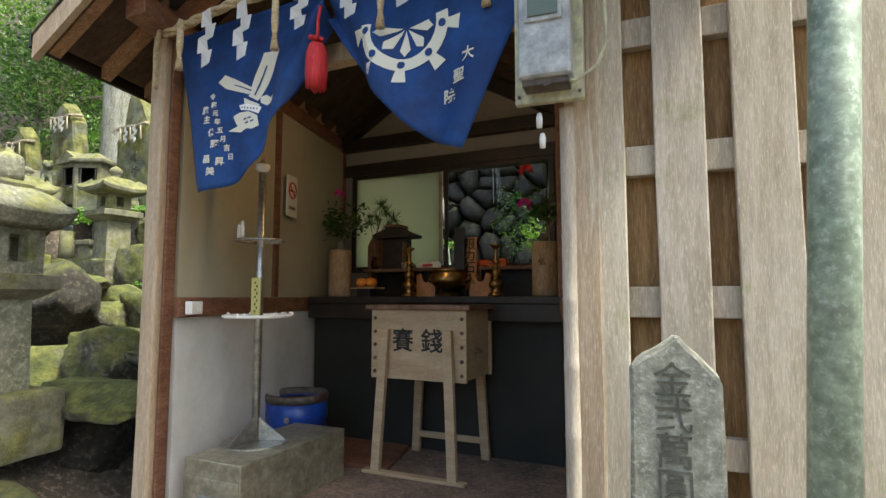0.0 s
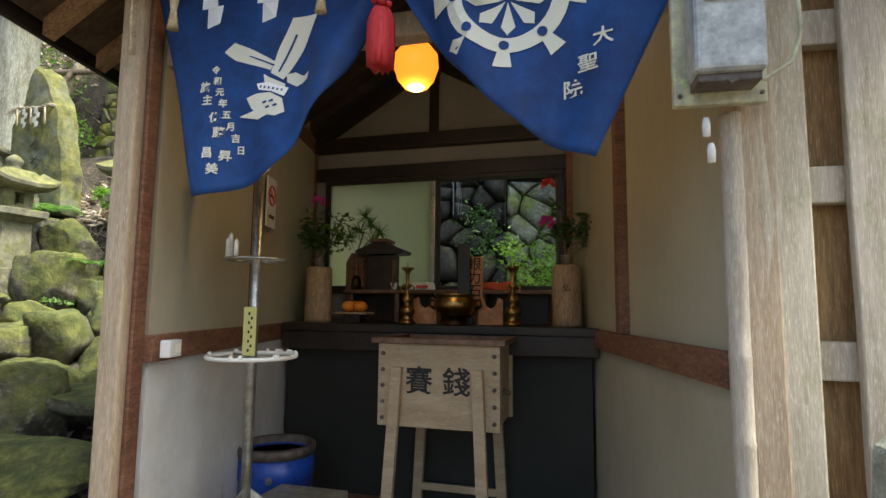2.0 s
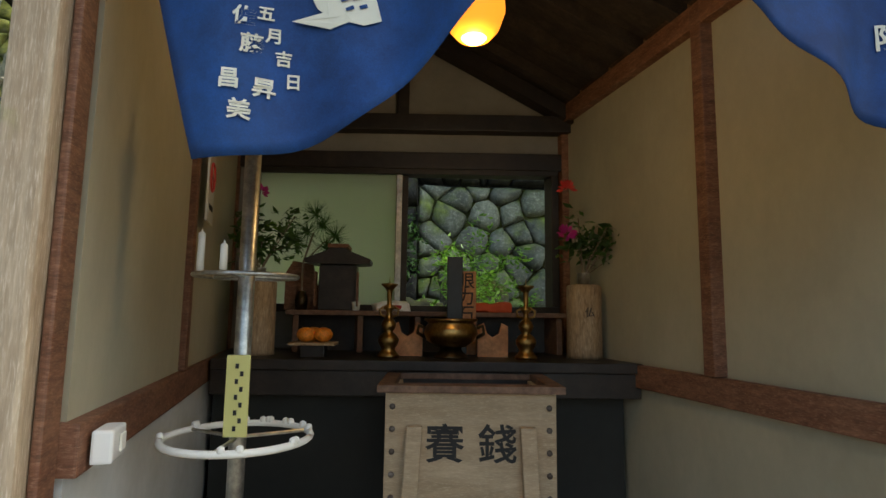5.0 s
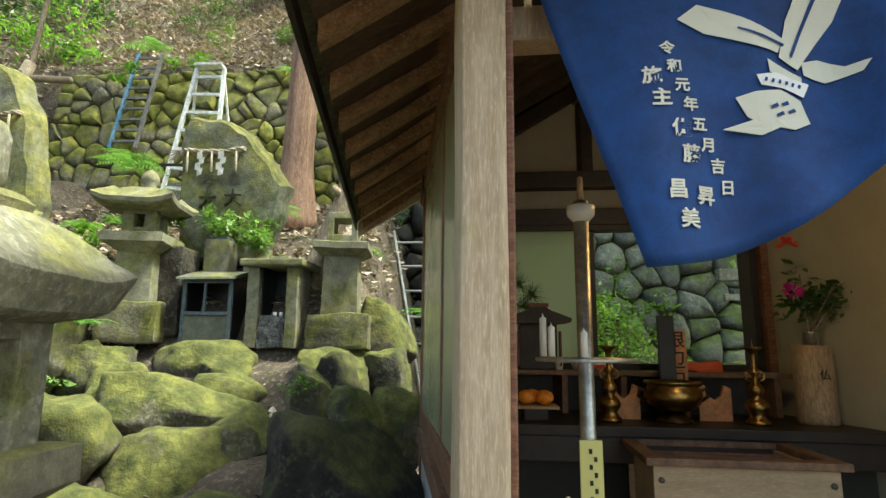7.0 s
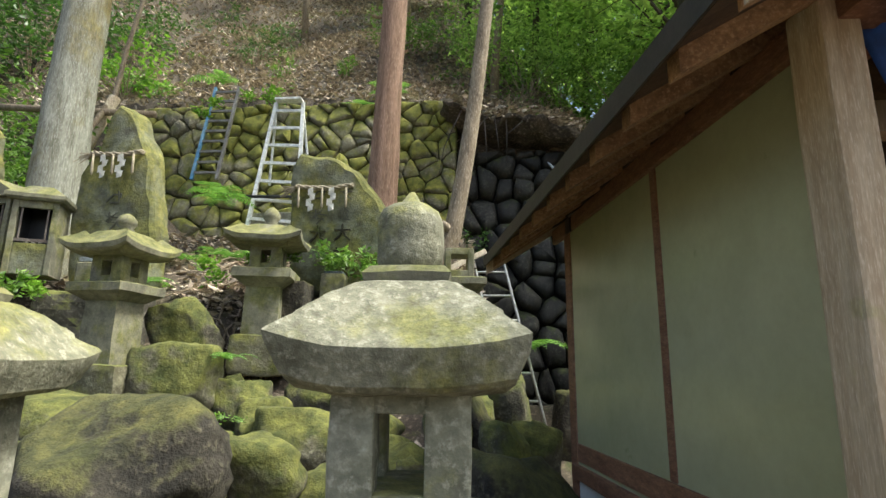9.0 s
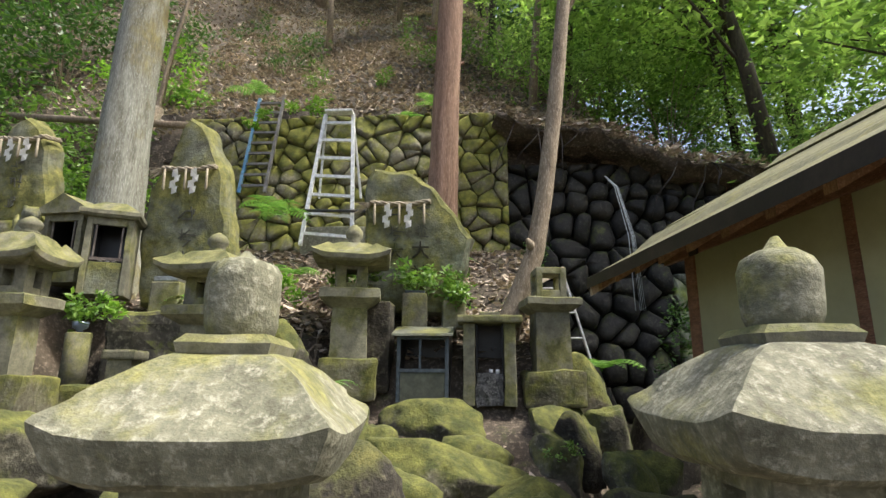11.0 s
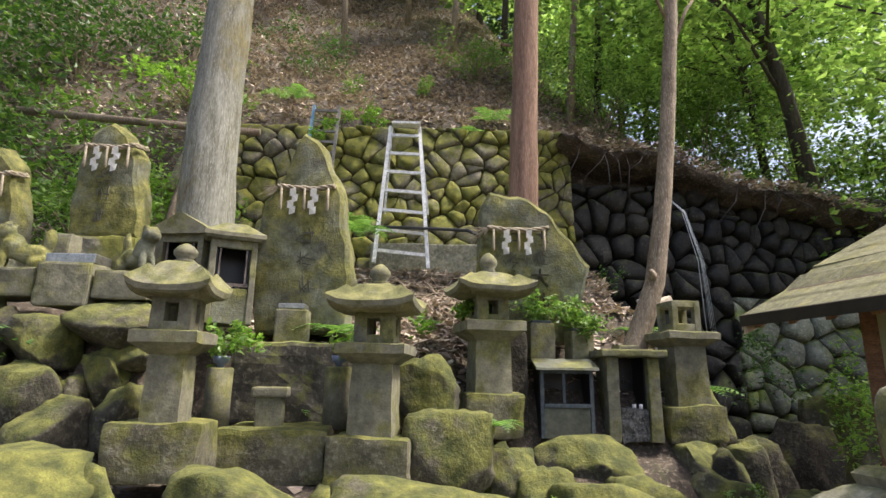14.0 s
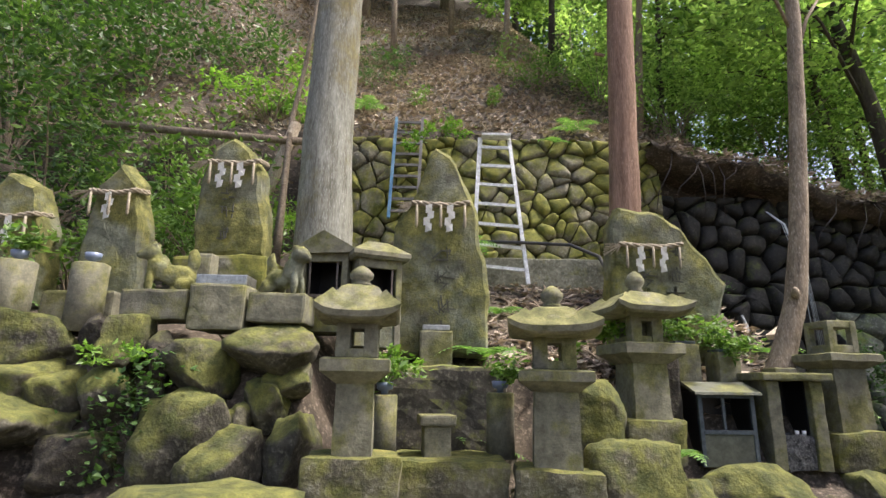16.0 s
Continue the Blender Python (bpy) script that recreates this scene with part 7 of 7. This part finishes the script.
for k in range(15):
    x = rnd.uniform(-3.6, 1.4)
    z = wall_top(x)
    root = thing("hanging_root", (x, 7.36, z - 0.1), 0, "thin bare root hanging over the dark stones", "root", "roots over the wall")
    ln, sway = rnd.uniform(0.25, 0.9), rnd.uniform(-0.45, 0.45)
    part("strand", tube([(0, 0.05, 0.05), (sway * 0.3, -0.06, -ln * 0.25), (sway * 0.8, -0.03 + rnd.uniform(-0.05, 0.05), -ln * 0.6), (sway, 0.02, -ln)], [0.010, 0.008, 0.006, 0.003], 5, wobble=0.3), DARK_WOOD, root, smooth=True)
# thin waterfall beside the dark wall
fall = thing("waterfall", (-2.05, 7.25, 1.2), 0, "thin white trickle of falling water", "waterfall")
rnd = random.Random(7)
bm = bmesh.new()
for k in range(7):
    dx = rnd.uniform(-0.06, 0.06)
    tube([(-0.28 + dx * 0.3, 0.15, 3.15), (-0.18 + dx * 0.6, 0.0, 2.95), (-0.05 + dx, -0.08, 2.3), (dx * 1.6, -0.1, 1.4)], rnd.uniform(0.0022, 0.0045), 4, bm)
part("water_sheet", bm, WATER, fall, smooth=True)
# ---------------- plants ----------------
def leaf_mesh(name, points, size, material, seed, aspect=0.5, flat=0.55):
    """Very many single leaves at given points, as one mesh (numpy for speed)."""
    rng = np.random.default_rng(seed)
    P = np.asarray(points, float)
    n = len(P)
    d = rng.normal(size=(n, 3)) * (1, 1, flat)
    d /= np.linalg.norm(d, axis=1, keepdims=True)
    s = np.cross(d, rng.normal(size=(n, 3)) * 0.5 + (0, 0, 1))
    s /= np.linalg.norm(s, axis=1, keepdims=True)
    up = np.cross(d, s)
    ln = (size * rng.uniform(0.6, 1.35, n))[:, None]
    w = ln * aspect * 0.5
    V = np.stack([P, P + d * ln * 0.45 + s * w + up * ln * 0.08, P + d * ln - up * ln * 0.1, P + d * ln * 0.45 - s * w + up * ln * 0.08], 1).reshape(-1, 3)
    F = np.arange(n * 4).reshape(-1, 4)
    me = bpy.data.meshes.new(name)
    me.from_pydata(V.tolist(), [], F.tolist())
    me.materials.append(material)
    return new(name, me)


def clumps(centres, spread, per, rng):
    out = []
    for c in centres:
        out.append(np.asarray(c) + rng.normal(size=(per, 3)) * spread)
    return np.concatenate(out)


def fern(x, y, z, size, seed, label="bright green fern with feathered fronds"):
    rnd = random.Random(seed)
    root = thing("fern", (x, y, z), 0, label, "fern", "ferns")
    bm = bmesh.new()
    for k in range(9):
        a = 2 * math.pi * k / 9 + rnd.uniform(-0.3, 0.3)
        ln = size * rnd.uniform(0.7, 1.15)
        pts = []
        for i in range(13):
            f = i / 12
            pts.append(Vector((math.cos(a) * ln * f, math.sin(a) * ln * f, ln * (0.75 * f - 0.75 * f * f) + 0.02)))
        for i in range(1, 13):
            p, d = pts[i], (pts[i] - pts[i - 1]).normalized()
            s = Vector((-math.sin(a), math.cos(a), 0))
            w = ln * 0.24 * math.sin(math.pi * min(1.0, (i + 1.5) / 13.5)) + 0.004
            for q in (-1, 1):
                e = s * q * w + d * w * 0.35 - Vector((0, 0, 0.15 * w))
                t = d * ln * 0.028
                bm.faces.new([bm.verts.new(v) for v in (p - t, p + e * 0.55 - t * 0.9, p + e, p + e * 0.55 + t * 0.9, p + t)])
    part("frond", bm, FERN, root)
    return root


for k, (x, y, s) in enumerate(((-6.15, 4.95, 0.32), (-6.32, 5.0, 0.25), (-5.0, 4.35, 0.2), (-5.9, 6.3, 0.36), (-6.25, 6.5, 0.3), (-6.3, 6.0, 0.28), (-5.0, 8.0, 0.5), (-4.6, 8.1, 0.42), (-9.9, 5.1, 0.4), (-8.8, 8.6, 0.5), (-7.7, 8.9, 0.5), (-2.9, 6.7, 0.4),
                               (-4.55, 3.9, 0.16), (-5.0, 3.95, 0.2), (-3.45, 5.9, 0.3))):
    fern(x, y, ground_z(x, y) + 0.02, s, k)
fern(-4.98, 4.42, 1.74, 0.24, 31)
fern(-6.10, 5.02, 2.36, 0.36, 33)
fern(-6.20, 6.45, 3.55, 0.42, 34)
fern(-6.42, 6.75, 3.75, 0.40, 35)
fern(-4.30, 5.95, 2.9, 0.3, 36)
fern(-2.70, 6.4, 1.9, 0.5, 32)


def shrub(x, y, z, w, h, n, size, material, seed, label, stems=True):
    rng = np.random.default_rng(seed)
    root = thing("shrub", (x, y, z), 0, label, "shrub", "bushes on the bank")
    c = rng.normal(size=(max(5, n // 60), 3)) * (w * 0.36, w * 0.3, h * 0.26) + (0, 0, h * 0.55)
    c = c[c[:, 2] > 0.05]
    pts = clumps(c, (w * 0.12, w * 0.12, h * 0.10), max(20, n // len(c)), rng)
    ob = leaf_mesh("foliage", pts, size, material, seed)
    ob.parent = root
    if stems:
        bm = bmesh.new()
        for p in c[:14]:
            tube([(0, 0, -0.1), (p[0] * 0.4, p[1] * 0.4, p[2] * 0.6), tuple(p)], [0.014, 0.010, 0.004], 5, bm)
        part("branchwork", bm, BARK3, root)
    return root


SHRUBS = "glossy green evergreen bush on the bank"
k = 0
for x, y, w, h, m, n, s in ((-9.3, 6.6, 1.3, 1.3, LEAF_MID, 1600, 0.085), (-10.6, 6.4, 1.6, 1.7, LEAF_DARK, 2200, 0.09), (-8.6, 7.0, 1.1, 1.0, LEAF_BRIGHT, 900, 0.08), (-10.0, 7.8, 1.8, 1.9, LEAF_MID, 2200, 0.10),
                            (-11.8, 7.2, 2.0, 2.6, LEAF_DARK, 3000, 0.11), (-9.0, 8.4, 1.2, 1.0, LEAF_BRIGHT, 900, 0.09), (-11.3, 9.0, 2.2, 2.2, LEAF_DARK, 2600, 0.11), (-9.9, 9.8, 1.6, 1.3, LEAF_DARK, 1200, 0.10),
                            (-13.5, 8.0, 2.6, 3.2, LEAF_MID, 4800, 0.12), (-8.4, 6.0, 0.7, 0.6, LEAF_MID, 900, 0.06), (-9.7, 5.7, 0.9, 0.8, LEAF_MID, 1200, 0.07), (-8.7, 5.9, 0.8, 0.9, LEAF_MID, 1100, 0.06)):
    shrub(x, y, ground_z(x, y) - 0.05, w, h, n, s, m, 40 + k, SHRUBS if m is not LEAF_BRIGHT else "bright light-green leafy bush on the bank")
    k += 1
for x, y, z, w, h, n, s, m in ((-5.35, 5.15, 2.35, 0.35, 0.30, 260, 0.06, LEAF_BRIGHT), (-4.95, 5.28, 2.42, 0.34, 0.34, 300, 0.055, LEAF_MID), (-4.25, 5.22, 2.35, 0.36, 0.34, 300, 0.055, LEAF_MID), (-6.7, 4.6, 2.2, 0.22, 0.28, 160, 0.05, LEAF_BRIGHT),
                               (-8.35, 4.28, 2.2, 0.35, 0.2, 160, 0.05, LEAF_BRIGHT), (-6.45, 7.9, 5.4, 0.5, 0.35, 260, 0.07, LEAF_BRIGHT), (-6.75, 7.05, 4.85, 0.3, 0.3, 160, 0.06, LEAF_BRIGHT), (-1.7, 6.8, 1.7, 0.6, 1.0, 500, 0.06, LEAF_DARK), (-1.25, 5.9, 1.2, 0.55, 0.85, 520, 0.06, LEAF_BRIGHT), (-0.95, 6.5, 1.0, 0.6, 1.3, 800, 0.06, LEAF_BRIGHT), (-0.5, 6.2, 1.5, 0.4, 0.6, 260, 0.06, LEAF_BRIGHT),
                               (-3.3, 7.1, 3.0, 0.3, 0.35, 160, 0.05, LEAF_DARK), (-4.65, 3.9, 1.35, 0.2, 0.12, 70, 0.035, LEAF_MID), (-3.4, 4.3, 1.3, 0.15, 0.12, 60, 0.03, LEAF_MID)):
    shrub(x, y, z, w, h, n, s, m, 70 + k, "small leafy plant between the stones", False)
    k += 1
for x, y, w, h, n, s, m in ((-2.4, 9.6, 1.5, 1.5, 2400, 0.08, LEAF_CANOPY), (-0.8, 9.3, 1.6, 2.0, 3400, 0.08, LEAF_MID), (0.8, 9.2, 1.6, 1.6, 2600, 0.08, LEAF_CANOPY), (2.4, 9.4, 1.8, 1.6, 2600, 0.09, LEAF_MID), (-1.6, 11.0, 2.0, 2.2, 3000, 0.10, LEAF_CANOPY),
                            (0.4, 11.2, 2.0, 2.2, 3000, 0.10, LEAF_MID), (3.8, 10.6, 2.2, 1.8, 3000, 0.11, LEAF_CANOPY), (-3.4, 10.4, 1.2, 1.6, 1600, 0.08, LEAF_CANOPY), (-4.6, 10.2, 1.0, 0.9, 900, 0.07, LEAF_MID), (-0.2, 8.3, 0.9, 0.5, 700, 0.06, LEAF_DARK), (1.6, 8.2, 0.9, 0.6, 700, 0.06, LEAF_DARK),
                            (-7.9, 10.5, 1.2, 0.9, 900, 0.07, LEAF_DARK), (-6.9, 9.4, 0.5, 0.5, 240, 0.06, LEAF_MID), (-5.6, 9.2, 0.4, 0.5, 200, 0.06, LEAF_MID)):
    shrub(x, y, ground_z(x, y) - 0.1, w, h, n, s, m, 90 + k, "feathery green undergrowth on top of the bank")
    k += 1
# ivy hanging on the dry wall
rng = np.random.default_rng(11)
iv = np.stack([rng.normal(-8.28, 0.11, 330), rng.normal(4.22, 0.05, 330), rng.uniform(1.6, 2.35, 330)], 1)
iv[:, 0] += (iv[:, 2] - 2.0) * 0.35
ivy = leaf_mesh("ivy", iv, 0.045, LEAF_DARK, 5, 0.8)
tagged(ivy, "dark ivy hanging over the dry stone wall", "ivy", kind="stuff")


def forest_tree(x, y, height, crown_z, crown_r, n, size, material, seed, label, radius=0.14, lean=0.0, bark=None):
    rng = np.random.default_rng(seed)
    z = ground_z(x, y) - 0.2
    root = thing("forest_tree", (x, y, z), 0, label, "tree", "trees on the slope")
    top = Vector((lean, 0.3 * lean, height))
    bm = tube([(0, 0, 0), (lean * 0.2, 0, height * 0.3), (lean * 0.55, 0.1, height * 0.65), top], [radius * 1.3, radius, radius * 0.7, radius * 0.25], 9, wobble=0.15)
    part("trunk", bm, bark or BARK3, root, smooth=True)
    bm = bmesh.new()
    cs = []
    for j in range(max(8, n // 420)):
        a = rng.uniform(0, 6.283)
        r = crown_r * math.sqrt(rng.uniform(0.08, 1.0))
        zc = crown_z + rng.normal() * crown_r * 0.34
        c = Vector((lean * 0.7 + r * math.cos(a), r * math.sin(a), min(zc, height * 1.05)))
        f = min(0.95, max(0.25, (c.z - 0.25 * r) / height))
        s = Vector((lean * f, 0, height * f))
        tube([s, s.lerp(c, 0.5) + Vector((0, 0, 0.12 * r)), c], [radius * 0.32, radius * 0.2, 0.01], 5, bm)
        cs.append(c)
        for q in range(2):
            e = s.lerp(c, 0.75) + Vector(rng.normal(size=3) * crown_r * 0.16)
            tube([s.lerp(c, 0.6) + Vector((0, 0, 0.08 * r)), e], [radius * 0.12, 0.006], 4, bm)
            cs.append(e)
    part("branchwork", bm, bark or BARK3, root)
    pts = clumps([tuple(c) for c in cs], (crown_r * 0.13, crown_r * 0.13, crown_r * 0.06), max(10, int(0.65 * n) // len(cs)), rng)
    ob = leaf_mesh("crown", pts, size * 1.25, material, seed, 0.5, 0.35)
    ob.parent = root
    return root


def cedar_crown(root, z0, z1, r, n, seed):
    """Drooping evergreen sprays high on a cedar."""
    rng = np.random.default_rng(seed)
    h = rng.uniform(z0, z1, n // 45)
    a = rng.uniform(0, 6.283, len(h))
    q = r * (1.1 - (h - z0) / (z1 - z0)) * np.sqrt(rng.uniform(0.1, 1, len(h)))
    c = np.stack([q * np.cos(a), q * np.sin(a), h - 0.3 * q], 1)
    ob = leaf_mesh("crown", clumps(c, (0.22, 0.22, 0.10), 45, rng), 0.12, LEAF_DARK, seed, 0.3, 0.4)
    ob.parent = root
    for p in c[::6]:
        part("branch", tube([(0, 0, p[2] + 0.2), tuple(p)], [0.03, 0.008], 5), BARK2, root)


cedar_crown(cedar1, 6.5, 12.5, 1.6, 5000, 1)
cedar_crown(cedar2, 6.0, 11.5, 1.4, 4000, 2)
LABEL_T = "broadleaf tree with spreading layers of fresh green leaves"
for i, (x, y, h, cz, cr, n, s, ln) in enumerate(((-2.2, 10.5, 7.5, 3.6, 2.4, 9000, 0.13, 0.6), (0.5, 9.6, 6.5, 3.4, 2.3, 9500, 0.12, -0.8), (2.6, 11.5, 8.0, 4.2, 2.8, 10000, 0.14, -0.5), (-0.6, 13.5, 9.5, 5.0, 3.2, 11000, 0.16, 0.4),
                                                (-3.6, 13.5, 8.5, 4.4, 2.6, 8000, 0.15, 0.5), (4.6, 14.5, 10.0, 5.5, 3.6, 11000, 0.17, -0.6), (1.8, 17.5, 11.0, 6.0, 3.8, 10000, 0.2, 0.0), (-3.8, 18.0, 10.0, 5.0, 3.4, 9000, 0.2, 0.0),
                                                (3.6, 7.6, 7.5, 4.6, 2.8, 9000, 0.125, -1.6), (4.0, 5.0, 8.0, 5.6, 2.6, 4500, 0.13, -0.8), (0.3, 8.3, 7.0, 4.4, 2.6, 9000, 0.11, -1.2), (5.5, 9.5, 9.0, 5.0, 3.0, 10000, 0.14, -0.8), (7.5, 12.0, 9.0, 4.6, 3.4, 8000, 0.17, -0.8))):
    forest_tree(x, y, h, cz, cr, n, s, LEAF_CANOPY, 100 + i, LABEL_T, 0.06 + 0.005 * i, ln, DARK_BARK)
for i, (x, y, h, cz, cr, n, s) in enumerate(((-9.0, 16.0, 9, 4.5, 3.2, 7000, 0.2), (-12.5, 13.0, 8, 4.5, 3.0, 8000, 0.17), (-6.3, 20.0, 9, 4.2, 3.2, 7000, 0.22), (-15.0, 10.0, 8, 4.5, 3.0, 8000, 0.16), (-13.0, 19.0, 10, 5, 4.0, 7000, 0.24), (0.0, 25.0, 12, 6, 5.0, 8000, 0.28), (-8.0, 27.0, 12, 6, 5.5, 8000, 0.3))):
    forest_tree(x, y, h, cz, cr, n, s, LEAF_DARK, 130 + i, "dark evergreen tree high on the wooded slope", 0.2)
for i, (x, y, h, ln) in enumerate(((-5.0, 12.0, 6.0, 0.4), (-6.2, 14.5, 7.0, 0.2), (-3.0, 9.6, 5.0, 0.5), (-7.6, 12.5, 6.0, -0.2))):
    forest_tree(x, y, h, h * 0.8, 1.3, 1800, 0.11, LEAF_CANOPY, 160 + i, "slim sapling on the leaf-strewn slope", 0.07, ln)

# fallen leaves and small growth on the slope: nobody could count them
rng = np.random.default_rng(21)
lp = []
for x0, x1, y0, y1, n in ((-9.5, 2.0, 7.6, 12.5, 30000), (-10.5, 1.0, 12.5, 20.0, 22000), (-16.0, -9.5, 7.6, 17.0, 16000), (-7.2, -3.2, 5.2, 7.3, 4200), (-5.7, -5.0, 4.8, 6.0, 1400), (-9.0, -2.9, 2.2, 4.8, 500)):
    xs, ys = rng.uniform(x0, x1, n), rng.uniform(y0, y1, n)
    lp += [(a, b, ground_z(a, b) + 0.012) for a, b in zip(xs, ys)]
lx = rng.uniform(-3.6, 2.0, 3200)
lp += [(a, b, wall_top(a) + 0.10 * (b - 7.3) + 0.05 + c) for a, b, c in zip(lx, rng.uniform(7.3, 8.0, 3200), rng.uniform(-0.06, 0.06, 3200))]
litter = leaf_mesh("fallen_leaves", lp, 0.085, LITTER, 3, 0.6, 0.18)
tagged(litter, "dry brown fallen leaves strewn over the slope", "leaves", kind="stuff")
gp = []
for cx, cy in zip(rng.uniform(-9, 0.5, 70), rng.uniform(7.8, 14.0, 70)):
    for _ in range(16):
        a, b = cx + rng.normal() * 0.12, cy + rng.normal() * 0.12
        gp.append((a, b, ground_z(a, b) + rng.uniform(0.02, 0.16)))
seedlings = leaf_mesh("seedlings", gp, 0.075, LEAF_MID, 4)
tagged(seedlings, "low green seedlings scattered among the leaf litter", "plants", kind="stuff")
bm = bmesh.new()
rnd = random.Random(5)
for _ in range(420):
    x, y = (rnd.uniform(-9, 0.5), rnd.uniform(7.7, 12)) if rnd.random() < 0.6 else (rnd.uniform(-5.8, -4.9), rnd.uniform(4.9, 6.9))
    a, ln = rnd.uniform(0, 6.28), rnd.uniform(0.15, 0.6)
    p, q = (x, y), (x + ln * math.cos(a), y + ln * math.sin(a))
    tube([(p[0], p[1], ground_z(*p) + 0.02), ((p[0] + q[0]) / 2, (p[1] + q[1]) / 2, ground_z((p[0] + q[0]) / 2, (p[1] + q[1]) / 2) + 0.05), (q[0], q[1], ground_z(*q) + 0.03)], rnd.uniform(0.004, 0.012), 5, bm)
twigs = part("fallen_twigs", bm, BARK3)
tagged(twigs, "dead twigs and sticks lying on the slope", "twigs", kind="stuff")
# ---------------- walls of single stones ----------------
stone_wall("wall_north", -8.2, -3.55, 7.45, 3.15, 2.30, 0.25, 3, WALL_STONE, "retaining wall of moss-covered round field stones", joint=MOSS_JOINT)
# wall_east and wall_upper carry the overhang's shade in their stone colour
stone_wall("wall_east", -3.75, -1.5, 7.50, 0.6, 4.10, 0.31, 8, DARK_ROCK, "wet wall of rough stones beside the trickle, darkened for shade", 6.0, 0.0, 0.15, BLACK_JOINT)
stone_wall("wall_behind", -1.5, 2.8, 7.50, 0.6, 2.55, 0.33, 12, DAMP_STONE, "mossy wall of rounded boulders behind the hall", 6.0, 0.0, 0.10, MOSS_JOINT)
stone_wall("wall_upper", -1.5, 2.8, 7.78, 3.16, 1.45, 0.27, 15, DARK_ROCK, "wet upper wall of rough stones behind the hall, darkened for shade", 6.0, 0.0, 0.14, BLACK_JOINT)
